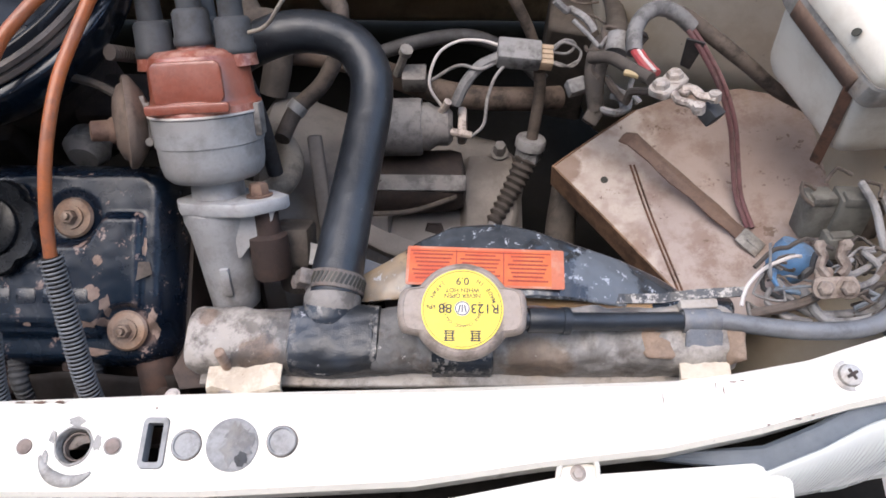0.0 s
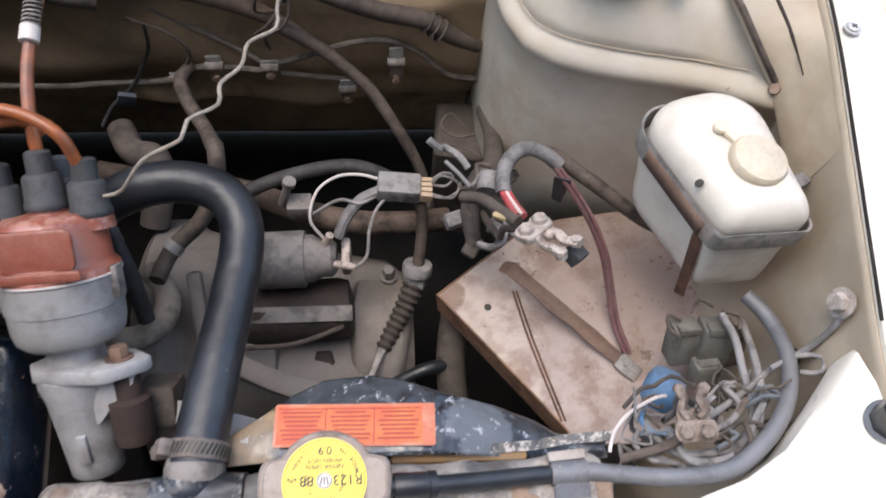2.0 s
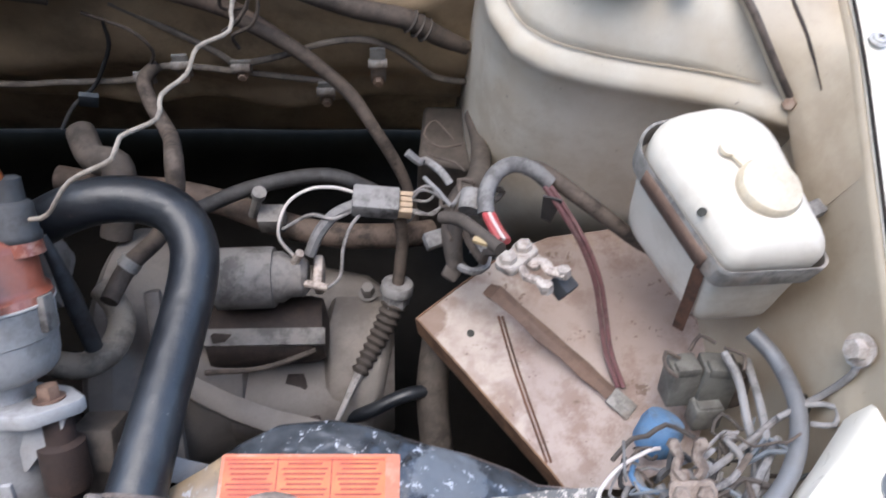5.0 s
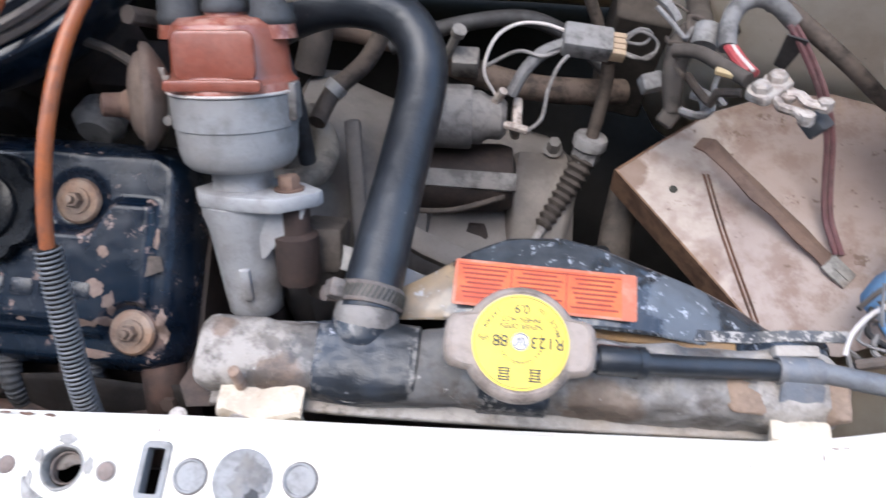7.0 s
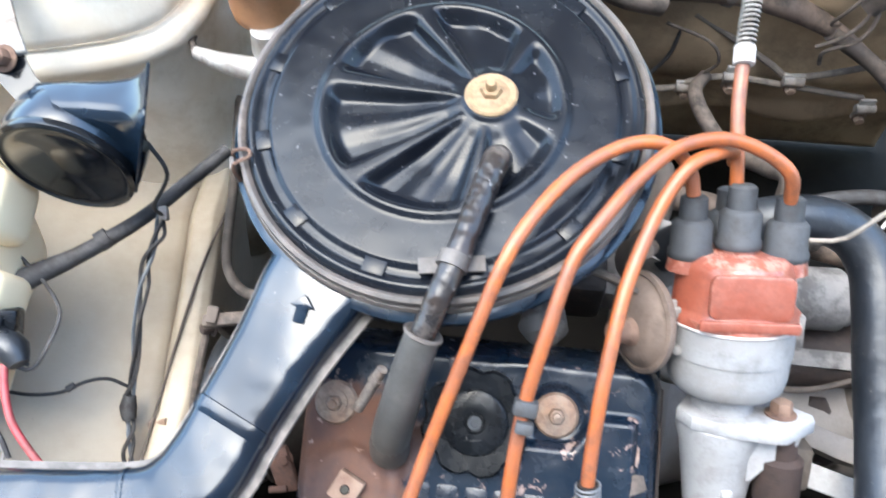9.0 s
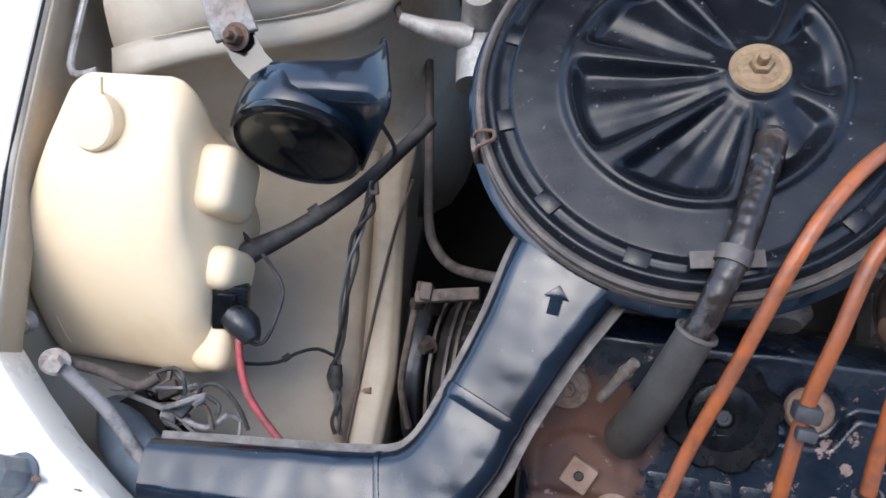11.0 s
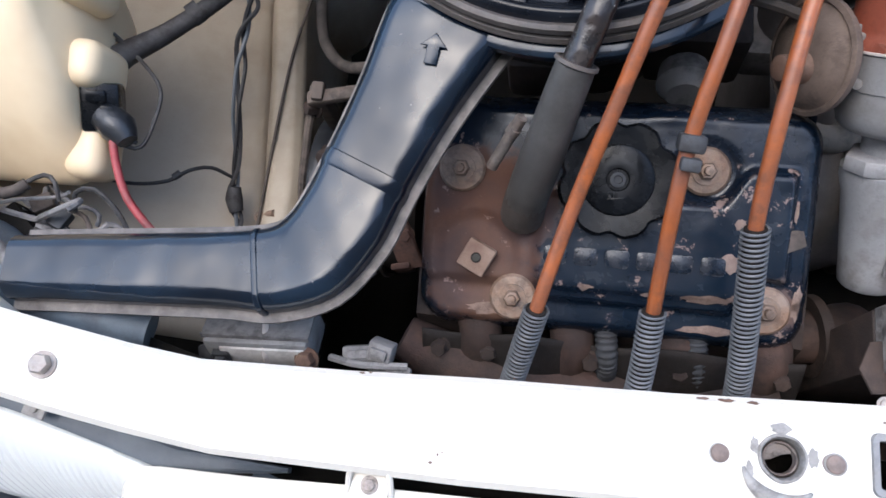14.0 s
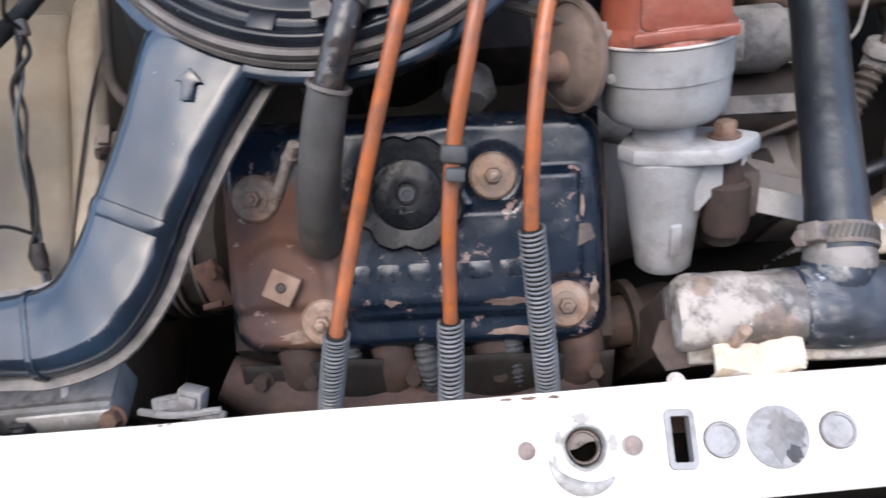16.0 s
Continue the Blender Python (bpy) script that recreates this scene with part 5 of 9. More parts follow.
for x0, x1, yb, zz in ((-0.131, -0.088, 0.0845, 0.7035), (0.140, 0.168, 0.0905, 0.7105)):
    xm = (x0 + x1) / 2
    prof = []
    for x in (x0, x0 + 0.003, xm, x1 - 0.003, x1):
        yy, z2 = yb + 0.003 * math.sin(x * 190), zz - 0.0022 + 0.0010 * math.sin(x * 260)
        prof.append([(x, yy + a, z2 + b) for a, b in ((0.012, 0.0025), (0.002, 0.0038), (-0.0035, 0.0034), (-0.0058, 0.0012), (-0.0085, -0.02), (-0.0070, -0.02), (-0.0042, -0.0005), (0.001, 0.0012), (0.012, 0.0))])
    br = part("mount_bracket", loft(prof), bracket_cream, rad, "cream painted radiator bracket with flaking paint")
    part("bolt", hex_bolt(0.0040, 0.0030, (xm - 0.010, yb - 0.0062, zz - 0.0030), (0, -1, 0.5), 1.3), pale_bolt, br)
for x, y, z, w, d, h, seed in ((0.1275, 0.1085, 0.7125, 0.020, 0.018, 0.010, 1), (0.1725, 0.1100, 0.7120, 0.012, 0.022, 0.012, 2)):
    rings = []
    for i in range(1, 14):
        b = math.pi * i / 14 - math.pi / 2
        ring = []
        for j in range(22):
            a = math.tau * j / 22
            q = Vector([0.5 * n * math.copysign(abs(c) ** 0.62, c) for n, c in zip((w, d, h), (math.cos(b) * math.cos(a), math.cos(b) * math.sin(a), math.sin(b)))])
            q += 0.0030 * noise.noise_vector(q * 90 + Vector((3.7 * seed, 0, 0))) + 0.0012 * noise.noise_vector(q * 330)
            ring.append(tuple(q + Vector((x, y, z))))
        rings.append(ring)
    part("dirt_cake", loft(rings), dirt_brown, rad, "caked brown dirt", smooth=60)
part("stud", ribbed([(-0.1205, 0.0945, 0.702), (-0.1205, 0.0985, 0.7215)], 0.0026, 0.0016, 0.0004, 10), bolt_metal, rad, "rusty threaded stud")
part("side_tab", prism([(0, 0), (0.03, 0.004), (0.034, 0.018), (0.02, 0.03), (0.0, 0.026), (-0.006, 0.012)], 0.002, pose(-0.152, 0.084, 0.688, 0, 8, 0), 0.0006), dark_rust, rad, "bent dirty side plate")
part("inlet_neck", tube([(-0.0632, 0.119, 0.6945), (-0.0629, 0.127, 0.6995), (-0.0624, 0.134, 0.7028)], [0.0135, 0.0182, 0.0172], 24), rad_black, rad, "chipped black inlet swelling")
part("neck_ring", tube([(-0.0626, 0.1315, 0.7022), (-0.0622, 0.1345, 0.7032), (-0.0614, 0.1415, 0.7044)], [0.0166, 0.0174, 0.0166], 24), dull_alloy, rad, "dusty grey inlet neck")


hose = thing("radiator_hose", (-0.06, 0.15, 0.70), "glossy black rubber upper radiator hose with a bend", "hose")
part("hose", tube([(-0.0611, 0.1390, 0.7042), (-0.0605, 0.150, 0.7050), (-0.0560, 0.193, 0.7050), (-0.051, 0.24, 0.703), (-0.047, 0.278, 0.704), (-0.049, 0.303, 0.709), (-0.062, 0.320, 0.716), (-0.085, 0.325, 0.722), (-0.112, 0.322, 0.722), (-0.145, 0.318, 0.705), (-0.17, 0.316, 0.68)],
                  [0.0172, 0.0160, 0.0148, 0.0146, 0.0148, 0.0146, 0.0144, 0.0146, 0.0146, 0.0146, 0.0146], 24), black_rubber, hose)
HC, HD = Vector((-0.0609, 0.1455, 0.7047)), Vector((0.08, 0.99, 0.06)).normalized()
hm = align(HC, HD)
clamp = part("clamp", lathe([(0.0168, -0.0055), (0.0176, -0.0055), (0.0180, -0.0048), (0.0180, 0.0048), (0.0176, 0.0055), (0.0168, 0.0055)], hm, 40, ring=True), clamp_steel, hose, "rusty slotted worm-drive hose clamp")
for a in range(-84, 88, 9):
    part("slot", box(0.0016, 0.0006, 0.0072, hm @ Matrix.Rotation(radians(a), 4, "Z") @ pose(0, -0.0180, 0, 0, 22, 0), 0), ink, clamp, smooth=0)
part("clamp_screw", join(box(0.012, 0.009, 0.010, hm @ Matrix.Rotation(radians(-60), 4, "Z") @ pose(0, -0.020, 0), 0.0015), lathe([(0.0045, 0), (0.0045, 0.006), (0, 0.007)], align((-0.0796, 0.1455, 0.7095), (-0.7, -0.2, 0.6)), 6)), clamp_steel, clamp)

CAP = Vector((0.016, 0.118, 0.7445))
cap = thing("pressure_cap", CAP + Vector((0, 0, -0.018)), "radiator pressure cap with a round yellow warning sticker", "radiator cap")
cm = align(CAP, (0.0, -0.06, 1))


def eared(a, r, h):
    return r + (0.0085 * ease(abs(math.cos(a)), 0.86, 0.965)) * (1 if r > 0.02 else 0)


part("body", lathe([(0.017, -0.018), (0.017, -0.012), (0.0262, -0.011), (0.0272, -0.009), (0.0270, -0.004), (0.0255, -0.0012), (0.0238, -0.0004), (0.0232, -0.0009), (0.0, -0.0009)], cm, 72, eared), cap_metal, cap, "dusty pressed metal cap with two ears")
stick = part("sticker", lathe([(0.0222, -0.0009), (0.0222, 0.00005), (0.0, 0.00015)], cm, 64), yellow_sticker, cap, "yellow printed sticker")
tm = cm @ Matrix.Rotation(math.pi, 4, "Z") @ Matrix.Translation((0, 0, 0.00025))
part("ring_line", lathe([(0.0213, 0.0001), (0.0213, 0.00022), (0.0210, 0.00022), (0.0210, 0.0001)], cm, 64, ring=True), ink, stick)
for body, size, x, y in (("R123", 0.0075, -0.0122, -0.0002), ("88", 0.0075, 0.0092, -0.0002), ("kPa", 0.0036, 0.0170, -0.0008), ("NEVER OPEN", 0.0034, 0, -0.0072), ("WHEN HOT", 0.0034, 0, -0.0104), ("0.9", 0.0060, 0, -0.0156)):
    writing(body, size, tm @ Matrix.Translation((x, y, 0)), ink, stick)
for text, r, mid, size, flip in (("NO ABRE CUANDO CALIENTE", 0.0097, 90, 0.0023, 1), ("MADE IN", 0.0176, 217, 0.0032, -1), ("JAPAN", 0.0176, 322, 0.0032, -1)):
    for k, c in enumerate(text):
        a = radians(mid - flip * (k - (len(text) - 1) / 2) * size * 0.72 / r * 57.3)
        writing(c, size, tm @ Matrix.Translation((r * math.cos(a), r * math.sin(a), 0)) @ Matrix.Rotation(a - flip * math.pi / 2, 4, "Z"), ink, stick)
# two large signs that cannot be spelled here, as blocks of strokes
for cx in (-0.0072, 0.0068):
    for k in range(5):
        part("stroke", box(0.0058 if k != 2 else 0.0046, 0.0007, 0.0001, tm @ Matrix.Translation((cx, 0.0125 + 0.0013 * k, 0)), 0), ink, stick, smooth=0)
    for k in (-1, 1):
        part("stroke", box(0.0007, 0.0056, 0.0001, tm @ Matrix.Translation((cx + 0.0018 * k, 0.0152, 0)), 0), ink, stick, smooth=0)
part("emblem", lathe([(0.0042, 0.0002), (0.0042, 0.0003), (0, 0.0003)], cm, 28), sticker_edge, stick, "small white round mark")
part("emblem_ring", lathe([(0.0040, 0.0003), (0.0040, 0.0004), (0.0034, 0.0004), (0.0034, 0.0003)], cm, 28, ring=True), dark_trim, stick)
for k in (-1, 0, 1):
    part("emblem_bar", box(0.0008, 0.0042, 0.0001, cm @ pose(0.0016 * k, 0, 0.00036, 0, 0, 12 * k), 0), dark_trim, stick, smooth=0)

over = thing("overflow_hose", (0.046, 0.117, 0.70), "black and dusty grey rubber overflow hose from the radiator cap", "hose")
part("black_length", tube([(0.046, 0.1150, 0.7365), (0.062, 0.1155, 0.7335), (0.080, 0.1162, 0.7300), (0.103, 0.1180, 0.7250), (0.125, 0.1200, 0.7210), (0.147, 0.1215, 0.7178)], 0.0052, 14), black_rubber, over, "glossy black rubber hose")
part("grey_length", tube([(0.141, 0.1212, 0.7185), (0.161, 0.1225, 0.7165), (0.185, 0.1195, 0.7163), (0.216, 0.1165, 0.7170), (0.248, 0.1195, 0.7170), (0.272, 0.133, 0.7150), (0.292, 0.151, 0.7110), (0.306, 0.172, 0.7060), (0.314, 0.197, 0.7000), (0.313, 0.225, 0.692), (0.302, 0.243, 0.692)], 0.0053, 14), hose_grey, over, "dusty grey rubber hose")
solo("hose_joint", join(lathe([(0.0066, 0), (0.0072, 0.001), (0.0072, 0.022), (0.0066, 0.024)], align((0.052, 0.1152, 0.7353), (1, 0.04, -0.19)), 18), lathe([(0.0078, 0), (0.0078, 0.004)], align((0.071, 0.1159, 0.7316), (1, 0.04, -0.19)), 18)), black_rubber, "short black rubber sleeve on a hose end", "hose sleeve")
clip = thing("hose_clip", (0.150, 0.118, 0.70), "blue-grey steel clip holding a hose on the radiator", "clip")
part("saddle", loft([[(x, 0.1216 + r * math.cos(a), 0.7178 + r * math.sin(a)) for r, a in [(0.0070, radians(q)) for q in range(-30, 215, 20)] + [(0.0060, radians(q)) for q in range(210, -35, -20)]] for x in (0.142, 0.163)]), clip_steel, clip)
part("tongue", prism(round_rect(0.021, 0.028, 0.003), 0.0016, align((0.1535, 0.1045, 0.7120), (0.0, -0.55, 0.84)), 0.0005), clip_steel, clip, "bent steel tongue")
part("lug", box(0.022, 0.006, 0.007, pose(0.1525, 0.1315, 0.7165, 0, 0, 4), 0.0015), rad_dusty, clip, "dusty square lug behind the hose")

SX = [-0.068, -0.05, -0.03, -0.01, 0.01, 0.04, 0.06, 0.09, 0.12, 0.145, 0.16, 0.19]
SY = [0.146, 0.156, 0.166, 0.179, 0.188, 0.190, 0.186, 0.177, 0.171, 0.164, 0.156, 0.152]
SZ = [0.684, 0.691, 0.697, 0.701, 0.7035, 0.7045, 0.704, 0.699, 0.688, 0.676, 0.671, 0.672]


def shroud_fn(u, v):
    x = -0.068 + 0.258 * u
    yr, z = lerp_at(x, SX, SY), lerp_at(x, SX, SZ)
    s = v * 1.5
    if s < 1:
        y = 0.139 + (yr - 0.139) * s
        return (x, y, z - 0.10 * (y - 0.147) + 0.0035 * math.sin(s * math.pi))
    w = (s - 1) / 0.5
    return (x, yr + 0.008 * math.sin(w * 1.5), z - 0.10 * (yr - 0.147) - 0.07 * w ** 1.6)


shroud = thing("fan_shroud", (0.03, 0.165, 0.60), "chipped black pressed metal fan shroud with a red warning label", "fan shroud")
part("shell", sheet(shroud_fn, 70, 26), shroud_black, shroud, smooth=60, solid=0.0015)
part("flange", loft([[(x, y, z), (x, y + 0.006, z + 0.0005), (x, y + 0.006, z - 0.001), (x, y, z - 0.0015)] for x, y, z in ((0.10, 0.140, 0.6935), (0.14, 0.142, 0.690), (0.16, 0.144, 0.693), (0.189, 0.144, 0.699))]), rad_black, shroud, "bent dusty flange strip")
part("foam", box(0.085, 0.008, 0.008, pose(0.093, 0.1405, 0.6875, 0, 4, 0), 0.003), foam_brown, shroud, "ochre foam strip")
lm = align((0.0285, 0.1575, 0.7070), (0.0, 0.06, 1)) @ Matrix.Rotation(radians(-1.5), 4, "Z")
label = part("warning_label", prism(round_rect(0.096, 0.0262, 0.0015), 0.0003, lm @ Matrix.Translation((0.0015, 0, 0))), faded_label, shroud, "red and orange printed warning label")
part("red_field", box(0.0865, 0.0232, 0.0003, lm @ Matrix.Translation((-0.0015, 0, 0.0003)), 0), red_sticker, label, smooth=0)
for k in range(7):
    for c in range(3):
        w = 0.0245 - 0.002 * ((k * 5 + c * 3) % 4)
        part("text_bar", box(w, 0.0011, 0.0002, lm @ Matrix.Translation((-0.0305 + 0.029 * c, 0.0078 - 0.0027 * k, 0.0006)), 0), dark_red_ink, label, smooth=0)
for x in (-0.0162, 0.0128):
    part("rule", box(0.0006, 0.022, 0.0002, lm @ Matrix.Translation((x, 0, 0.0006)), 0), dark_red_ink, label, smooth=0)
part("rule", box(0.0855, 0.0007, 0.0002, lm @ Matrix.Translation((-0.0015, 0.0100, 0.0006)), 0), dark_red_ink, label, smooth=0)

# ---- engine: head, sloping valve cover ----
engine = thing("engine", (-0.28, 0.17, 0.40), "small three-cylinder engine with a chipped dark blue-black sloping valve cover", "engine")
CM = align((-0.280, 0.120, 0.6725), (0, -math.sin(radians(22)), math.cos(radians(22))))  # x across, y up the slope
CV = lambda u, v, n=0.0: CM @ Vector((u, v, n))


def cover_h(u, v):
    du, dv = 0.1105 - abs(u + 0.0005), 0.069 - abs(v - 0.046)
    r = 0.022
    if du < r and dv < r:
        d = r - math.hypot(r - du, r - dv)
    else:
        d = min(du, dv)
    h = -0.042 + 0.042 * math.sqrt(max(0.0, 1 - (1 - min(1.0, max(0.0, d) / 0.013)) ** 2))
    inn = ease(d, 0.010, 0.020)
    top = 0.0600 + 0.0185 * ease(u, 0.054, 0.070)
    flat = ease(u, -0.046, -0.036) * (1 - ease(u, 0.0885, 0.0935)) * ease(v, -0.002, 0.004) * (1 - ease(v, top - 0.003, top + 0.003))
    flat *= ease(math.hypot(u - 0.083, v - 0.004), 0.0155, 0.0195) * ease(math.hypot(u + 0.0521, v), 0.0155, 0.0195)
    h += inn * 0.0055 * flat
    h -= 0.0045 * (1 - ease(v, 0.004, 0.012)) * ease(d, 0.001, 0.006)
    h -= inn * 0.003 * (1 - ease(math.hypot(u - 0.046, v - 0.077), 0.0145, 0.0185))
    h -= inn * 0.003 * (1 - ease(math.hypot(u + 0.075, v - 0.022), 0.020, 0.028))
    h += 0.0022 * ease(math.sin(u * 55), 0.5, 1) * ease(v, 0.10, 0.112)
    return h


def cover_fn(u0, u1):
    return lambda a, b: tuple(CV(u0 + (u1 - u0) * a, -0.0235 + 0.139 * b, cover_h(u0 + (u1 - u0) * a, -0.0235 + 0.139 * b)))


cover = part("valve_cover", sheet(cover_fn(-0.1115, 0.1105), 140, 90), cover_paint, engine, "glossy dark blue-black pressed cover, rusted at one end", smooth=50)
for u, v, n in ((0.0455, 0.077, -0.0018), (0.0825, 0.0050, -0.0012), (-0.0518, 0.0005, -0.0008), (-0.0848, 0.071, 0.0008)):
    m = CM @ Matrix.Translation((u, v, n))
    bo = part("cover_bolt", lathe([(0.0125, -0.001), (0.0132, 0.001), (0.0118, 0.0026), (0.009, 0.003), (0.0, 0.003)], m, 30), bolt_metal, cover, "rusty cupped washer and bolt")
    part("bolt_head", join(lathe([(0.0075, 0.002), (0.0075, 0.0045), (0, 0.005)], m, 20), lathe([(0.0048, 0.004), (0.0048, 0.0085), (0.004, 0.0095), (0, 0.0095)], m, 6), lathe([(0.0026, 0.009), (0.0022, 0.0125), (0, 0.013)], m, 10)), bolt_metal, bo)
# raised maker's mark, as plain bars
for k in range(6):
    part("raised_mark", prism(round_rect(0.0128, 0.0098, 0.0022), 0.0011, CM @ pose(-0.0300 + 0.0166 * k, 0.0268, 0.0050), 0.0005), mark_paint, cover)
boss = part("square_block", box(0.017, 0.017, 0.008, CM @ pose(-0.0735, 0.0215, 0.001, 0, 0, -27), 0.0012), rusty_cover, cover, "square rusty boss with a threaded hole")
part("hole", lathe([(0.0030, 0.0), (0.0030, 0.0003), (0, 0.0004)], CM @ pose(-0.0735, 0.0215, 0.0050), 16), iron_black, boss, "dark threaded hole")
part("boss_hole", lathe([(0.0021, 0), (0.0021, 0.0007), (0, 0.0008)], CM @ pose(-0.0735, 0.0215, 0.0052), 12), ink, cover)
part("sticker_scrap", prism([(-0.006, -0.005), (0.006, -0.004), (0.0065, 0.004), (0.001, 0.006), (-0.005, 0.003)], 0.0004, CM @ pose(0.092, 0.043, 0.0035, 0, 12, 20)), loom_dusty, cover, "scrap of an old peeled sticker")

for k, (u, v, w, l) in enumerate(((0.065, 0.0500, 0.007, 0.008), (0.052, 0.0085, 0.030, 0.005), (0.067, 0.0105, 0.010, 0.007), (0.0985, 0.0090, 0.007, 0.022), (0.055, -0.0095, 0.034, 0.006), (0.062, 0.0290, 0.012, 0.011), (0.0705, 0.0215, 0.008, 0.016), (-0.012, 0.0105, 0.009, 0.003), (0.020, 0.0085, 0.006, 0.003), (-0.066, -0.0085, 0.030, 0.008), (0.093, 0.058, 0.003, 0.014))):
    # bare rusty flakes in the paint, bent over the pressed surface
    n = 6
    out = ragged(w, l, 300 + k)
    rings_f = [[CV(u + x * i / n, v + y * i / n, cover_h(u + x * i / n, v + y * i / n) + 0.00025) for x, y in out] for i in range(1, n + 1)]
    part("paint_flake", (lambda g: (g[0] + [tuple(CV(u, v, cover_h(u, v) + 0.00025))], g[1] + [(j, (j + 1) % 16, 16 * n) for j in range(16)]))(loft(rings_f, ends=False)), flake_brown, cover, "patch of bare brown metal where paint has flaked")
OC = CM @ pose(-0.0005, 0.0695, 0.0085)
oil = thing("oil_filler_cap", OC.translation, "black plastic scalloped oil filler cap", "oil cap")
lob = lambda a, r, h: r * (1 - 0.10 * (0.5 + 0.5 * math.cos(8 * a + 0.5)) ** 2.5) if r > 0.024 else r
part("cap_body", lathe([(0.020, -0.014), (0.0305, -0.006), (0.0318, -0.003), (0.0318, 0.003), (0.0300, 0.0052), (0.0212, 0.0046), (0.0192, 0.0044), (0.0184, 0.0068), (0.0172, 0.0074), (0.0062, 0.0070), (0.0055, 0.0056), (0.0, 0.0056)], OC, 96, lob), black_plastic, oil)
part("centre_rivet", lathe([(0.0040, 0.005), (0.0040, 0.0078), (0.0024, 0.0080), (0.0020, 0.0066), (0, 0.0066)], OC, 20), boot_rubber, oil)
for k in range(5):
    part("raised_mark", box(0.0034, 0.0008, 0.0006, OC @ Matrix.Rotation(radians(30 + 24 * k), 4, "Z") @ pose(0, 0.0125, 0.0073), 0.0002), black_plastic, oil)
part("raised_mark", join(box(0.010, 0.0012, 0.0006, OC @ pose(0.0, -0.0100, 0.0073, 0, 0, 8), 0.0002), box(0.0012, 0.005, 0.0006, OC @ pose(-0.003, -0.0105, 0.0073, 0, 0, 25), 0.0002)), black_plastic, oil)

part("cylinder_head", loft([[(x, 0.112 + y, z) for y, z in ((-0.010, 0.50), (-0.014, 0.585), (0.000, 0.640), (0.110, 0.675), (0.125, 0.62), (0.125, 0.50))] for x in (-0.392, -0.386, -0.174, -0.168)]), dark_rust, engine, "dirty rust-brown cylinder head")
part("block", box(0.23, 0.19, 0.22, pose(-0.28, 0.20, 0.43), 0.01), dark_rust, engine, "dark dirty engine block")
part("manifold", tube([(-0.40, 0.098, 0.63), (-0.36, 0.084, 0.618), (-0.28, 0.078, 0.612), (-0.21, 0.08, 0.612), (-0.175, 0.088, 0.62)], [0.014, 0.021, 0.022, 0.021, 0.016], 18, 0.006), manifold_brown, engine, "rust-brown exhaust manifold")
for x in (-0.355, -0.30, -0.24, -0.19):
    part("exhaust_port", tube([(x, 0.088, 0.615), (x + 0.004, 0.104, 0.640), (x, 0.118, 0.645)], 0.013, 14), manifold_brown, engine)
for x in (-0.375, -0.345, -0.285, -0.235, -0.18):
    part("head_bolt", hex_bolt(0.005, 0.006, (x, 0.094, 0.640), (0, -0.6, 0.8), 1.3, x), dark_rust, engine)
for x in (-0.322, -0.278, -0.228):
    part("plug_boot", ribbed([(x, 0.112, 0.652), (x + 0.002, 0.096, 0.642), (x + 0.004, 0.080, 0.612)], 0.0064, 0.0036, 0.0003), boot_rubber, engine, "grey rubber spark plug boot")
part("heat_shield", sheet(lambda u, v: (-0.385 + 0.215 * u, 0.101 - 0.030 * v, 0.652 - 0.030 * v - 0.006 * math.sin(u * 16) - 0.01 * v * v), 40, 8), iron_black, engine, "thin dusty heat shield", solid=0.0012)
part("thermostat_housing", join(lathe([(0.022, 0), (0.024, 0.01), (0.019, 0.03), (0.016, 0.05)], align((-0.175, 0.32, 0.64), (0.1, 0, 1)), 20), box(0.05, 0.045, 0.03, pose(-0.18, 0.315, 0.64), 0.006)), dull_alloy, engine, "dusty thermostat housing")

# ---- distributor ----
DC, DA = Vector((-0.1445, 0.2475, 0.7405)), Vector((-0.06, 0.73, 0.68)).normalized()
DM = align(DC, DA)
dist = thing("distributor", tuple(DM @ Vector((0, 0, -0.105))), "dusty red-brown capped ignition distributor on a grey alloy body", "distributor")
ribs = lambda a, r, h: r * (1 + 0.03 * math.cos(6 * a)) if 0.004 < h < 0.034 else r
dcap = part("cap", lathe([(0.0335, -0.001), (0.0345, 0.0), (0.0345, 0.0045), (0.0325, 0.0062), (0.0312, 0.009), (0.0302, 0.028), (0.0285, 0.0335), (0.0240, 0.0365), (0.0, 0.038)], DM, 60, ribs), cap_plastic, dist, "red-brown moulded plastic cap")
part("front_panel_face", prism(round_rect(0.042, 0.0245, 0.005), 0.004, DM @ pose(0.002, -0.0265, 0.0195, 90, 0, 0), 0.0019), cap_plastic, dcap)
part("lower_step", prism(round_rect(0.050, 0.006, 0.002), 0.004, DM @ pose(0.001, -0.0305, 0.0052, 90, 0, 0), 0.0012), cap_plastic, dcap)
part("cap_line", lathe([(0.0345, -0.0012), (0.0349, -0.0008), (0.0349, 0.0002), (0.0343, 0.0004)], DM, 60, ring=True), sticker_edge, dcap, "pale dusty joint line")
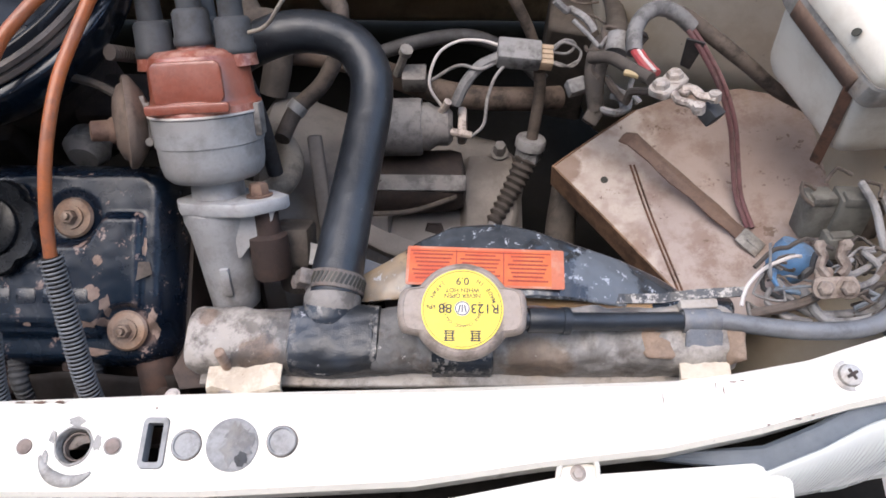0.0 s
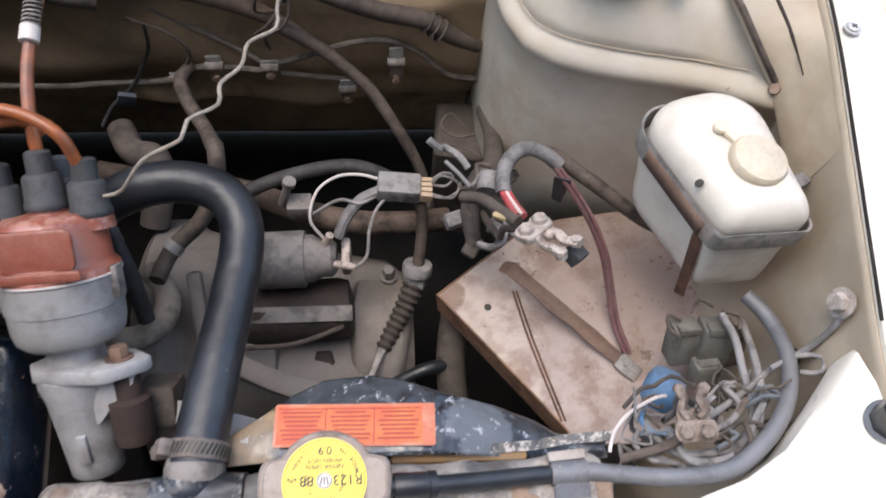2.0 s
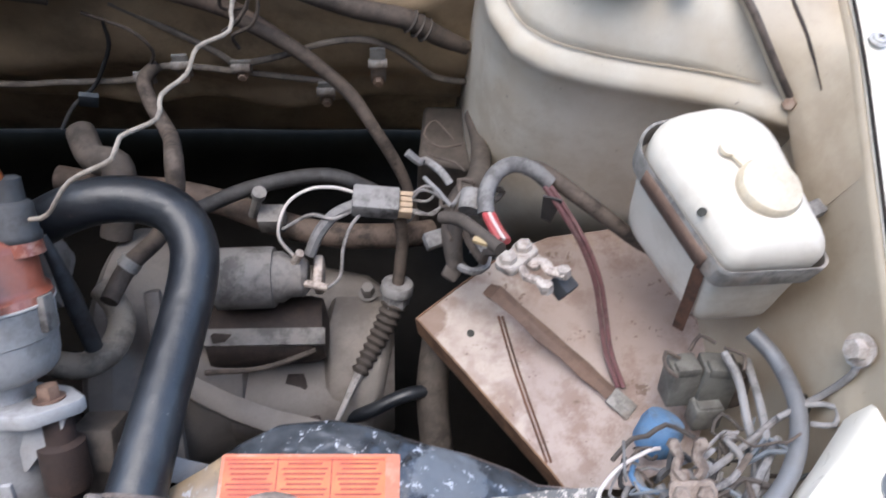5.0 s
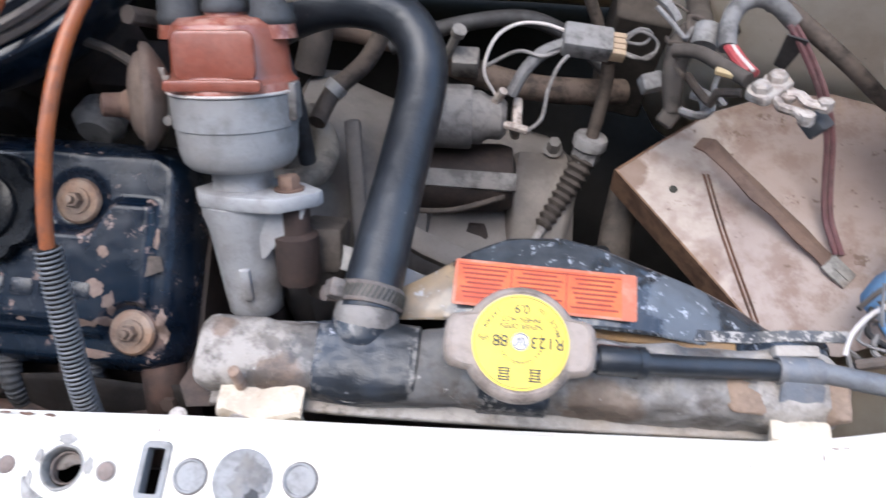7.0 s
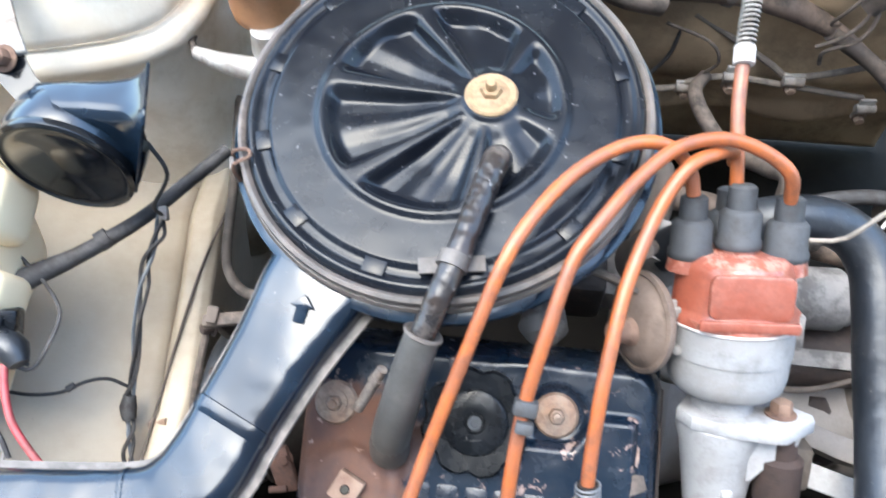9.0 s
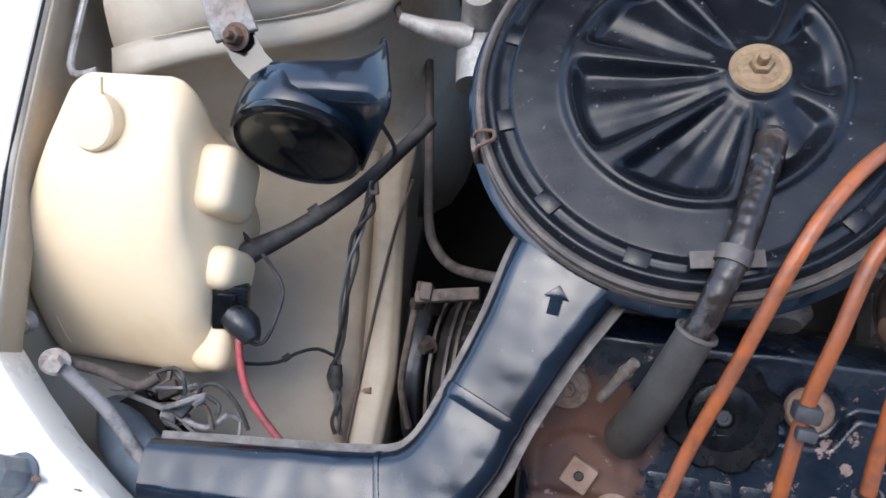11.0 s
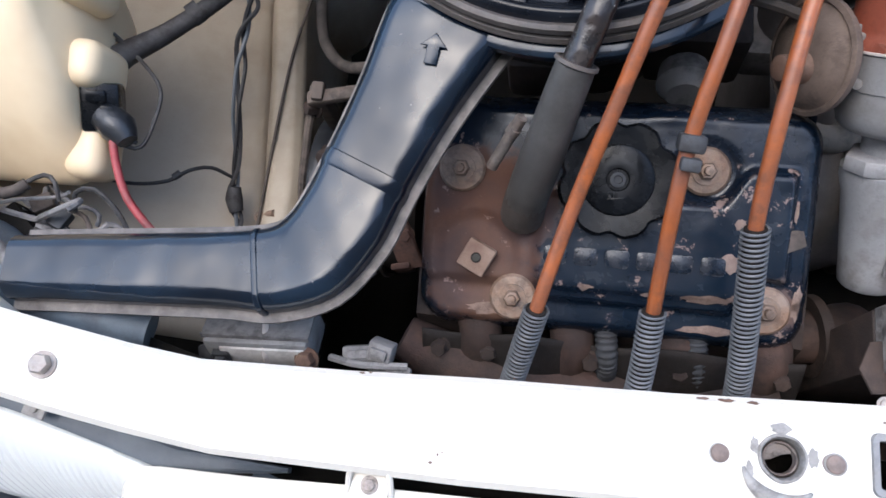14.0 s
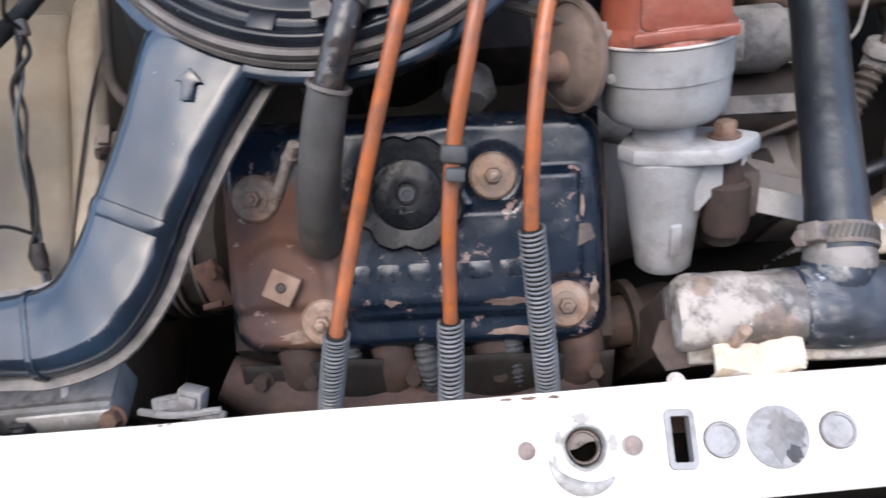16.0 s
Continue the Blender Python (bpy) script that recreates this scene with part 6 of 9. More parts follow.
for x, y, h in ((-0.0245, 0.0, 0.0), (0.0245, 0.0, 0.0), (0.0, 0.0, 0.006), (0.0, 0.024, 0.0)):
    tb = part("tower", lathe([(0.0125, 0.026), (0.0112, 0.036), (0.0098, 0.042 + h), (0.0, 0.043 + h)], DM @ pose(x, y, 0), 20), cap_plastic, dcap)
    part("boot", lathe([(0.0116, 0.033 + h), (0.0122, 0.034 + h), (0.0122, 0.037 + h), (0.0112, 0.0385 + h), (0.0108, 0.052 + h), (0.0092, 0.054 + h), (0.0075, 0.0545 + h), (0.0072, 0.066 + h), (0.0052, 0.0675 + h), (0.0, 0.0675 + h)], DM @ pose(x, y, 0), 24), boot_rubber, tb, "dusty black rubber boot")
part("body", lathe([(0.012, -0.044), (0.0195, -0.0435), (0.0275, -0.0415), (0.0308, -0.038), (0.0322, -0.032), (0.0325, -0.027), (0.0328, -0.0195), (0.0336, -0.019), (0.0338, -0.002), (0.0325, -0.0005), (0.0, -0.0005)], DM, 48), alloy, dist, "grey cast alloy body")
part("clip", join(box(0.005, 0.004, 0.024, DM @ pose(-0.0325, -0.012, -0.004, 0, 4, 0), 0.001), box(0.004, 0.003, 0.006, DM @ pose(-0.0335, -0.012, 0.009), 0.0008), lathe([(0.0025, 0), (0.0025, 0.003), (0, 0.0034)], DM @ pose(-0.031, -0.0155, -0.015, 90, 0, 0), 12)), dull_alloy, dist, "steel spring clip")
part("condenser_clip", box(0.0055, 0.012, 0.020, DM @ pose(0.0335, -0.004, -0.006), 0.0012), dull_alloy, dist)
neck = part("neck", lathe([(0.0, -0.132), (0.0140, -0.132), (0.0158, -0.130), (0.0166, -0.122), (0.0195, -0.098), (0.0220, -0.078), (0.0245, -0.069), (0.0245, -0.063), (0.0215, -0.0605), (0.0170, -0.057), (0.0165, -0.044)], DM, 40), alloy, dist, "grey alloy drive housing")
part("neck_boss", box(0.006, 0.004, 0.020, DM @ pose(0.002, -0.0185, -0.108, 8, 0, 0), 0.001), alloy, neck)
part("clamp_plate", prism([(-0.026, -0.006), (-0.020, -0.018), (0.000, -0.026), (0.022, -0.030), (0.028, -0.029), (0.046, -0.014), (0.047, -0.008), (0.034, 0.006), (0.012, 0.016), (-0.016, 0.014)], 0.0085, DM @ pose(0, 0, -0.0625), 0.0014), alloy, dist, "worn alloy clamp flange")
part("clamp_bolt", hex_bolt(0.0062, 0.007, tuple(DM @ Vector((0.029, -0.010, -0.054))), DA, 1.35), rust, dist, "rusty clamp bolt")
part("clamp_lug", loft([[tuple(DM @ Vector((x, y, z))) for x, y in ((0.012, -0.018), (0.012 + w, -0.018), (0.012 + w, -0.002), (0.012, -0.002))] for w, z in ((0.002, -0.092), (0.014, -0.078), (0.025, -0.068), (0.028, -0.059))]), alloy, dist)
part("bolt_pillar", lathe([(0.0115, -0.108), (0.0125, -0.104), (0.0125, -0.080), (0.0085, -0.078), (0.0085, -0.062)], DM @ pose(0.031, -0.011, 0), 20), manifold_brown, dist, "dark oily pillar below the clamp bolt")
VA, VD = Vector((-0.193, 0.240, 0.7375)), Vector((-0.90, -0.28, 0.33)).normalized()
VM = align(VA, VD)
vac = part("vacuum_unit", lathe([(0.0, -0.013), (0.012, -0.013), (0.019, -0.010), (0.0275, -0.004), (0.0290, -0.002), (0.0290, 0.0008), (0.0268, 0.0018), (0.0258, 0.0008), (0.0240, 0.0022), (0.0225, 0.0045), (0.0160, 0.0075), (0.0095, 0.0085), (0.0, 0.009)], VM, 40), vac_brown, dist, "round dusty brown vacuum advance can")
part("vacuum_stub", lathe([(0.0085, 0.006), (0.0080, 0.010), (0.0066, 0.0115), (0.0062, 0.021), (0.0048, 0.022), (0, 0.022)], VM @ pose(0.004, -0.004, 0), 18), rust, vac, "rusty stub pipe")
part("vacuum_arm", box(0.016, 0.012, 0.022, VM @ pose(0, 0, -0.020), 0.002), dull_alloy, dist)
part("vacuum_pipe", tube([tuple(VM @ Vector((0.006, 0.016, 0.002))), (-0.215, 0.262, 0.748), (-0.245, 0.272, 0.745)], 0.0028, 8), dusty_rubber, dist, "thin dusty vacuum pipe")
solo("bracket_arm", loft([[(x, y - 0.006, z - 0.002), (x, y - 0.007, z), (x, y + 0.007, z + 0.006), (x, y + 0.007, z + 0.004)] for x, y, z in ((-0.126, 0.168, 0.668), (-0.117, 0.180, 0.672), (-0.106, 0.184, 0.673), (-0.082, 0.179, 0.671), (-0.055, 0.172, 0.669), (-0.03, 0.168, 0.655))]), alloy, "pale alloy bracket strip below the distributor", "bracket", bevel=0.0008)
solo("sensor_block", join(box(0.026, 0.028, 0.03, pose(-0.098, 0.190, 0.668, 40, 0, 0), 0.004), lathe([(0.013, 0), (0.014, 0.02), (0.011, 0.03)], align((-0.098, 0.172, 0.640), (0, 0.5, 0.85)), 20)), dusty_rubber, "dirty dark brown housing beside the distributor", "housing")

# ---- ignition leads ----
def lead(name_label, pts, sleeve, k, clip=None, sleeve_skin=sleeve_plastic, girth=1.0):
    e = thing("ignition_lead", pts[0], name_label, "ignition lead", "ignition leads")
    part("cable", tube(pts[k:], 0.0037, 14, 0.004), orange_lead, e, "orange silicone cable")
    ribs = part("sleeve", coil(sleeve, 0.0061 * girth, 0.0026, 0.00072), sleeve_skin, e, "grey coiled wire sleeve")
    # Core is coloured near-black to deepen the shade between the coils.
    part("sleeve_core", tube(sleeve, 0.0053 * girth, 14), iron_black, ribs, "inner tube coloured near-black to deepen the gaps between the coils")
    if clip:
        c, d = clip
        m = align(c, d)
        part("cable_clip", join(box(0.012, 0.011, 0.008, m, 0.0015), box(0.009, 0.009, 0.006, m @ pose(0.001, -0.003, -0.009), 0.0012)), boot_rubber, e, "grey plastic cable clip")
    return e


lead("orange ignition lead in a grey coiled sleeve, looping", [(-0.332, 0.055, 0.64), (-0.326, 0.076, 0.680), (-0.317, 0.105, 0.713), (-0.303, 0.150, 0.742), (-0.287, 0.190, 0.778), (-0.270, 0.233, 0.8085), (-0.256, 0.260, 0.815), (-0.238, 0.2845, 0.8155), (-0.217, 0.3012, 0.8155), (-0.2005, 0.3070, 0.814), (-0.1875, 0.3065, 0.8085), (-0.1785, 0.3005, 0.800), (-0.1745, 0.2935, 0.789)],
     [(-0.335, 0.055, 0.635), (-0.326, 0.078, 0.680), (-0.3165, 0.106, 0.714)], 1)
lead("orange ignition lead in a grey coiled sleeve, with small clip", [(-0.263, 0.055, 0.65), (-0.262, 0.078, 0.686), (-0.260, 0.108, 0.711), (-0.258, 0.145, 0.745), (-0.254, 0.177, 0.767), (-0.246, 0.208, 0.789), (-0.237, 0.239, 0.805), (-0.225, 0.259, 0.811), (-0.208, 0.283, 0.814), (-0.188, 0.303, 0.816), (-0.165, 0.311, 0.815), (-0.145, 0.308, 0.811), (-0.130, 0.300, 0.804), (-0.1255, 0.2935, 0.789)],
     [(-0.265, 0.052, 0.645), (-0.262, 0.078, 0.686), (-0.260, 0.110, 0.713)], 1, ((-0.2535, 0.176, 0.767), (0.1, 0.8, 0.5)))
lead("orange ignition lead in a grey coiled sleeve, hanging freely", [(-0.208, 0.055, 0.63), (-0.211, 0.082, 0.675), (-0.215, 0.115, 0.708), (-0.219, 0.147, 0.738), (-0.2175, 0.180, 0.763), (-0.214, 0.208, 0.779), (-0.209, 0.235, 0.790), (-0.2005, 0.261, 0.7985), (-0.191, 0.282, 0.807), (-0.180, 0.2965, 0.8125), (-0.166, 0.3075, 0.8075), (-0.156, 0.315, 0.800), (-0.152, 0.318, 0.786)],
     [(-0.207, 0.052, 0.625), (-0.211, 0.082, 0.675), (-0.215, 0.115, 0.709), (-0.219, 0.148, 0.739)], 2)
coil_lead = lead("orange coil lead rising from the distributor into a grey coiled sleeve", [(-0.151, 0.303, 0.785), (-0.153, 0.318, 0.797), (-0.1545, 0.335, 0.806), (-0.154, 0.355, 0.815), (-0.151, 0.385, 0.826)],
     [(-0.1535, 0.366, 0.8205), (-0.150, 0.40, 0.834), (-0.143, 0.45, 0.845), (-0.135, 0.50, 0.835), (-0.132, 0.53, 0.80)], 0, None, pale_sleeve, 0.75)
part("collar", lathe([(0.0048, -0.005), (0.0056, -0.0045), (0.0056, 0.0045), (0.0048, 0.005)], align((-0.1535, 0.363, 0.8195), (0.03, 0.93, 0.35)), 20), sticker_edge, coil_lead, "white plastic collar")
low = thing("exhaust_downpipe", (-0.13, 0.14, 0.42), "dark rusty brown pipe low between engine and radiator", "pipe")
part("pipe", tube([(-0.17, 0.125, 0.600), (-0.145, 0.130, 0.598), (-0.120, 0.140, 0.575), (-0.108, 0.142, 0.52), (-0.106, 0.14, 0.42)], [0.016, 0.017, 0.018, 0.018, 0.018], 18), manifold_brown, low)
part("flange", lathe([(0.018, -0.003), (0.026, -0.003), (0.026, 0.003), (0.018, 0.003)], align((-0.150, 0.129, 0.599), (1, 0.15, -0.1)), 24, ring=True), dark_rust, low, "rusty pipe flange")

# ---- air cleaner, snorkel and breather ----
AC = Vector((-0.3134, 0.3347, 0.0))
TILT = pose(AC.x, AC.y, 0.785, 4.65, 0, 0) @ Matrix.Translation((-AC.x, -AC.y, -0.785))  # leans forward
NUT = Vector((-0.286, 0.338, 0.8058))
air = thing("air_cleaner", (AC.x, AC.y, 0.72), "round black steel air cleaner with a fluted lid, scratched", "air cleaner")


def lid_fn(a, b):
    r, th = 0.1150 * (1 - a), 2 * math.pi * b
    x, y = AC.x + r * math.cos(th), AC.y + r * math.sin(th)
    z = 0.8015
    z -= 0.0055 * ease(r, 0.1100, 0.1145)
    z -= 0.0025 * ease(r, 0.0975, 0.1000) * (1 - ease(r, 0.1050, 0.1080))
    inner = 1 - ease(r, 0.0690, 0.0730)
    d = Vector((x - NUT.x, y - NUT.y))
    dn = d.length
    e = d / max(dn, 1e-6)
    off = Vector((NUT.x - AC.x, NUT.y - AC.y))
    far = off + e * (-off.dot(e) + math.sqrt(off.dot(e) ** 2 - off.length_squared + 0.069 ** 2))
    turn = math.atan2(far.y, far.x) - radians(168)
    ridge = (0.5 + 0.5 * math.cos(12 * turn)) * (0.66 + 0.34 * math.cos(6 * turn))
    z += 0.0022 * inner
    # wedge pockets between narrow ridges, deepest towards the rim, with steep end walls
    z -= (0.0022 + 0.0062 * ease(dn, 0.014, 0.055)) * ease(dn, 0.0155, 0.026) * (1 - ease(r, 0.0590, 0.0680)) * (1 - ease(ridge, 0.06, 0.92))
    z += 0.002 * (1 - ease(dn, 0.0125, 0.0165))
    return (x, y, z)


lid = part("lid", moved(sheet(lid_fn, 80, 224), TILT), black_gloss, air, "black painted lid pressed with radial flutes", smooth=60)
part("lid_edge", lathe([(0.1120, 0.7935), (0.1165, 0.7935), (0.1180, 0.7955), (0.1175, 0.7985), (0.1153, 0.7995), (0.1133, 0.7980)], TILT @ pose(AC.x, AC.y, 0), 96, ring=True), rim_dusty, lid, "dusty worn rolled lid edge")
part("seal", lathe([(0.108, 0.7885), (0.1190, 0.7885), (0.1198, 0.7905), (0.1186, 0.7930), (0.108, 0.7930)], TILT @ pose(AC.x, AC.y, 0), 96, ring=True), rim_dusty, air, "dusty brown rubber seal ring")
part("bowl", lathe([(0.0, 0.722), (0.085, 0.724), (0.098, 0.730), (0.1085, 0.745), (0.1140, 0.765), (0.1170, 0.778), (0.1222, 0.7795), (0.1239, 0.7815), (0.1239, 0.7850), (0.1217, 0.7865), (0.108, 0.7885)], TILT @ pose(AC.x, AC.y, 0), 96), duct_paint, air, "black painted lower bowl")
for k in range(12):
    a = radians(17 + 30 * k)
    m = TILT @ pose(AC.x, AC.y, 0.7998) @ Matrix.Rotation(a, 4, "Z") @ Matrix.Translation((0.1015, 0, 0))
    part("tab", join(box(0.0105, 0.0125, 0.0014, m, 0.0006), box(0.0015, 0.012, 0.0024, m @ pose(-0.0045, 0, 0), 0.0005)), black_gloss, lid)
part("wing_nut", join(hex_bolt(0.0062, 0.006, tuple(NUT), (0, 0, 1), 0, stud=0.004), lathe([(0.0140, -0.002), (0.0150, 0.0006), (0.0136, 0.0020), (0.0105, 0.0014), (0.0085, 0.0030), (0.0, 0.0034)], pose(*NUT), 30)), gilt_rust, air, "rusty yellowed centre nut on a cupped washer")
for p, ang in (((-0.4225, 0.290), 196), ((-0.2415, 0.4225), 56)):
    m = pose(p[0], p[1], 0.793, 0, 0, ang)
    c = part("clip", tube([tuple(m @ Vector(q)) for q in ((0.003, -0.004, -0.012), (0.004, -0.0045, -0.003), (0.002, -0.0045, 0.006), (-0.006, -0.003, 0.0075), (-0.0075, 0.0, 0.0072), (-0.006, 0.003, 0.0075), (0.002, 0.0045, 0.006), (0.004, 0.0045, -0.003), (0.003, 0.004, -0.012))], 0.0011, 7, 0.003), rust, air, "rusty wire spring clip")
    part("clip_plate", box(0.003, 0.009, 0.016, m @ pose(0.0045, 0, -0.006), 0.0008), lip_metal, c)

DP = [(-0.352, 0.272, 0.777), (-0.366, 0.243, 0.779), (-0.374, 0.226, 0.778), (-0.388, 0.194, 0.771), (-0.404, 0.158, 0.762), (-0.414, 0.134, 0.757), (-0.428, 0.116, 0.753), (-0.447, 0.108, 0.7505), (-0.470, 0.106, 0.750), (-0.51, 0.103, 0.750), (-0.55, 0.100, 0.7505), (-0.587, 0.097, 0.751)]
DW = [0.072, 0.064, 0.060, 0.050, 0.046, 0.047, 0.047, 0.043, 0.039, 0.037, 0.0355, 0.034]
DH = [0.030, 0.030, 0.030, 0.029, 0.028, 0.027, 0.027, 0.026, 0.026, 0.026, 0.026, 0.026]


def duct_ring(i, grow=0.0, flat=0.0):
    p = Vector(DP[i])
    d = (Vector(DP[min(i + 1, len(DP) - 1)]) - Vector(DP[max(i - 1, 0)]))
    d.z = 0
    side = d.normalized().cross(Vector((0, 0, 1)))
    w, h = DW[i] + grow, DH[i]
    if flat:
        return [p + side * (x * (w / 2 + 0.0048)) + Vector((0, 0, -h * 0.62 + z)) for x, z in ((-1, 0), (-1, 0.0022), (1, 0.0022), (1, 0))]
    return [p + side * x + Vector((0, 0, y - h / 2)) for x, y in round_rect(w, h + grow, 0.0095, 5)]


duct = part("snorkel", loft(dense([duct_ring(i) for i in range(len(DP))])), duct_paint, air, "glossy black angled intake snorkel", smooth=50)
part("snorkel_lip", loft(dense([duct_ring(i, 0, 1) for i in range(1, len(DP))])), lip_metal, duct, "dusty welded seam lip")
for i, along in ((4, 0.0), (7, 0.006)):
    rows = []
    for off, g in ((along - 0.0016, 0.0), (along - 0.0010, 0.0012), (along + 0.0010, 0.0014), (along + (0.0045 if i == 4 else 0.0014), 0.0012), (along + (0.0070 if i == 4 else 0.0019), 0.0)):
        dirn = (Vector(DP[i + 1]) - Vector(DP[i - 1])).normalized()
        rows.append([q + dirn * off for q in duct_ring(i, g)])
    part("snorkel_seam", loft(rows), duct_paint, duct)
am = align((-0.3735, 0.2125, 0.7772), (0.0, -0.28, 1)) @ Matrix.Rotation(radians(-8), 4, "Z")
part("arrow_mark", prism([(-0.0032, -0.0075), (0.0032, -0.0075), (0.0032, 0.001), (0.0066, 0.001), (0.0, 0.0078), (-0.0066, 0.001), (-0.0032, 0.001)], 0.0009, am, 0.0004), duct_paint, duct, "embossed arrow")

breather = thing("breather_pipe", (-0.333, 0.150, 0.70), "black breather pipe and thick grey rubber hose to the engine", "pipe")
part("pipe", tube([(-0.2785, 0.302, 0.796), (-0.2795, 0.296, 0.8035), (-0.284, 0.275, 0.806), (-0.2895, 0.250, 0.806), (-0.296, 0.228, 0.803), (-0.304, 0.207, 0.793), (-0.308, 0.198, 0.785)], [0.0078, 0.0078, 0.0072, 0.0068, 0.0068, 0.0068, 0.0068], 18), pipe_worn, breather, "glossy black oily worn metal pipe")
part("pipe_band", join(tube([(-0.2935, 0.238, 0.8047), (-0.2955, 0.231, 0.8036)], 0.0082, 18), box(0.034, 0.009, 0.0016, pose(-0.296, 0.236, 0.797, 0, 0, 8), 0.0005)), rim_dusty, breather)
part("rubber_hose", tube([(-0.3065, 0.2015, 0.7875), (-0.3125, 0.189, 0.771), (-0.3185, 0.177, 0.749), (-0.3245, 0.1685, 0.725), (-0.3285, 0.1645, 0.703)], [0.0092, 0.0098, 0.0106, 0.0112, 0.0114], 22), grey_rubber, breather, "dusty grey rubber hose")
part("lower_pipe", tube([(-0.3262, 0.1668, 0.716), (-0.3285, 0.1645, 0.703), (-0.3295, 0.1635, 0.692)], [0.0113, 0.0118, 0.0124], 18), dusty_rubber, breather, "dark oily hose end in the cover")
part("hose_lip", lathe([(0.0090, -0.0012), (0.0102, -0.0010), (0.0104, 0.0006), (0.0090, 0.0010)], align((-0.3065, 0.2015, 0.7875), (-0.3, -0.68, -0.6)), 24, ring=True), rim_dusty, breather, "worn pale hose lip")
solo("stub_pipe", join(tube([(-0.346, 0.177, 0.724), (-0.331, 0.193, 0.750)], 0.0031, 12), lathe([(0.0038, 0), (0.0038, 0.004)], align((-0.336, 0.188, 0.742), (0.5, 0.42, 0.74)), 12)), clamp_steel, "short dull steel stub pipe", "pipe")

# ---- washer bottle and its wiring ----
bottle = thing("washer_bottle", (-0.65, 0.22, 0.688), "yellowed cream plastic washer bottle with a round cap", "washer bottle")
rows = []
for z, x0, x1, y0, y1, r, wide in ((0.687, -0.700, -0.597, 0.172, 0.268, 0.010, 0.010), (0.6885, -0.706, -0.593, 0.166, 0.273, 0.012, 0.011), (0.692, -0.710, -0.591, 0.162, 0.277, 0.013, 0.012), (0.700, -0.713, -0.590, 0.160, 0.281, 0.014, 0.014), (0.720, -0.714, -0.589, 0.171, 0.289, 0.015, 0.018), (0.745, -0.713, -0.589, 0.188, 0.298, 0.015, 0.021),
                                  (0.768, -0.707, -0.596, 0.210, 0.306, 0.015, 0.022), (0.782, -0.699, -0.598, 0.232, 0.312, 0.014, 0.022), (0.793, -0.691, -0.601, 0.253, 0.316, 0.014, 0.020), (0.800, -0.683, -0.606, 0.271, 0.317, 0.012, 0.015), (0.804, -0.671, -0.615, 0.286, 0.312, 0.009, 0.010)):
    rows.append([(x, y, z) for x, y in round_poly([(x0, y0), (x1, y0), (x1, y1), (x0, y1)], [r, wide, min(r, 0.012), min(r, 0.012)], 7)])
tank_b = part("tank", loft(dense(rows, 3)), tank_yellow, bottle, "yellowed translucent plastic tank", smooth=60)
part("mould_line", tube([(-0.692, 0.1625, 0.694), (-0.691, 0.1655, 0.712), (-0.690, 0.176, 0.732)], 0.0005, 5), tank_yellow, tank_b)
for lx, ly, lz, w, d, h in ((-0.592, 0.271, 0.752, 0.032, 0.044, 0.044), (-0.588, 0.223, 0.726, 0.028, 0.028, 0.040), (-0.590, 0.182, 0.703, 0.026, 0.040, 0.030)):
    part("lug", box(w, d, h, pose(lx, ly, lz, 12, 0, 0), 0.0095, 4), tank_yellow, bottle, smooth=80)
BM = align((-0.652, 0.279, 0.806), (-0.12, -0.52, 0.85))
part("cap", lathe([(0.0165, -0.006), (0.0178, -0.004), (0.0178, 0.003), (0.0165, 0.0045), (0.0, 0.005)], BM, 32), tank_yellow, bottle, "cream press-on cap")
part("cap_tab", box(0.007, 0.012, 0.003, BM @ pose(0.004, 0.020, 0.001), 0.001), tank_yellow, bottle)
part("cap_tab", box(0.010, 0.006, 0.003, BM @ pose(-0.009, -0.017, 0.0), 0.001), tank_yellow, bottle)
pump = thing("washer_pump", (-0.585, 0.20, 0.70), "black plastic washer pump plug with wires", "pump plug")
PM = align((-0.582, 0.2035, 0.716), (0.4, -0.45, 0.8)) @ Matrix.Scale(1.35, 4)
part("plug_body", join(box(0.016, 0.021, 0.016, PM, 0.0015), box(0.008, 0.005, 0.004, PM @ pose(-0.001, 0.005, 0.009), 0.0006), box(0.005, 0.010, 0.003, PM @ pose(0.003, -0.004, 0.009), 0.0005)), black_plastic, pump)
part("boot", tube([(-0.578, 0.197, 0.717), (-0.568, 0.190, 0.716), (-0.562, 0.183, 0.714)], [0.010, 0.0105, 0.006], 14), black_rubber, pump)
for pts, r, mt in ((((-0.602, 0.246, 0.712), (-0.590, 0.252, 0.712), (-0.573, 0.241, 0.708), (-0.556, 0.222, 0.705), (-0.555, 0.199, 0.705), (-0.559, 0.184, 0.705), (-0.567, 0.183, 0.707), (-0.580, 0.187, 0.714), (-0.592, 0.197, 0.718), (-0.594, 0.206, 0.722)), 0.0013, loom_black),
                   (((-0.585, 0.208, 0.722), (-0.578, 0.197, 0.722), (-0.570, 0.187, 0.715), (-0.560, 0.185, 0.708)), 0.0012, loom_black),
                   (((-0.592, 0.243, 0.716), (-0.600, 0.252, 0.716), (-0.594, 0.256, 0.716), (-0.580, 0.247, 0.714)), 0.0011, loom_black)):
    part("wire", tube(pts, r, 7, 0.003), mt, pump)
solo("washer_tube", tube([(-0.571, 0.188, 0.718), (-0.567, 0.170, 0.713), (-0.558, 0.150, 0.706), (-0.540, 0.132, 0.698), (-0.525, 0.120, 0.69)], 0.0024, 10), red_wire, "red plastic washer tube", "tube")
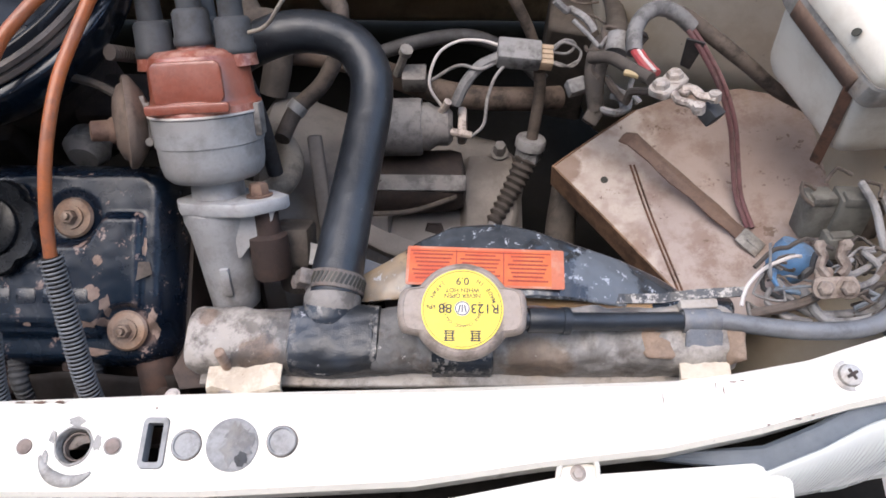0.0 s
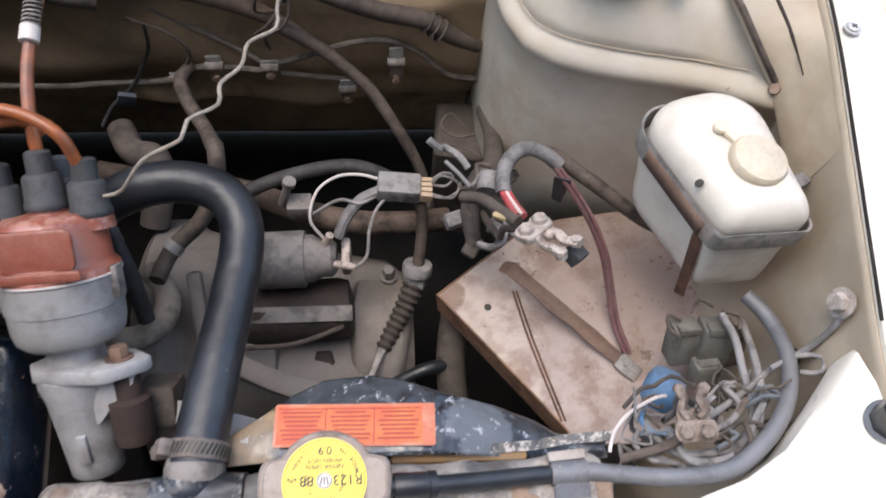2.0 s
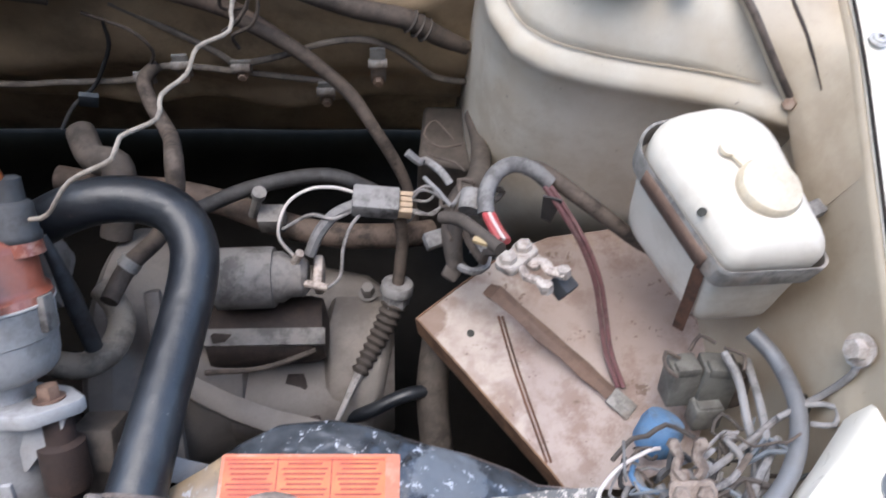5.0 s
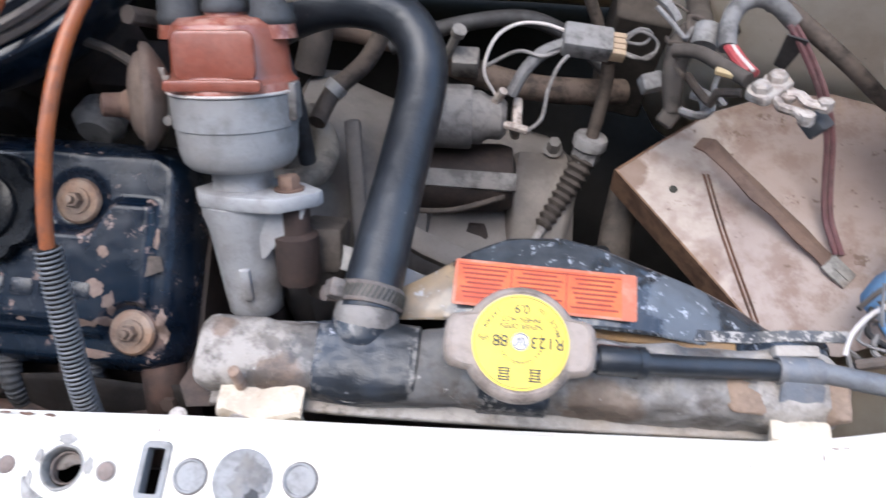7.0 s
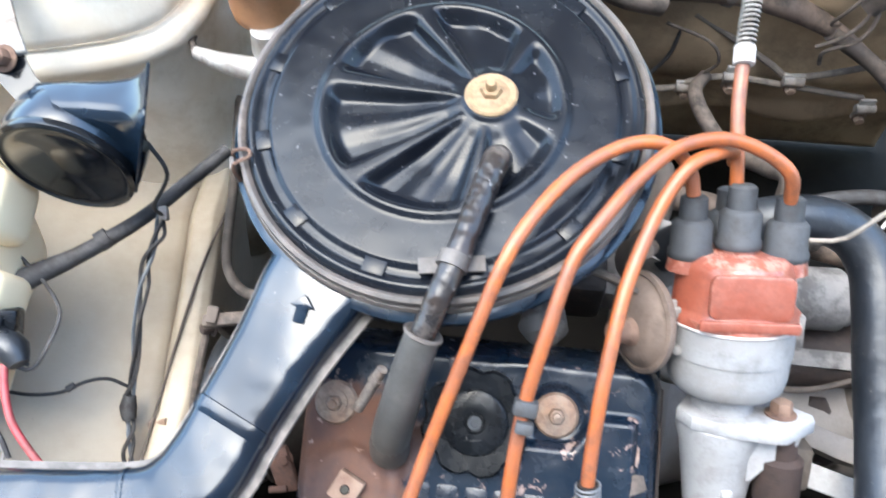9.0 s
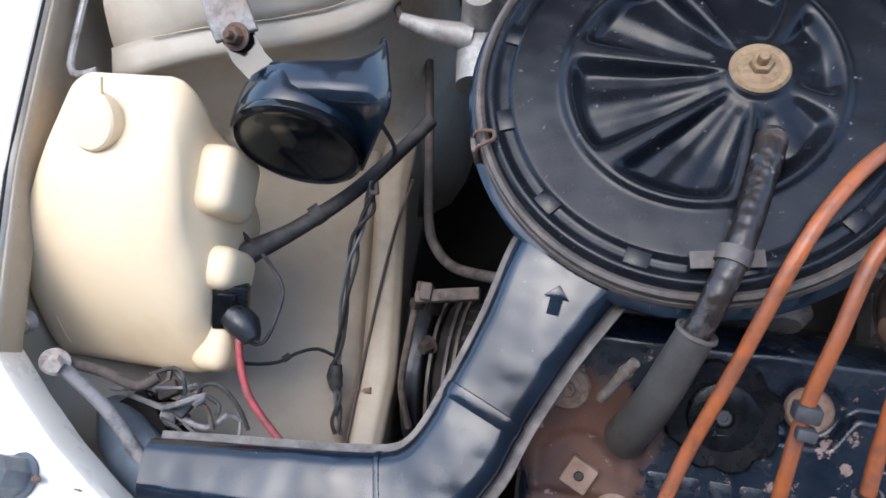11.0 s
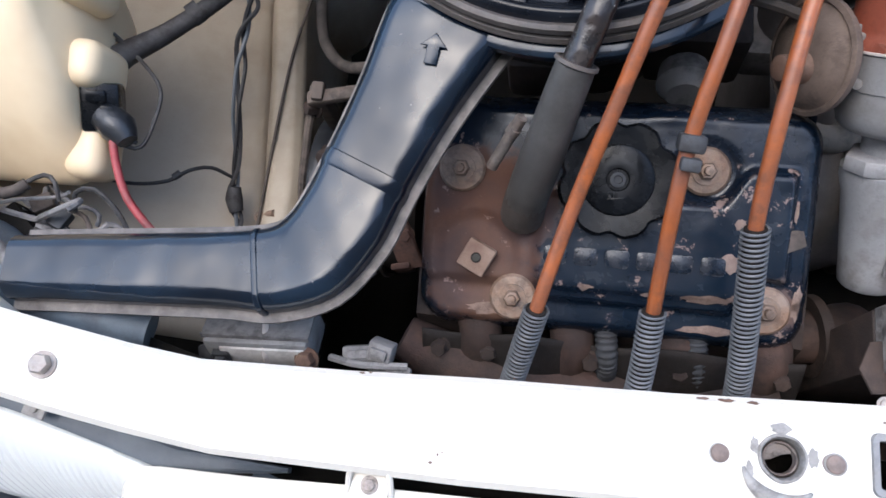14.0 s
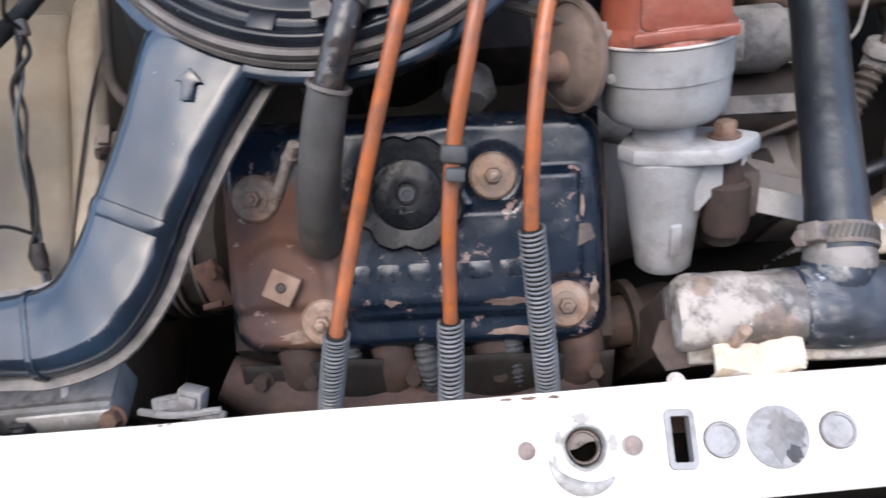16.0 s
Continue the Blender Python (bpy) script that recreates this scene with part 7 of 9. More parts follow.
solo("tape_harness", join(tube([(-0.600, 0.226, 0.706), (-0.586, 0.242, 0.708), (-0.560, 0.263, 0.705), (-0.527, 0.295, 0.703), (-0.500, 0.328, 0.705), (-0.482, 0.36, 0.70)], [0.0085, 0.0082, 0.006, 0.0052, 0.005, 0.005], 12), tube([(-0.5485, 0.2745, 0.7045), (-0.543, 0.280, 0.7045)], 0.0072, 12)), loom_black, "black taped wiring harness on the inner wing", "wiring harness")
solo("sagging_wire", tube([(-0.612, 0.178, 0.662), (-0.590, 0.178, 0.656), (-0.570, 0.183, 0.652), (-0.558, 0.192, 0.650), (-0.548, 0.199, 0.640), (-0.539, 0.199, 0.622)], 0.0013, 7), loom_black, "thin sagging black wire", "wire")
solo("wire_tape", tube([(-0.566, 0.185, 0.653), (-0.562, 0.189, 0.6525)], 0.0026, 8), loom_black, "bit of black tape on a wire", "tape")
twist = thing("twisted_wires", (-0.53, 0.14, 0.60), "pair of twisted dark green and black wires", "wires")
base = [(-0.5115, 0.3005, 0.702), (-0.519, 0.279, 0.688), (-0.527, 0.257, 0.672), (-0.5305, 0.240, 0.656), (-0.533, 0.225, 0.642), (-0.5375, 0.205, 0.626), (-0.540, 0.188, 0.613), (-0.536, 0.168, 0.606), (-0.530, 0.146, 0.603)]
line, _ = spline(base, 0.004)
for ph, mt in ((0.0, loom_black), (2.1, dark_trim), (4.2, loom_black)):
    part("strand", tube([q + Vector((math.cos(i * 0.36 + 1.5 * math.sin(i * 0.15) + ph), 0, math.sin(i * 0.36 + 1.5 * math.sin(i * 0.15) + ph))) * (0.0014 + 0.0034 * math.sin(i * 0.11 + ph) ** 4) for i, q in enumerate(line[::1])], 0.0015, 6, 0.01), mt, twist)
part("tape_knot", tube([(-0.539, 0.194, 0.619), (-0.5395, 0.186, 0.615), (-0.5375, 0.178, 0.611)], [0.0045, 0.0062, 0.0048], 10), loom_black, twist)
part("plug", box(0.006, 0.010, 0.006, pose(-0.511, 0.302, 0.703, 20, 0, 15), 0.001), pale_bolt, twist, "small pale connector")
solo("apron_bolt", join(hex_bolt(0.0042, 0.004, (-0.5245, 0.179, 0.598), (0.6, 0, 0.7), 1.2), tube([(-0.5245, 0.179, 0.600), (-0.512, 0.181, 0.605)], 0.0028, 8)), bolt_metal, "small dusty bolt on the frame rail", "bolt")
solo("rail_line", tube([(-0.5225, 0.12, 0.603), (-0.523, 0.20, 0.605), (-0.522, 0.30, 0.606), (-0.516, 0.36, 0.605)], 0.0012, 6), loom_dusty, "thin dusty seam line along the rail", "seam")
corner = thing("corner_clutter", (-0.63, 0.14, 0.685), "tangle of small dusty wires and plugs in the bay corner", "wires")
for k in range(11):
    rnd = random.Random(70 + k)
    p = Vector((rnd.uniform(-0.655, -0.60), rnd.uniform(0.125, 0.150), rnd.uniform(0.690, 0.71)))
    pts = [p]
    for _ in range(4):
        pts.append(pts[-1] + Vector((rnd.uniform(-0.004, 0.026), rnd.uniform(-0.014, 0.012), rnd.uniform(-0.006, 0.006))))
    part("wire", tube(pts, rnd.choice((0.0012, 0.0015, 0.002)), 7), rnd.choice((loom_grey, loom_black, loom_dusty, pale_wire)), corner)
for k, (x, y) in enumerate(((-0.635, 0.137), (-0.618, 0.146), (-0.604, 0.137), (-0.612, 0.128))):
    part("plug", box(0.013, 0.010, 0.009, pose(x, y, 0.698, 10 * k, 12, 35 * k), 0.0015), (loom_grey, loom_dusty, boot_rubber, loom_grey)[k], corner)
part("wire", tube([(-0.625, 0.152, 0.712), (-0.608, 0.158, 0.716), (-0.598, 0.153, 0.718), (-0.597, 0.144, 0.712)], 0.0014, 7), loom_black, corner)
part("wire", tube([(-0.590, 0.140, 0.705), (-0.588, 0.150, 0.712), (-0.575, 0.152, 0.714), (-0.562, 0.142, 0.708), (-0.555, 0.130, 0.70)], 0.0015, 7), loom_black, corner)
solo("corner_tube", tube([(-0.664, 0.146, 0.752), (-0.650, 0.138, 0.745), (-0.628, 0.124, 0.737), (-0.604, 0.104, 0.731), (-0.59, 0.092, 0.728)], 0.0042, 10), loom_grey, "dusty grey plastic tube in the bay corner", "tube")
solo("corner_tube", tube([(-0.660, 0.147, 0.748), (-0.640, 0.146, 0.735), (-0.622, 0.142, 0.725), (-0.612, 0.150, 0.722)], 0.0034, 10), loom_dusty, "dusty grey plastic tube in the bay corner", "tube")
for p, r in (((-0.661, 0.145, 0.7535), 0.0055), ((-0.694, 0.166, 0.752), 0.005)):
    solo("wing_bolt", hex_bolt(r, 0.006, p, (0.5, -0.5, 0.7), 1.6), pale_bolt, "dull steel bolt on the inner wing", "bolt", "wing bolts")
# Near-black block set in the gap behind the corner panel.
solo("black_bin", loft([[(-0.622 + x, 0.112 + y, z) for x, y in ((-0.026, 0.018), (-0.01, 0.032), (0.026, 0.0), (0.004, -0.02))] for z in (0.66, 0.705)]), void_dark, "near-black block filling the gap behind the corner panel", "trim")
solo("lamp_housing", tube([(-0.655, 0.128, 0.690), (-0.632, 0.113, 0.706), (-0.608, 0.099, 0.715), (-0.585, 0.088, 0.718), (-0.558, 0.080, 0.716), (-0.525, 0.076, 0.705)], [0.012, 0.016, 0.0175, 0.017, 0.015, 0.012], 20, 0.006), shell_blue, "smooth blue-grey plastic headlamp back", "lamp housing")
for side, p in (("l", (-0.6390, 0.0800, 0.777)), ("r", (0.3325, 0.135, 0.7475))):
    bs = thing("bump_stop", p, "grey rubber many-sided bonnet bump stop", "bump stop", "bump stops")
    m = align(p, (0.00 if side == "l" else -0.15, 0.0, 1)) @ Matrix.Rotation(radians(20), 4, "Z")
    part("stop", lathe([(0.0110, 0), (0.0115, 0.002), (0.0108, 0.008), (0.0108, 0.020), (0.0095, 0.0225), (0.0040, 0.0225), (0.0035, 0.014), (0.0, 0.014)], m, 8), stop_grey if side == "l" else black_rubber, bs, smooth=25)
    part("foot", lathe([(0.0130, -0.001), (0.0135, 0.0008), (0.0115, 0.0022)], m, 28), dark_trim, bs)
solo("panel_stud", lathe([(0.0020, 0), (0.0020, 0.006), (0.0016, 0.0062), (0.0016, 0.0085), (0, 0.009)], align((-0.6285, 0.0815, 0.7765), (0.75, 0.0, 0.55)), 14), bolt_metal, "small dark bolt stud beside the bump stop", "bolt")
solo("stay_hook", tube([(-0.707, 0.40, 0.80), (-0.706, 0.355, 0.792), (-0.701, 0.327, 0.790), (-0.692, 0.321, 0.790), (-0.680, 0.325, 0.790)], 0.0026, 8), zinc, "bent steel bonnet stay rod", "stay rod")

# ---- horn and its bracket ----
horn = thing("horn", (-0.53, 0.29, 0.75), "glossy black snail horn on a strap bracket", "horn")
HM = align((-0.5366, 0.2889, 0.7765), (0.02, -0.996, 0.085))  # x across, y up the face, z out of the disc
part("disc", lathe([(0.0, -0.004), (0.0395, -0.004), (0.0405, -0.002), (0.0400, 0.0012), (0.0375, 0.0022), (0.0355, 0.0008), (0.0330, 0.0004), (0.0300, 0.0012), (0.0, 0.0016)], HM, 56), horn_black, horn, "glossy black round resonator")
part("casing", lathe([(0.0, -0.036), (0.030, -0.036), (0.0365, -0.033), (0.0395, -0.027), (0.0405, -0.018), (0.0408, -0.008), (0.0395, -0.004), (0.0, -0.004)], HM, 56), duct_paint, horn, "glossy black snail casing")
ring3 = []
for x, lo, hi, back, front in ((-0.012, 0.010, 0.0385, -0.036, -0.008), (0.006, 0.008, 0.0405, -0.036, -0.008), (0.024, 0.003, 0.0408, -0.037, -0.008), (0.035, -0.004, 0.0415, -0.039, -0.007), (0.042, -0.014, 0.0435, -0.042, -0.004), (0.0465, -0.024, 0.0470, -0.046, 0.001)):
    bend = ease(x, 0.0, 0.046)  # the mouth turns down and back
    ring3.append([tuple(HM @ Vector((x - 0.007 * bend + bend * (0.50 * ((lo + hi) / 2 + p) + 0.28 * ((back + front) / 2 + q + 0.02)), (lo + hi) / 2 + p, (back + front) / 2 + q))) for p, q in round_rect(hi - lo, front - back, 0.009, 5)])
ring3 = dense(ring3, 3)
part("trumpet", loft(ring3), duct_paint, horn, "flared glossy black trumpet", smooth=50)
part("trumpet_rim", tube([*ring3[-1], ring3[-1][0]], 0.0011, 6, 0.004), duct_paint, horn)
part("grommet", lathe([(0.0035, 0), (0.003, 0.002), (0, 0.0025)], align((-0.486, 0.300, 0.788), (1, -0.3, 0.2)), 12), ink, horn)
strap = [(-0.612, 0.408, 0.8235), (-0.606, 0.396, 0.8245), (-0.592, 0.370, 0.822), (-0.580, 0.349, 0.818), (-0.574, 0.338, 0.812)]
part("strap", loft([[(x + dx, y + 0.45 * dx, z + dz) for dx, dz in ((-0.012, 0), (-0.012, 0.003), (0.012, 0.003), (0.012, 0))] for x, y, z in strap]), strap_grey, horn, "grey painted steel strap", bevel=0.0008)
part("strap_tail", loft([[(x + dx, y + 0.45 * dx, z + dz) for dx, dz in ((-0.009, 0), (-0.009, 0.003), (0.009, 0.003), (0.009, 0))] for x, y, z in ((-0.575, 0.340, 0.809), (-0.566, 0.328, 0.805), (-0.553, 0.318, 0.800))]), horn_black, horn, "black horn stay")
part("strap_bolt", hex_bolt(0.0055, 0.006, (-0.5735, 0.337, 0.8145), (0, -0.5, 0.85), 1.5, stud=0.004), rust, horn, "rusty bolt and nut")
part("lead_wire", tube([(-0.484, 0.302, 0.789), (-0.480, 0.296, 0.765), (-0.500, 0.290, 0.735), (-0.5115, 0.3005, 0.704)], 0.0013, 6), loom_black, horn)

# ---- brake master cylinder, alternator, coil box ----
master = thing("brake_master_cylinder", (-0.445, 0.45, 0.70), "brake master cylinder with an orange-tan fluid reservoir", "brake cylinder")
RM = pose(-0.455, 0.441, 0.753, -6, 4, 0) @ Matrix.Diagonal((1, 1, 1.3, 1))
res = part("reservoir", lathe([(0.0, 0), (0.019, 0.0), (0.0235, 0.004), (0.0245, 0.010), (0.0245, 0.022), (0.0268, 0.026), (0.0272, 0.030), (0.0255, 0.034), (0.0250, 0.048), (0.0272, 0.052), (0.0275, 0.058), (0.025, 0.062), (0.0, 0.062)], RM, 40), tan_plastic, master, "orange-tan plastic reservoir")
part("cap", lathe([(0.0285, 0.060), (0.0290, 0.062), (0.0290, 0.074), (0.027, 0.078), (0.0, 0.078)], RM, 40, lambda a, r, h: r * (1 + 0.012 * math.cos(24 * a))), black_plastic, res, "black screw cap")
part("cap_cord", tube([tuple(RM @ Vector((0.030 * math.cos(a), 0.030 * math.sin(a), 0.056 + 0.004 * math.sin(a * 2)))) for a in [i * 0.5 for i in range(13)]], 0.0022, 8), black_rubber, res, "black cord round the cap")
part("cylinder", join(tube([(-0.455, 0.52, 0.735), (-0.452, 0.46, 0.730), (-0.450, 0.40, 0.724), (-0.449, 0.375, 0.722)], [0.018, 0.018, 0.0165, 0.0145], 20), lathe([(0.013, 0), (0.015, 0.010), (0.011, 0.028)], align((-0.449, 0.42, 0.735), (0, 0, 1)), 18),
                      tube([(-0.455, 0.405, 0.735), (-0.485, 0.407, 0.741), (-0.505, 0.412, 0.744)], [0.010, 0.007, 0.0045], 12)), zinc, master, "grey cast cylinder with a side outlet")
part("outlet_pipe", tube([(-0.505, 0.412, 0.744), (-0.512, 0.43, 0.742), (-0.51, 0.48, 0.72), (-0.50, 0.52, 0.69)], 0.0026, 8), dusty_rubber, master)

alt = thing("alternator", (-0.455, 0.22, 0.50), "dusty alternator with a dark belt pulley", "alternator")
PX = Vector((-0.4815, 0.214, 0.558))
pul = part("pulley", lathe([(0.0, -0.007), (0.058, -0.007), (0.060, -0.005), (0.054, -0.001), (0.054, 0.001), (0.060, 0.005), (0.058, 0.007), (0.03, 0.0065), (0.0, 0.010)], align(tuple(PX), (-1, 0, 0)), 48), iron_black, alt, "dusty dark pulley")
part("belt", lathe([(0.0545, -0.0055), (0.0625, -0.0065), (0.0635, -0.005), (0.0635, 0.005), (0.0625, 0.0065), (0.0545, 0.0055)], align(tuple(PX), (-1, 0, 0)), 48, ring=True), black_rubber, pul, "black rubber belt")
part("case", lathe([(0.02, 0.008), (0.048, 0.010), (0.056, 0.016), (0.058, 0.030), (0.056, 0.060), (0.045, 0.070), (0.0, 0.072)], align(tuple(PX), (1, 0, 0)), 36, lambda a, r, h: r * (1 - 0.03 * (math.cos(12 * a) > 0.2))), iron_black, alt, "dark dusty finned case")
for off, r in ((0.012, 0.0600), (0.024, 0.0615), (0.030, 0.0612), (0.044, 0.0600)):
    part("case_rib", lathe([(r - 0.006, -0.0014), (r, -0.0012), (r, 0.0012), (r - 0.006, 0.0014)], align((PX.x + off, PX.y, PX.z), (1, 0, 0)), 40, ring=True), rim_dusty, alt, "dusty worn casing rib")
for k in range(7):
    a = radians(48 + 14 * k)
    part("vent", box(0.009, 0.004, 0.0012, align((PX.x + 0.037, PX.y + 0.0585 * math.cos(a), PX.z + 0.0585 * math.sin(a)), (0, math.cos(a), math.sin(a))), 0), ink, alt, smooth=0)
part("top_bracket", join(box(0.045, 0.009, 0.006, pose(-0.452, 0.240, 0.676, 0, -6, 8), 0.0015), box(0.008, 0.012, 0.075, pose(-0.470, 0.245, 0.645, 8, 6, 0), 0.0015)), loom_dusty, alt, "dusty adjusting bracket")
part("bolt", hex_bolt(0.0045, 0.008, (-0.472, 0.238, 0.660), (-0.6, -0.4, 0.6), 1.4), dark_rust, alt)
part("bolt", hex_bolt(0.005, 0.008, (-0.466, 0.214, 0.640), (-0.4, -0.6, 0.6), 1.4), dark_rust, alt)
part("cable", tube([(-0.474, 0.250, 0.668), (-0.480, 0.215, 0.648), (-0.484, 0.185, 0.628), (-0.48, 0.160, 0.60)], 0.0028, 8), loom_dusty, alt)
solo("dark_cable", tube([(-0.507, 0.44, 0.66), (-0.492, 0.36, 0.655), (-0.4795, 0.299, 0.660), (-0.468, 0.276, 0.666), (-0.452, 0.262, 0.672), (-0.425, 0.250, 0.695), (-0.41, 0.248, 0.70)], 0.0038, 10), dusty_rubber, "dusty dark cable curving to the air cleaner", "cable")
coil = thing("relay_box", (-0.48, 0.082, 0.66), "grey plastic box under the snorkel, tied with a white strap", "relay box")
RB2 = pose(-0.473, 0.085, 0.672, -24, 0, 3)
rbox = part("box", box(0.062, 0.030, 0.024, RB2, 0.0025), plug_grey, coil, "grey plastic body")
part("lid", join(box(0.064, 0.026, 0.0025, RB2 @ pose(0, 0.002, 0.0128), 0.001), box(0.064, 0.0015, 0.004, RB2 @ pose(0, -0.011, 0.0130), 0.0005), box(0.056, 0.0012, 0.0010, RB2 @ pose(0, 0.004, 0.0142), 0.0004)), loom_grey, rbox, "dusty ribbed lid")
part("front_panel", box(0.050, 0.002, 0.017, RB2 @ pose(0.004, -0.0155, 0.0), 0.0006), box_pale, rbox, "pale front panel")
part("socket", join(box(0.010, 0.005, 0.011, RB2 @ pose(-0.021, -0.0165, 0.0), 0.001), box(0.006, 0.003, 0.003, RB2 @ pose(-0.021, -0.0195, 0.002), 0.0005)), boot_rubber, rbox, "small dark socket")
part("strap", tube([(-0.4665, 0.104, 0.731), (-0.4668, 0.096, 0.702), (-0.467, 0.088, 0.689), (-0.467, 0.072, 0.683), (-0.467, 0.066, 0.662)], 0.0019, 8, squash=0.6), sticker_edge, coil, "white cable tie")
part("plug", box(0.012, 0.010, 0.012, pose(-0.506, 0.072, 0.668, 10, 0, 20), 0.002), boot_rubber, coil)
part("bolt", hex_bolt(0.0055, 0.006, (-0.442, 0.072, 0.682), (0, -0.4, 0.9), 1.3), rust, coil)
plugs = thing("wire_plug_cluster", (-0.41, 0.078, 0.67), "cluster of grey plastic wire plugs behind the panel", "wire plugs")
for sx, sy, sz, m in ((0.020, 0.010, 0.011, pose(-0.413, 0.079, 0.676, 12, 6, 10)), (0.014, 0.012, 0.010, pose(-0.400, 0.081, 0.682, 30, 0, -14)), (0.026, 0.007, 0.005, pose(-0.396, 0.072, 0.677, 0, 0, -8))):
    part("plug", join(box(sx, sy, sz, m, 0.0015), box(sx * 0.7, sy * 0.5, sz * 1.4, m, 0.001)), loom_grey, plugs)
part("wire", tube([(-0.43, 0.075, 0.678), (-0.41, 0.072, 0.684), (-0.385, 0.074, 0.680)], 0.0022, 7), loom_grey, plugs)
solo("loose_bracket", join(tube([(-0.535, 0.084, 0.700), (-0.540, 0.076, 0.712), (-0.548, 0.072, 0.722)], 0.0024, 8), tube([(-0.575, 0.085, 0.715), (-0.555, 0.076, 0.712), (-0.540, 0.070, 0.705)], 0.0024, 8), box(0.010, 0.012, 0.003, pose(-0.541, 0.073, 0.718, 10, 10, 30), 0.0008)), tray_paint, "small bent cream bracket at the panel edge", "bracket")
solo("rusty_bracket", join(box(0.016, 0.030, 0.004, pose(-0.402, 0.150, 0.655, 35, -20, 12), 0.001), box(0.012, 0.004, 0.026, pose(-0.404, 0.140, 0.640, 10, 0, 12), 0.001), hex_bolt(0.004, 0.004, (-0.401, 0.156, 0.660), (0, -0.5, 0.8), 1.4)), hold_rust, "bent rust-brown bracket between the snorkel and the engine", "bracket")
solo("rusty_clip", box(0.012, 0.010, 0.003, pose(-0.385, 0.246, 0.655, 20, 15, 40), 0.0008), hold_rust, "small rust-brown clip beside the snorkel", "clip")

# ---- battery tray and cables ----
TRAY = [(0.092, 0.301), (0.128, 0.329), (0.166, 0.357), (0.205, 0.372), (0.26, 0.378), (0.318, 0.36), (0.322, 0.25), (0.285, 0.185), (0.235, 0.165), (0.192, 0.166), (0.183, 0.180), (0.158, 0.214), (0.125, 0.258)]
tz = lambda x, y: 0.5855 + 0.06 * (x - 0.12) + 0.05 * (0.30 - y)
tray = thing("battery_tray", (0.2, 0.28, 0.55), "empty battery tray, cream paint flaking to rust", "battery tray")
plate = [(x, y, tz(x, y)) for x, y in TRAY]
edge = plate[-4:] + plate[:3]
part("plate", loft([[(x, y, z - 0.002) for x, y, z in plate], plate]), tray_paint, tray, "flat cream plate with rust stains", smooth=0, bevel=0.0008)
part("edge_fold", loft([[(x, y, z + 0.0012), (x + 0.0015, y, z + 0.0018), (x + 0.002, y, z - 0.0005), (x + 0.004, y, z - 0.030), (x + 0.0025, y, z - 0.030), (x, y, z - 0.002)] for x, y, z in edge]), edge_orange, tray, "orange-rusty folded tray edge")
part("hole", lathe([(0.0031, 0), (0.0031, 0.0004), (0, 0.0005)], pose(0.1345, 0.2865, tz(0.1345, 0.2865) + 0.0001), 16), ink, tray, "dark round hole")
for d in (-0.0016, 0.0016):
    part("rib", tube([(x + d, y, tz(x, y) + 0.0008) for x, y in ((0.1585, 0.300), (0.168, 0.25), (0.1835, 0.185))], 0.0009, 8), hold_rust, tray, "thin rusty line of the tray pressing")
part("hold_down", loft([[(x - 0.004 * w, y - 0.005 * w, z), (x - 0.0045 * w, y - 0.005 * w, z + 0.002), (x, y, z + 0.0045), (x + 0.0045 * w, y + 0.005 * w, z + 0.002), (x + 0.004 * w, y + 0.005 * w, z)] for x, y, z, w in ((0.146, 0.312, 0.612, 0.8), (0.152, 0.306, 0.618, 1.0), (0.168, 0.2925, 0.6135, 0.85), (0.185, 0.2765, 0.609, 1.05), (0.200, 0.264, 0.606, 0.85), (0.215, 0.2495, 0.603, 1.0), (0.228, 0.2375, 0.6005, 0.8), (0.240, 0.226, 0.598, 1.0))]), hold_dust, tray, "dusty rust-brown hold-down strap")
part("hold_down_end", join(box(0.020, 0.014, 0.003, pose(0.240, 0.2245, 0.601, 6, 8, -42), 0.001), box(0.012, 0.0025, 0.0034, pose(0.242, 0.2225, 0.6015, 6, 8, -42), 0.0004)), strap_grey, tray, "slotted steel strap end")
part("leg", box(0.02, 0.02, 0.05, pose(0.26, 0.26, 0.562), 0.002), bay_paint, tray)


def cable_clamp(p, turn, label, metal, size=1.0):
    """A battery clamp: two bolted plates with a pair of open jaws."""
    e = thing("battery_clamp", p, label, "battery clamp", "battery clamps")
    m = pose(*p, -22, 10, turn) @ Matrix.Scale(size, 4)
    b = part("plate", join(prism(round_rect(0.028, 0.015, 0.004), 0.005, m, 0.001), prism(round_rect(0.012, 0.012, 0.003), 0.004, m @ pose(0.006, -0.008, -0.002), 0.001)), metal, e, "dull lead-grey bolted plate")
    for x in (-0.0075, 0.0072):
        part("bolt", join(lathe([(0.0075, 0.004), (0.0075, 0.0055), (0, 0.006)], m @ pose(x, 0.0005, 0), 18), lathe([(0.0056, 0.0055), (0.0054, 0.0092), (0.004, 0.0105), (0, 0.0108)], m @ pose(x, 0.0005, 0), 6)), metal, b)
    for s in (-1, 1):
        part("jaw", tube([tuple(m @ Vector(q)) for q in ((0.004 * s, -0.008, 0.001), (0.0085 * s, -0.014, 0.001), (0.0055 * s, -0.021, 0.0), (0.0075 * s, -0.026, 0.0), (0.0085 * s, -0.031, 0.0))], [0.0026, 0.0028, 0.0028, 0.003, 0.003], 8, squash=1.5), metal, e)
        part("jaw_nut", lathe([(0.0042, -0.002), (0.0042, 0.004)], m @ pose(0.0085 * s, -0.029, 0.0), 6), metal, e)
    return e


cable_clamp((0.151, 0.281, 0.719), 42, "dull lead-grey battery cable clamp hanging loose", pale_bolt)
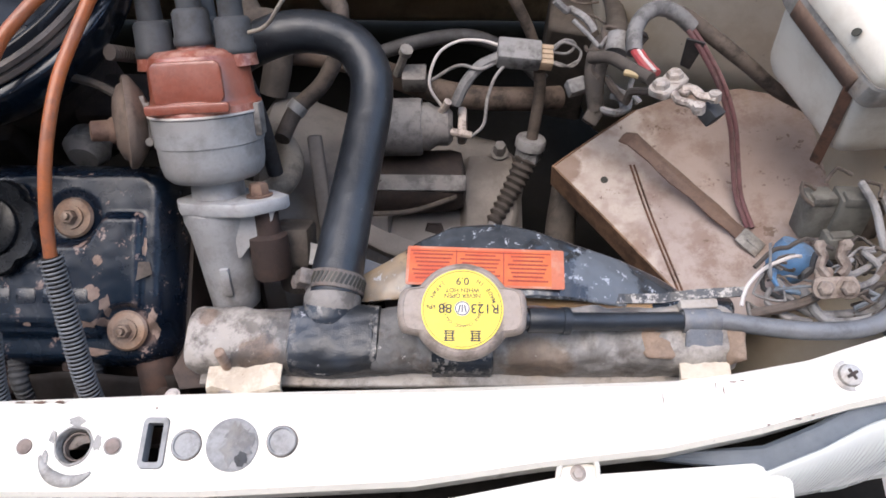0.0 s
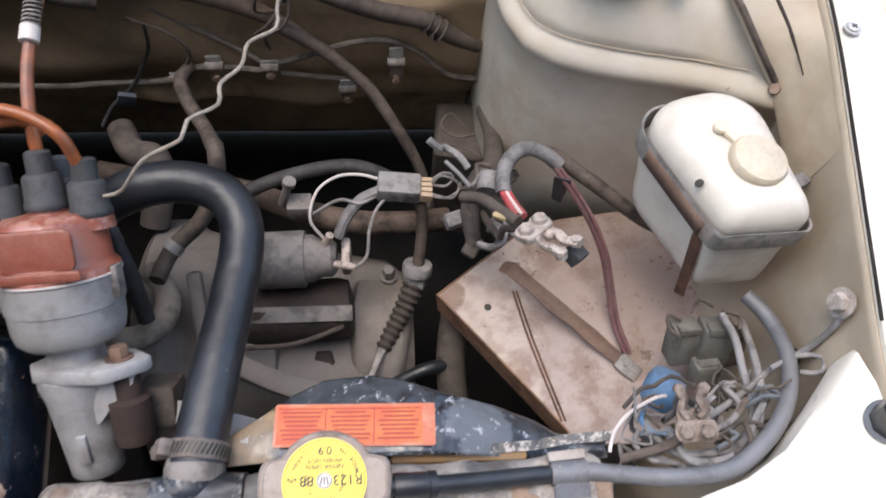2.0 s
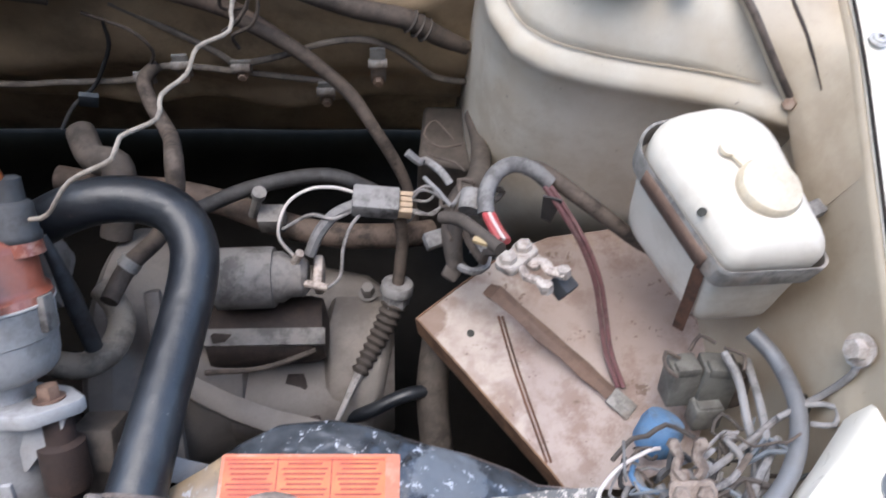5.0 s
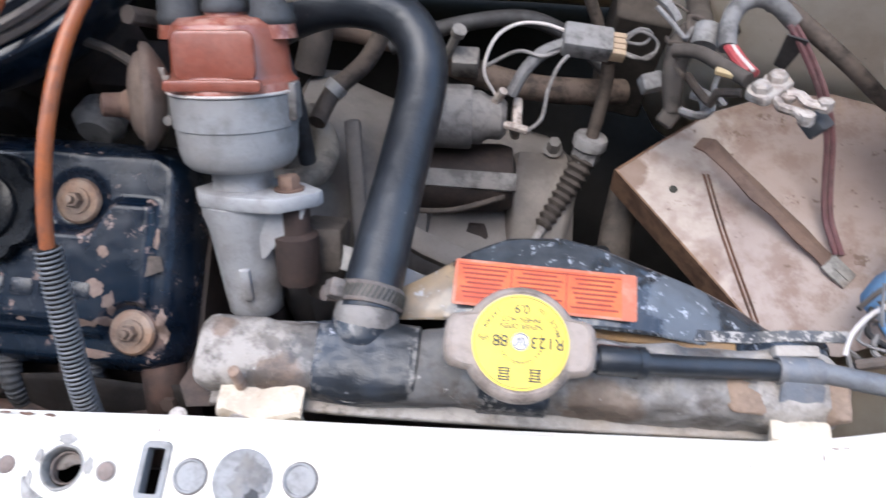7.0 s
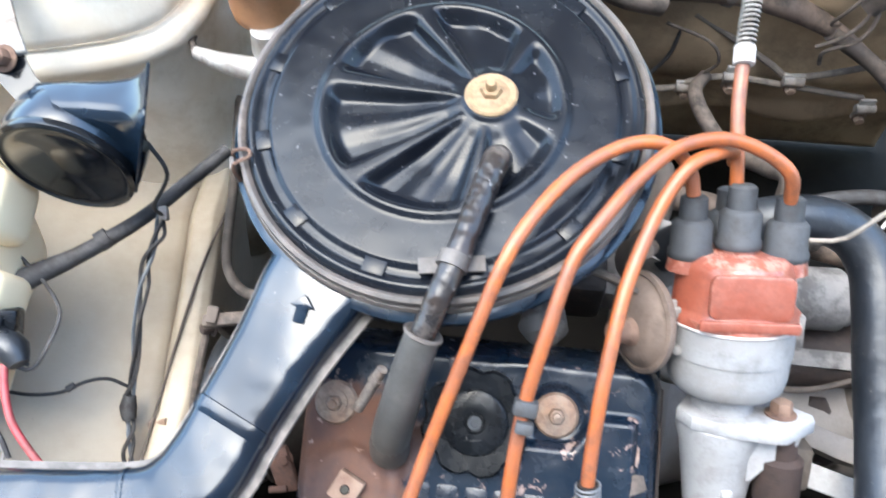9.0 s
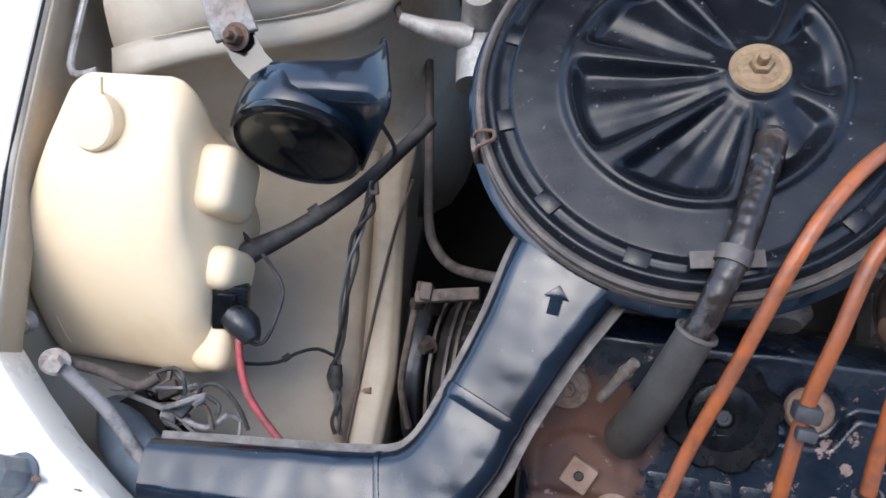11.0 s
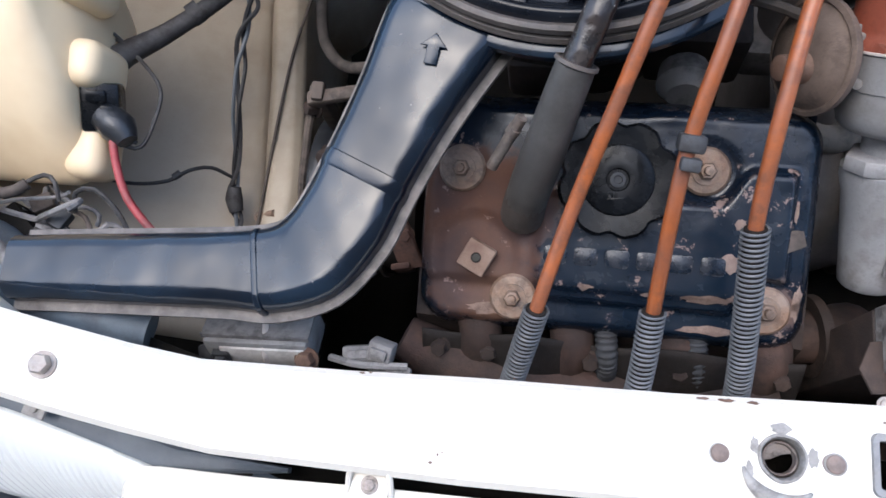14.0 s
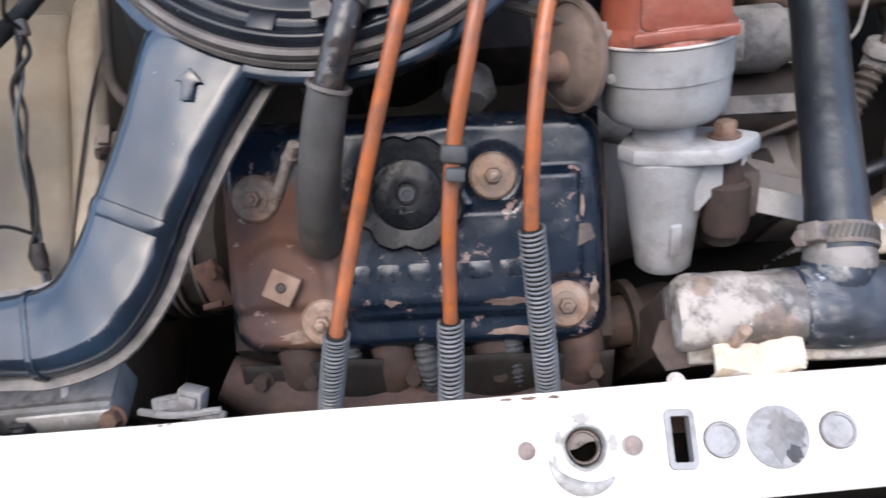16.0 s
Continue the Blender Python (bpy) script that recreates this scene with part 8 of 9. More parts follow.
solo("clamp_block", box(0.013, 0.013, 0.011, pose(0.179, 0.268, 0.712, 10, 20, 40), 0.0012), boot_rubber, "small dark square block by the clamp", "plastic block")
loopc = thing("battery_cable", (0.15, 0.34, 0.66), "dusty grey taped battery cable looped over the tray", "battery cable")
part("loom", tube([(0.1365, 0.324, 0.703), (0.1375, 0.340, 0.704), (0.145, 0.356, 0.704), (0.158, 0.3645, 0.703), (0.172, 0.364, 0.698), (0.185, 0.358, 0.69)], 0.0058, 14), loom_grey, loopc, "dusty grey taped loom")
part("loom_tail", tube([(0.168, 0.366, 0.697), (0.180, 0.366, 0.693), (0.202, 0.354, 0.684), (0.228, 0.340, 0.672), (0.256, 0.328, 0.655), (0.285, 0.322, 0.640)], [0.0055, 0.0058, 0.0060, 0.0058, 0.0052, 0.004], 14), loom_dusty, loopc, "dust-brown wrapped loom")
part("red_wire", tube([(0.1355, 0.326, 0.704), (0.138, 0.315, 0.707), (0.1425, 0.298, 0.714)], 0.0027, 8), red_wire, loopc, "red wire")
part("red_wire", tube([(0.1395, 0.327, 0.703), (0.1425, 0.314, 0.707), (0.147, 0.298, 0.714)], 0.0027, 8), red_wire, loopc, "red wire with a pale stripe")
part("stripe", tube([(0.1375, 0.3265, 0.7058), (0.1403, 0.3145, 0.7095), (0.1448, 0.298, 0.7165)], 0.0012, 6), sticker_edge, loopc)
part("dark_lead", tube([(0.108, 0.330, 0.690), (0.120, 0.322, 0.700), (0.132, 0.306, 0.708), (0.142, 0.292, 0.715)], 0.0045, 10), dusty_rubber, loopc, "dusty dark cable end")
part("ferrule", tube([(0.127, 0.303, 0.708), (0.136, 0.297, 0.712)], 0.0025, 8), brass, loopc, "brass ferrule")
for dx in (0.0, 0.0042):
    part("maroon_wire", tube([(0.180 + dx, 0.352, 0.694), (0.190 + dx, 0.341, 0.686), (0.207 + dx, 0.322, 0.668), (0.2205 + dx, 0.303, 0.645), (0.228 + dx, 0.284, 0.622), (0.2325 + dx, 0.262, 0.607), (0.239 + dx, 0.236, 0.603)], 0.0019, 7), maroon_wire, loopc, "dusty maroon wire")
part("tape_tag", loft([[(0.185 + dx, 0.345 + dy, 0.692 - k) for dx, dy in ((-0.006 + 2 * k * 0.06, 0.002), (0.007 - k * 0.1, -0.002), (0.007 - k * 0.1, -0.0035), (-0.006 + 2 * k * 0.06, 0.0005))] for k in (0.0, 0.014, 0.030)]), loom_black, loopc, "hanging scrap of black tape")
part("back_loom", tube([(0.147, 0.490, 0.60), (0.149, 0.45, 0.615), (0.146, 0.415, 0.63), (0.140, 0.388, 0.645), (0.125, 0.365, 0.655), (0.118, 0.340, 0.655), (0.12, 0.318, 0.64)], [0.008, 0.008, 0.009, 0.010, 0.010, 0.008, 0.006], 12), dusty_rubber, loopc, "dusty dark loom")
part("collar", tube([(0.128, 0.338, 0.685), (0.131, 0.352, 0.688)], 0.0085, 14), loom_grey, loopc, "grey plastic collar")
for k in range(8):
    rnd = random.Random(20 + k)
    p = Vector((rnd.uniform(0.105, 0.135), rnd.uniform(0.33, 0.37), rnd.uniform(0.648, 0.68)))
    pts = [p]
    for _ in range(4):
        pts.append(pts[-1] + Vector((rnd.uniform(-0.012, 0.013), rnd.uniform(-0.016, 0.012), rnd.uniform(-0.006, 0.010))))
    part("strand", tube(pts, rnd.choice((0.0016, 0.0022, 0.0030)), 7), rnd.choice((loom_dusty, dusty_rubber, loom_grey)), loopc)
for pts in (((0.125, 0.44, 0.63), (0.110, 0.452, 0.64), (0.100, 0.436, 0.643), (0.112, 0.422, 0.645), (0.130, 0.428, 0.64)), ((0.100, 0.430, 0.64), (0.104, 0.414, 0.646), (0.122, 0.404, 0.65), (0.130, 0.392, 0.655))):
    part("thin_wire", tube(pts, 0.0010, 6), loom_dusty, loopc)
part("plug", box(0.015, 0.012, 0.012, pose(0.1055, 0.339, 0.643, 15, 0, 20), 0.0015), loom_grey, loopc, "grey plastic plug")
part("plug", box(0.013, 0.018, 0.010, pose(0.119, 0.317, 0.638, 25, 10, -30), 0.003), dusty_rubber, loopc)
part("clip_ring", tube([(0.124, 0.312, 0.65), (0.131, 0.306, 0.655), (0.140, 0.312, 0.652), (0.141, 0.326, 0.648), (0.133, 0.332, 0.645)], 0.003, 8, squash=1.8), loom_grey, loopc)

# ---- coolant expansion tank in its strap ----
et = thing("expansion_tank", (0.275, 0.305, 0.685), "cream plastic expansion tank held in a grey steel strap", "expansion tank")
QUAD = [(0.2575, 0.2505), (0.3215, 0.2535), (0.3050, 0.3700), (0.2165, 0.3520)]  # plan corners


def tank_row(z, inset, radii, dx=0.0, dy=0.0):
    c = sum((Vector(q) for q in QUAD), Vector((0, 0))) / 4
    pts = []
    for q in QUAD:
        d = Vector(q) - c
        pts.append((c.x + d.x - math.copysign(inset, d.x) + dx, c.y + d.y - math.copysign(inset, d.y) + dy))
    return [(x, y, z) for x, y in round_poly(pts, radii, 7)]


R1 = (0.012, 0.010, 0.030, 0.026)
rows = [tank_row(0.684, 0.013, R1, 0.004, -0.004), tank_row(0.6865, 0.0085, R1, 0.004, -0.004), tank_row(0.693, 0.0055, R1, 0.003, -0.004), tank_row(0.712, 0.0045, R1, 0.002, -0.002), tank_row(0.738, 0.0032, R1), tank_row(0.760, 0.0028, R1), tank_row(0.768, 0.0038, R1),
        tank_row(0.7745, 0.0075, R1), tank_row(0.7785, 0.0130, (0.012, 0.010, 0.026, 0.022)), tank_row(0.7803, 0.0200, (0.010, 0.008, 0.020, 0.016)), tank_row(0.7808, 0.0280, (0.005, 0.004, 0.010, 0.008))]
part("tank", loft(dense(rows, 2)), tank_cream, et, "cream translucent plastic tank", smooth=60)
RB = (0.008, 0.007, 0.026, 0.022)
band = [tank_row(0.742, 0.0006, RB), tank_row(0.7585, 0.0, RB), tank_row(0.7602, -0.0012, RB), tank_row(0.7608, 0.0002, RB), tank_row(0.7598, 0.0014, RB), tank_row(0.742, 0.0019, RB)]
v, fs = loft(band, ends=False)
k = len(band[0])
fs += [(5 * k + j, 5 * k + (j + 1) % k, (j + 1) % k, j) for j in range(k)]
stp = part("strap", (v, fs), strap_grey, et, "grey painted steel strap, rusty on one side")
part("strap_side", sheet(lambda a, b: (0.2525 - 0.0242 * a - 0.0006, 0.2630 + 0.0600 * a, 0.7425 + 0.0140 * b), 12, 2), hold_dust, stp, "rust-stained strap side", solid=0.0006)
part("strap_drop", loft([[(x - 0.0030, y + 0.0014, z), (x + 0.0030, y - 0.0026, z), (x + 0.0030, y - 0.0014, z), (x - 0.0030, y + 0.0026, z)] for x, y, z in ((0.2535, 0.2635, 0.744), (0.2540, 0.2630, 0.738), (0.2575, 0.2590, 0.712), (0.2630, 0.2545, 0.672))]), hold_rust, et, "rusty strap leg")
cm2 = pose(0.2845, 0.2935, 0.7805, 3, 5, 20)
part("cap", lathe([(0.0178, -0.003), (0.0188, 0.0), (0.0188, 0.0030), (0.0172, 0.0055), (0.0150, 0.0060), (0.0135, 0.0068), (0.0, 0.0074)], cm2, 36), cap_cream, et, "round yellowed cream cap with a tab")
part("cap_tab", join(box(0.006, 0.016, 0.0035, cm2 @ pose(-0.006, 0.0225, 0.001, 0, 0, 18), 0.0012), lathe([(0.005, 0), (0.005, 0.003), (0, 0.0036)], cm2 @ pose(-0.009, 0.030, 0), 14)), cap_cream, et)
part("cap_tab", box(0.011, 0.007, 0.003, cm2 @ pose(0.006, -0.018, 0.0), 0.001), cap_cream, et)
part("stain", lathe([(0.0030, 0), (0.0026, 0.0005), (0, 0.0006)], pose(0.2475, 0.2835, 0.7725, 0, -38, 0), 12), ink, et, "small dark stain")
part("bracket_tab", box(0.012, 0.010, 0.008, pose(0.327, 0.297, 0.752, 0, 0, 25), 0.0015), loom_grey, et)

# ---- relays and the loose wiring behind the right headlamp ----
rel = thing("relay_cluster", (0.285, 0.23, 0.62), "cluster of dusty olive-grey relays and plugs with many wires", "relays")
for x, y, z, sx, sy, sz, r in ((0.2665, 0.226, 0.650, 0.020, 0.018, 0.034, 4), (0.2885, 0.224, 0.652, 0.024, 0.020, 0.036, -4), (0.304, 0.222, 0.648, 0.014, 0.016, 0.028, 14), (0.283, 0.206, 0.640, 0.020, 0.014, 0.020, 4)):
    part("relay", join(box(sx, sy, sz, pose(x, y, z, -25, 0, r), 0.002), box(sx * 0.8, sy * 0.5, sz * 0.2, pose(x, y + 0.002, z + sz * 0.5, -25, 0, r), 0.001)), relay_olive if x < 0.30 else loom_dusty, rel, "dusty olive-grey relay")
for pts in (((0.262, 0.235, 0.668), (0.252, 0.238, 0.672), (0.250, 0.228, 0.672), (0.258, 0.222, 0.668)), ((0.270, 0.240, 0.668), (0.276, 0.248, 0.675), (0.285, 0.242, 0.676)), ((0.292, 0.240, 0.672), (0.300, 0.232, 0.680), (0.297, 0.222, 0.680))):
    part("wire", tube(pts, 0.0014, 7), loom_dusty, rel)
for k, pts in enumerate((((0.287, 0.234, 0.680), (0.291, 0.215, 0.682), (0.2905, 0.193, 0.682), (0.285, 0.160, 0.690), (0.271, 0.141, 0.698)), ((0.306, 0.232, 0.67), (0.301, 0.20, 0.682), (0.294, 0.175, 0.692), (0.283, 0.152, 0.70), (0.272, 0.138, 0.70)))):
    part("loom", tube(pts, 0.0027, 9), loom_grey, rel, "taped grey wire loom")
solo("blue_cap", lathe([(0.0, 0), (0.012, 0.0), (0.0145, 0.004), (0.0145, 0.018), (0.0125, 0.024), (0.0, 0.026)], align((0.245, 0.186, 0.632), (0.30, 0.55, 0.75)), 24), blue_plastic, "faded blue plastic cap among the wires", "plastic cap")
cable_clamp((0.233, 0.1435, 0.7165), 178, "brown dusty battery cable clamp in the wiring", brown_lead, 0.85)
wires = thing("loose_wiring", (0.24, 0.15, 0.68), "tangle of loose grey and white wires beside the radiator", "wires")
part("earth_wire", tube([(0.182, 0.135, 0.706), (0.186, 0.146, 0.708), (0.198, 0.158, 0.708), (0.218, 0.168, 0.704), (0.226, 0.170, 0.70)], 0.0012, 8), sticker_edge, wires, "white wire")
for k, (pts, r, mt) in enumerate((
        (((0.213, 0.158, 0.690), (0.216, 0.145, 0.695), (0.226, 0.135, 0.696), (0.246, 0.134, 0.696), (0.268, 0.138, 0.700), (0.280, 0.153, 0.702), (0.300, 0.175, 0.694)), 0.0028, loom_grey),
        (((0.250, 0.155, 0.702), (0.275, 0.169, 0.693), (0.305, 0.188, 0.692), (0.325, 0.196, 0.710), (0.329, 0.200, 0.738), (0.331, 0.208, 0.745)), 0.0022, pale_wire),
        (((0.247, 0.145, 0.712), (0.260, 0.150, 0.708), (0.272, 0.162, 0.702), (0.268, 0.176, 0.695)), 0.0021, pale_wire),
        (((0.222, 0.150, 0.700), (0.232, 0.130, 0.700), (0.252, 0.128, 0.700), (0.276, 0.136, 0.704)), 0.0032, loom_grey),
        (((0.205, 0.138, 0.690), (0.216, 0.132, 0.696), (0.232, 0.126, 0.694), (0.25, 0.123, 0.69)), 0.0020, loom_grey),
        (((0.190, 0.132, 0.700), (0.205, 0.134, 0.706), (0.220, 0.138, 0.706), (0.228, 0.142, 0.710)), 0.0030, loom_dusty),
        (((0.206, 0.150, 0.695), (0.200, 0.140, 0.700), (0.210, 0.130, 0.700), (0.224, 0.128, 0.70), (0.226, 0.122, 0.69)), 0.0017, pale_wire),
        (((0.215, 0.166, 0.69), (0.208, 0.156, 0.697), (0.212, 0.148, 0.70), (0.222, 0.146, 0.70)), 0.0016, blue_plastic),
        (((0.209, 0.168, 0.688), (0.203, 0.152, 0.692), (0.214, 0.140, 0.70)), 0.0016, loom_black),
        (((0.300, 0.186, 0.700), (0.318, 0.192, 0.705), (0.330, 0.188, 0.712), (0.326, 0.178, 0.712), (0.314, 0.180, 0.708)), 0.0018, loom_grey))):
    part("wire", tube(pts, r, 8), mt, wires)
for k in range(34):
    rnd = random.Random(120 + k)
    p = Vector((rnd.uniform(0.20, 0.30), rnd.uniform(0.122, 0.185), rnd.uniform(0.675, 0.706)))
    pts = [p]
    for _ in range(4):
        pts.append(pts[-1] + Vector((rnd.uniform(-0.012, 0.016), rnd.uniform(-0.013, 0.013), rnd.uniform(-0.005, 0.006))))
    part("wire", tube(pts, rnd.choice((0.0009, 0.0012, 0.0016, 0.0020)), 6), rnd.choice((loom_grey, loom_dusty, loom_dusty, pale_wire, loom_black, dark_trim, dusty_rubber)), wires)
part("terminal_ring", lathe([(0.0075, 0), (0.0075, 0.002), (0.003, 0.002), (0.003, 0)], align((0.331, 0.208, 0.7455), (-0.8, -0.2, 0.5)), 16, ring=True), zinc, wires)
solo("wing_bolt", hex_bolt(0.0062, 0.007, (0.3285, 0.209, 0.7505), (-0.9, -0.1, 0.4), 1.5), pale_bolt, "dull steel bolt on the inner wing", "bolt", "wing bolts")
solo("wing_hole", lathe([(0.0075, 0), (0.0075, 0.0006), (0, 0.0007)], align((0.3225, 0.196, 0.690), (-1, 0, 0.3)), 20), ink, "dark hole in the inner wing", "hole", kind="structure")

# ---- gearbox, starter, cables ----
gear = thing("gearbox", (-0.03, 0.33, 0.36), "dust-grey alloy gearbox and bell housing with ribs", "gearbox")
part("bell_housing", loft([[(x, 0.318 + r * math.cos(a) * 1.0, 0.455 + r * math.sin(a) * 1.0) for a in [i * math.tau / 36 for i in range(36)]] for x, r in ((-0.165, 0.115), (-0.158, 0.122), (-0.140, 0.122), (-0.128, 0.112), (-0.088, 0.098), (-0.05, 0.085), (-0.045, 0.05))]), gearbox_alloy, gear, "pale dusty bell housing", smooth=30)
part("case", loft([[(x, 0.318 + p[0], 0.435 + p[1]) for p in round_rect(w, h, 0.035, 5)] for x, w, h in ((-0.06, 0.17, 0.16), (0.0, 0.165, 0.15), (0.05, 0.15, 0.135), (0.075, 0.12, 0.11))]), gearbox_alloy, gear, "dusty gear case", smooth=40)
part("flank", loft([[(x, y, z) for x, z in ((x0, 0.40), (x0, zt - 0.01), (x0 + 0.006, zt), (x1 - 0.006, zt), (x1, zt - 0.01), (x1, 0.40))] for y, x0, x1, zt in ((0.235, 0.018, 0.05, 0.47), (0.27, 0.016, 0.066, 0.515), (0.32, 0.014, 0.075, 0.53), (0.352, 0.018, 0.07, 0.515))]), gearbox_alloy, gear, "smooth pale alloy flank", smooth=50)
part("mount_bolt", hex_bolt(0.006, 0.012, (0.052, 0.352, 0.522), (0, 0, 1), 1.4), dull_alloy, gear)
part("rib", box(0.012, 0.15, 0.012, pose(-0.10, 0.26, 0.556, 35, 0, 8), 0.003), gearbox_alloy, gear)
part("lower_arm", loft([[(x, y - 0.009, z - 0.010), (x, y - 0.009, z - 0.001), (x, y - 0.006, z + 0.001), (x, y + 0.006, z + 0.003), (x, y + 0.009, z + 0.002), (x, y + 0.009, z - 0.008)] for x, y, z in ((-0.108, 0.274, 0.560), (-0.075, 0.2535, 0.560), (-0.048, 0.2400, 0.560), (-0.018, 0.2290, 0.559), (0.024, 0.2190, 0.555))]), gearbox_alloy, gear, "pale dusty cast arm")
part("drain_plug", lathe([(0.013, 0), (0.013, 0.008), (0.010, 0.011), (0.0, 0.011)], align((-0.009, 0.274, 0.500), (0, -0.3, 0.9)), 6), dark_rust, gear, "dark oily filler plug")
part("block", box(0.05, 0.06, 0.04, pose(-0.012, 0.266, 0.480), 0.004), dark_rust, gear)
part("elbow", tube([(-0.19, 0.47, 0.60), (-0.174, 0.442, 0.602), (-0.155, 0.435, 0.60), (-0.152, 0.415, 0.585), (-0.16, 0.39, 0.56)], [0.012, 0.012, 0.014, 0.013, 0.013], 16), dusty_rubber, gear, "dusty rubber elbow hose")
part("return_hose", tube([(-0.141, 0.3165, 0.612), (-0.134, 0.310, 0.611), (-0.126, 0.300, 0.610), (-0.1215, 0.285, 0.610), (-0.126, 0.267, 0.612), (-0.140, 0.2555, 0.616), (-0.158, 0.2555, 0.622), (-0.172, 0.262, 0.628)], [0.0088, 0.0088, 0.0092, 0.0098, 0.0098, 0.0095, 0.0092, 0.0092], 18), hose_beige, gear, "thick dust-beige hose bent in a half ring")
part("boot_wire", tube([(-0.1345, 0.300, 0.720), (-0.131, 0.291, 0.704), (-0.128, 0.277, 0.676), (-0.1245, 0.259, 0.642)], [0.0030, 0.0042, 0.0062, 0.0058], 12), boot_rubber, gear, "dark rubber boot on a lead")
solo("bypass_hose", tube([(-0.128, 0.300, 0.625), (-0.120, 0.330, 0.622), (-0.098, 0.350, 0.632), (-0.083, 0.368, 0.655), (-0.080, 0.385, 0.678), (-0.088, 0.405, 0.66), (-0.106, 0.448, 0.625), (-0.124, 0.478, 0.628), (-0.131, 0.497, 0.635), (-0.122, 0.512, 0.637)], [0.0065, 0.0068, 0.0068, 0.0068, 0.0068, 0.0068, 0.0066, 0.0064, 0.006, 0.0055], 14), loom_dusty, "dusty grey-blue rubber heater hose", "hose")
solo("hose_clamp", lathe([(0.0078, -0.004), (0.0084, -0.004), (0.0084, 0.004), (0.0078, 0.004)], align((-0.119, 0.331, 0.623), (0.6, 0.7, 0.3)), 20, ring=True), zinc, "thin steel hose clamp", "hose clamp")
solo("heater_pipe", tube([(-0.22, 0.45, 0.56), (-0.173, 0.443, 0.556), (-0.124, 0.439, 0.555), (-0.074, 0.426, 0.555), (-0.024, 0.407, 0.551), (0.026, 0.398, 0.546), (0.078, 0.400, 0.541), (0.11, 0.41, 0.53)], 0.0115, 16), vac_brown, "dusty brown steel pipe across the gearbox", "pipe")
star = thing("starter_motor", (-0.02, 0.33, 0.52), "dusty grey starter motor with its solenoid", "starter motor")
part("solenoid", lathe([(0.022, 0), (0.0245, 0.002), (0.0245, 0.044), (0.0235, 0.046), (0.0, 0.046)], align((-0.064, 0.334, 0.590), (1, 0.02, 0.02)), 36), dull_alloy, star, "dusty grey solenoid can")
part("solenoid_end", lathe([(0.0205, 0.044), (0.0205, 0.052), (0.0165, 0.058), (0.0165, 0.068), (0.012, 0.072), (0.0, 0.072)], align((-0.064, 0.334, 0.590), (1, 0.02, 0.02)), 24), dull_alloy, star, "dark end cap with terminals")
part("terminal", join(tube([(-0.002, 0.340, 0.604), (0.004, 0.342, 0.618)], 0.0035, 8), tube([(0.006, 0.326, 0.598), (0.024, 0.322, 0.598)], 0.0032, 8), box(0.008, 0.026, 0.024, pose(0.016, 0.338, 0.588), 0.003)), pale_bolt, star)
part("motor", lathe([(0.018, 0), (0.027, 0.003), (0.028, 0.010), (0.028, 0.085), (0.025, 0.095), (0.012, 0.098)], align((-0.078, 0.307, 0.538), (1, 0.06, 0.0)), 32), dark_rust, star, "dark oily motor body")
part("band", loft([[(x, y, z) for y, z in ((0.290, 0.560), (0.302, 0.566), (0.302, 0.564), (0.290, 0.557))] for x in (-0.08, 0.02)]), dull_alloy, star)
part("stay", tube([(-0.075, 0.272, 0.548), (-0.03, 0.275, 0.548), (0.012, 0.288, 0.552)], 0.0024, 8), loom_dusty, star)
plugc = thing("wire_connector", (0.066, 0.376, 0.63), "grey taped wire connector with looping wires", "connector")
KM = pose(0.062, 0.3765, 0.636, 0, 4, -3)
part("tape", box(0.036, 0.021, 0.016, KM, 0.002), loom_grey, plugc, "grey tape wrapping")
for k in range(4):
    part("pin", box(0.011, 0.0042, 0.010, KM @ pose(0.0225, -0.0075 + 0.005 * k, -0.001), 0.0006), tan_terminal, plugc, "tan plastic pin sleeve")
for pts, r, mt in ((((0.047, 0.384, 0.637), (0.030, 0.387, 0.640), (0.011, 0.384, 0.642), (-0.005, 0.370, 0.642), (-0.0115, 0.352, 0.628), (-0.002, 0.344, 0.610), (0.004, 0.341, 0.602)), 0.0013, sticker_edge),
                   (((0.045, 0.371, 0.633), (0.030, 0.362, 0.635), (0.012, 0.366, 0.634), (-0.010, 0.362, 0.62)), 0.0014, pale_wire),
                   (((0.046, 0.375, 0.634), (0.030, 0.367, 0.632), (0.018, 0.357, 0.622), (0.010, 0.346, 0.608)), 0.0048, loom_grey),
                   (((0.050, 0.368, 0.632), (0.042, 0.358, 0.628), (0.0365, 0.345, 0.618), (0.034, 0.330, 0.603), (0.024, 0.321, 0.598)), 0.0014, pale_wire),
                   (((0.088, 0.382, 0.636), (0.100, 0.388, 0.640), (0.108, 0.384, 0.640), (0.102, 0.376, 0.638), (0.090, 0.378, 0.636)), 0.0012, pale_wire),
                   (((0.088, 0.377, 0.635), (0.098, 0.382, 0.644), (0.112, 0.376, 0.640), (0.106, 0.366, 0.634), (0.090, 0.371, 0.633)), 0.0012, pale_wire),
                   (((0.088, 0.370, 0.633), (0.100, 0.366, 0.634), (0.111, 0.370, 0.637)), 0.0012, pale_wire)):
    part("wire", tube(pts, r, 8, 0.003), mt, plugc)
speedo = thing("speedometer_cable", (0.06, 0.30, 0.50), "dusty grey cable with a ribbed rubber boot", "cable")
part("cable", tube([(0.080, 0.372, 0.622), (0.0825, 0.366, 0.60), (0.081, 0.354, 0.578), (0.0785, 0.342, 0.560)], 0.0052, 12), loom_dusty, speedo)
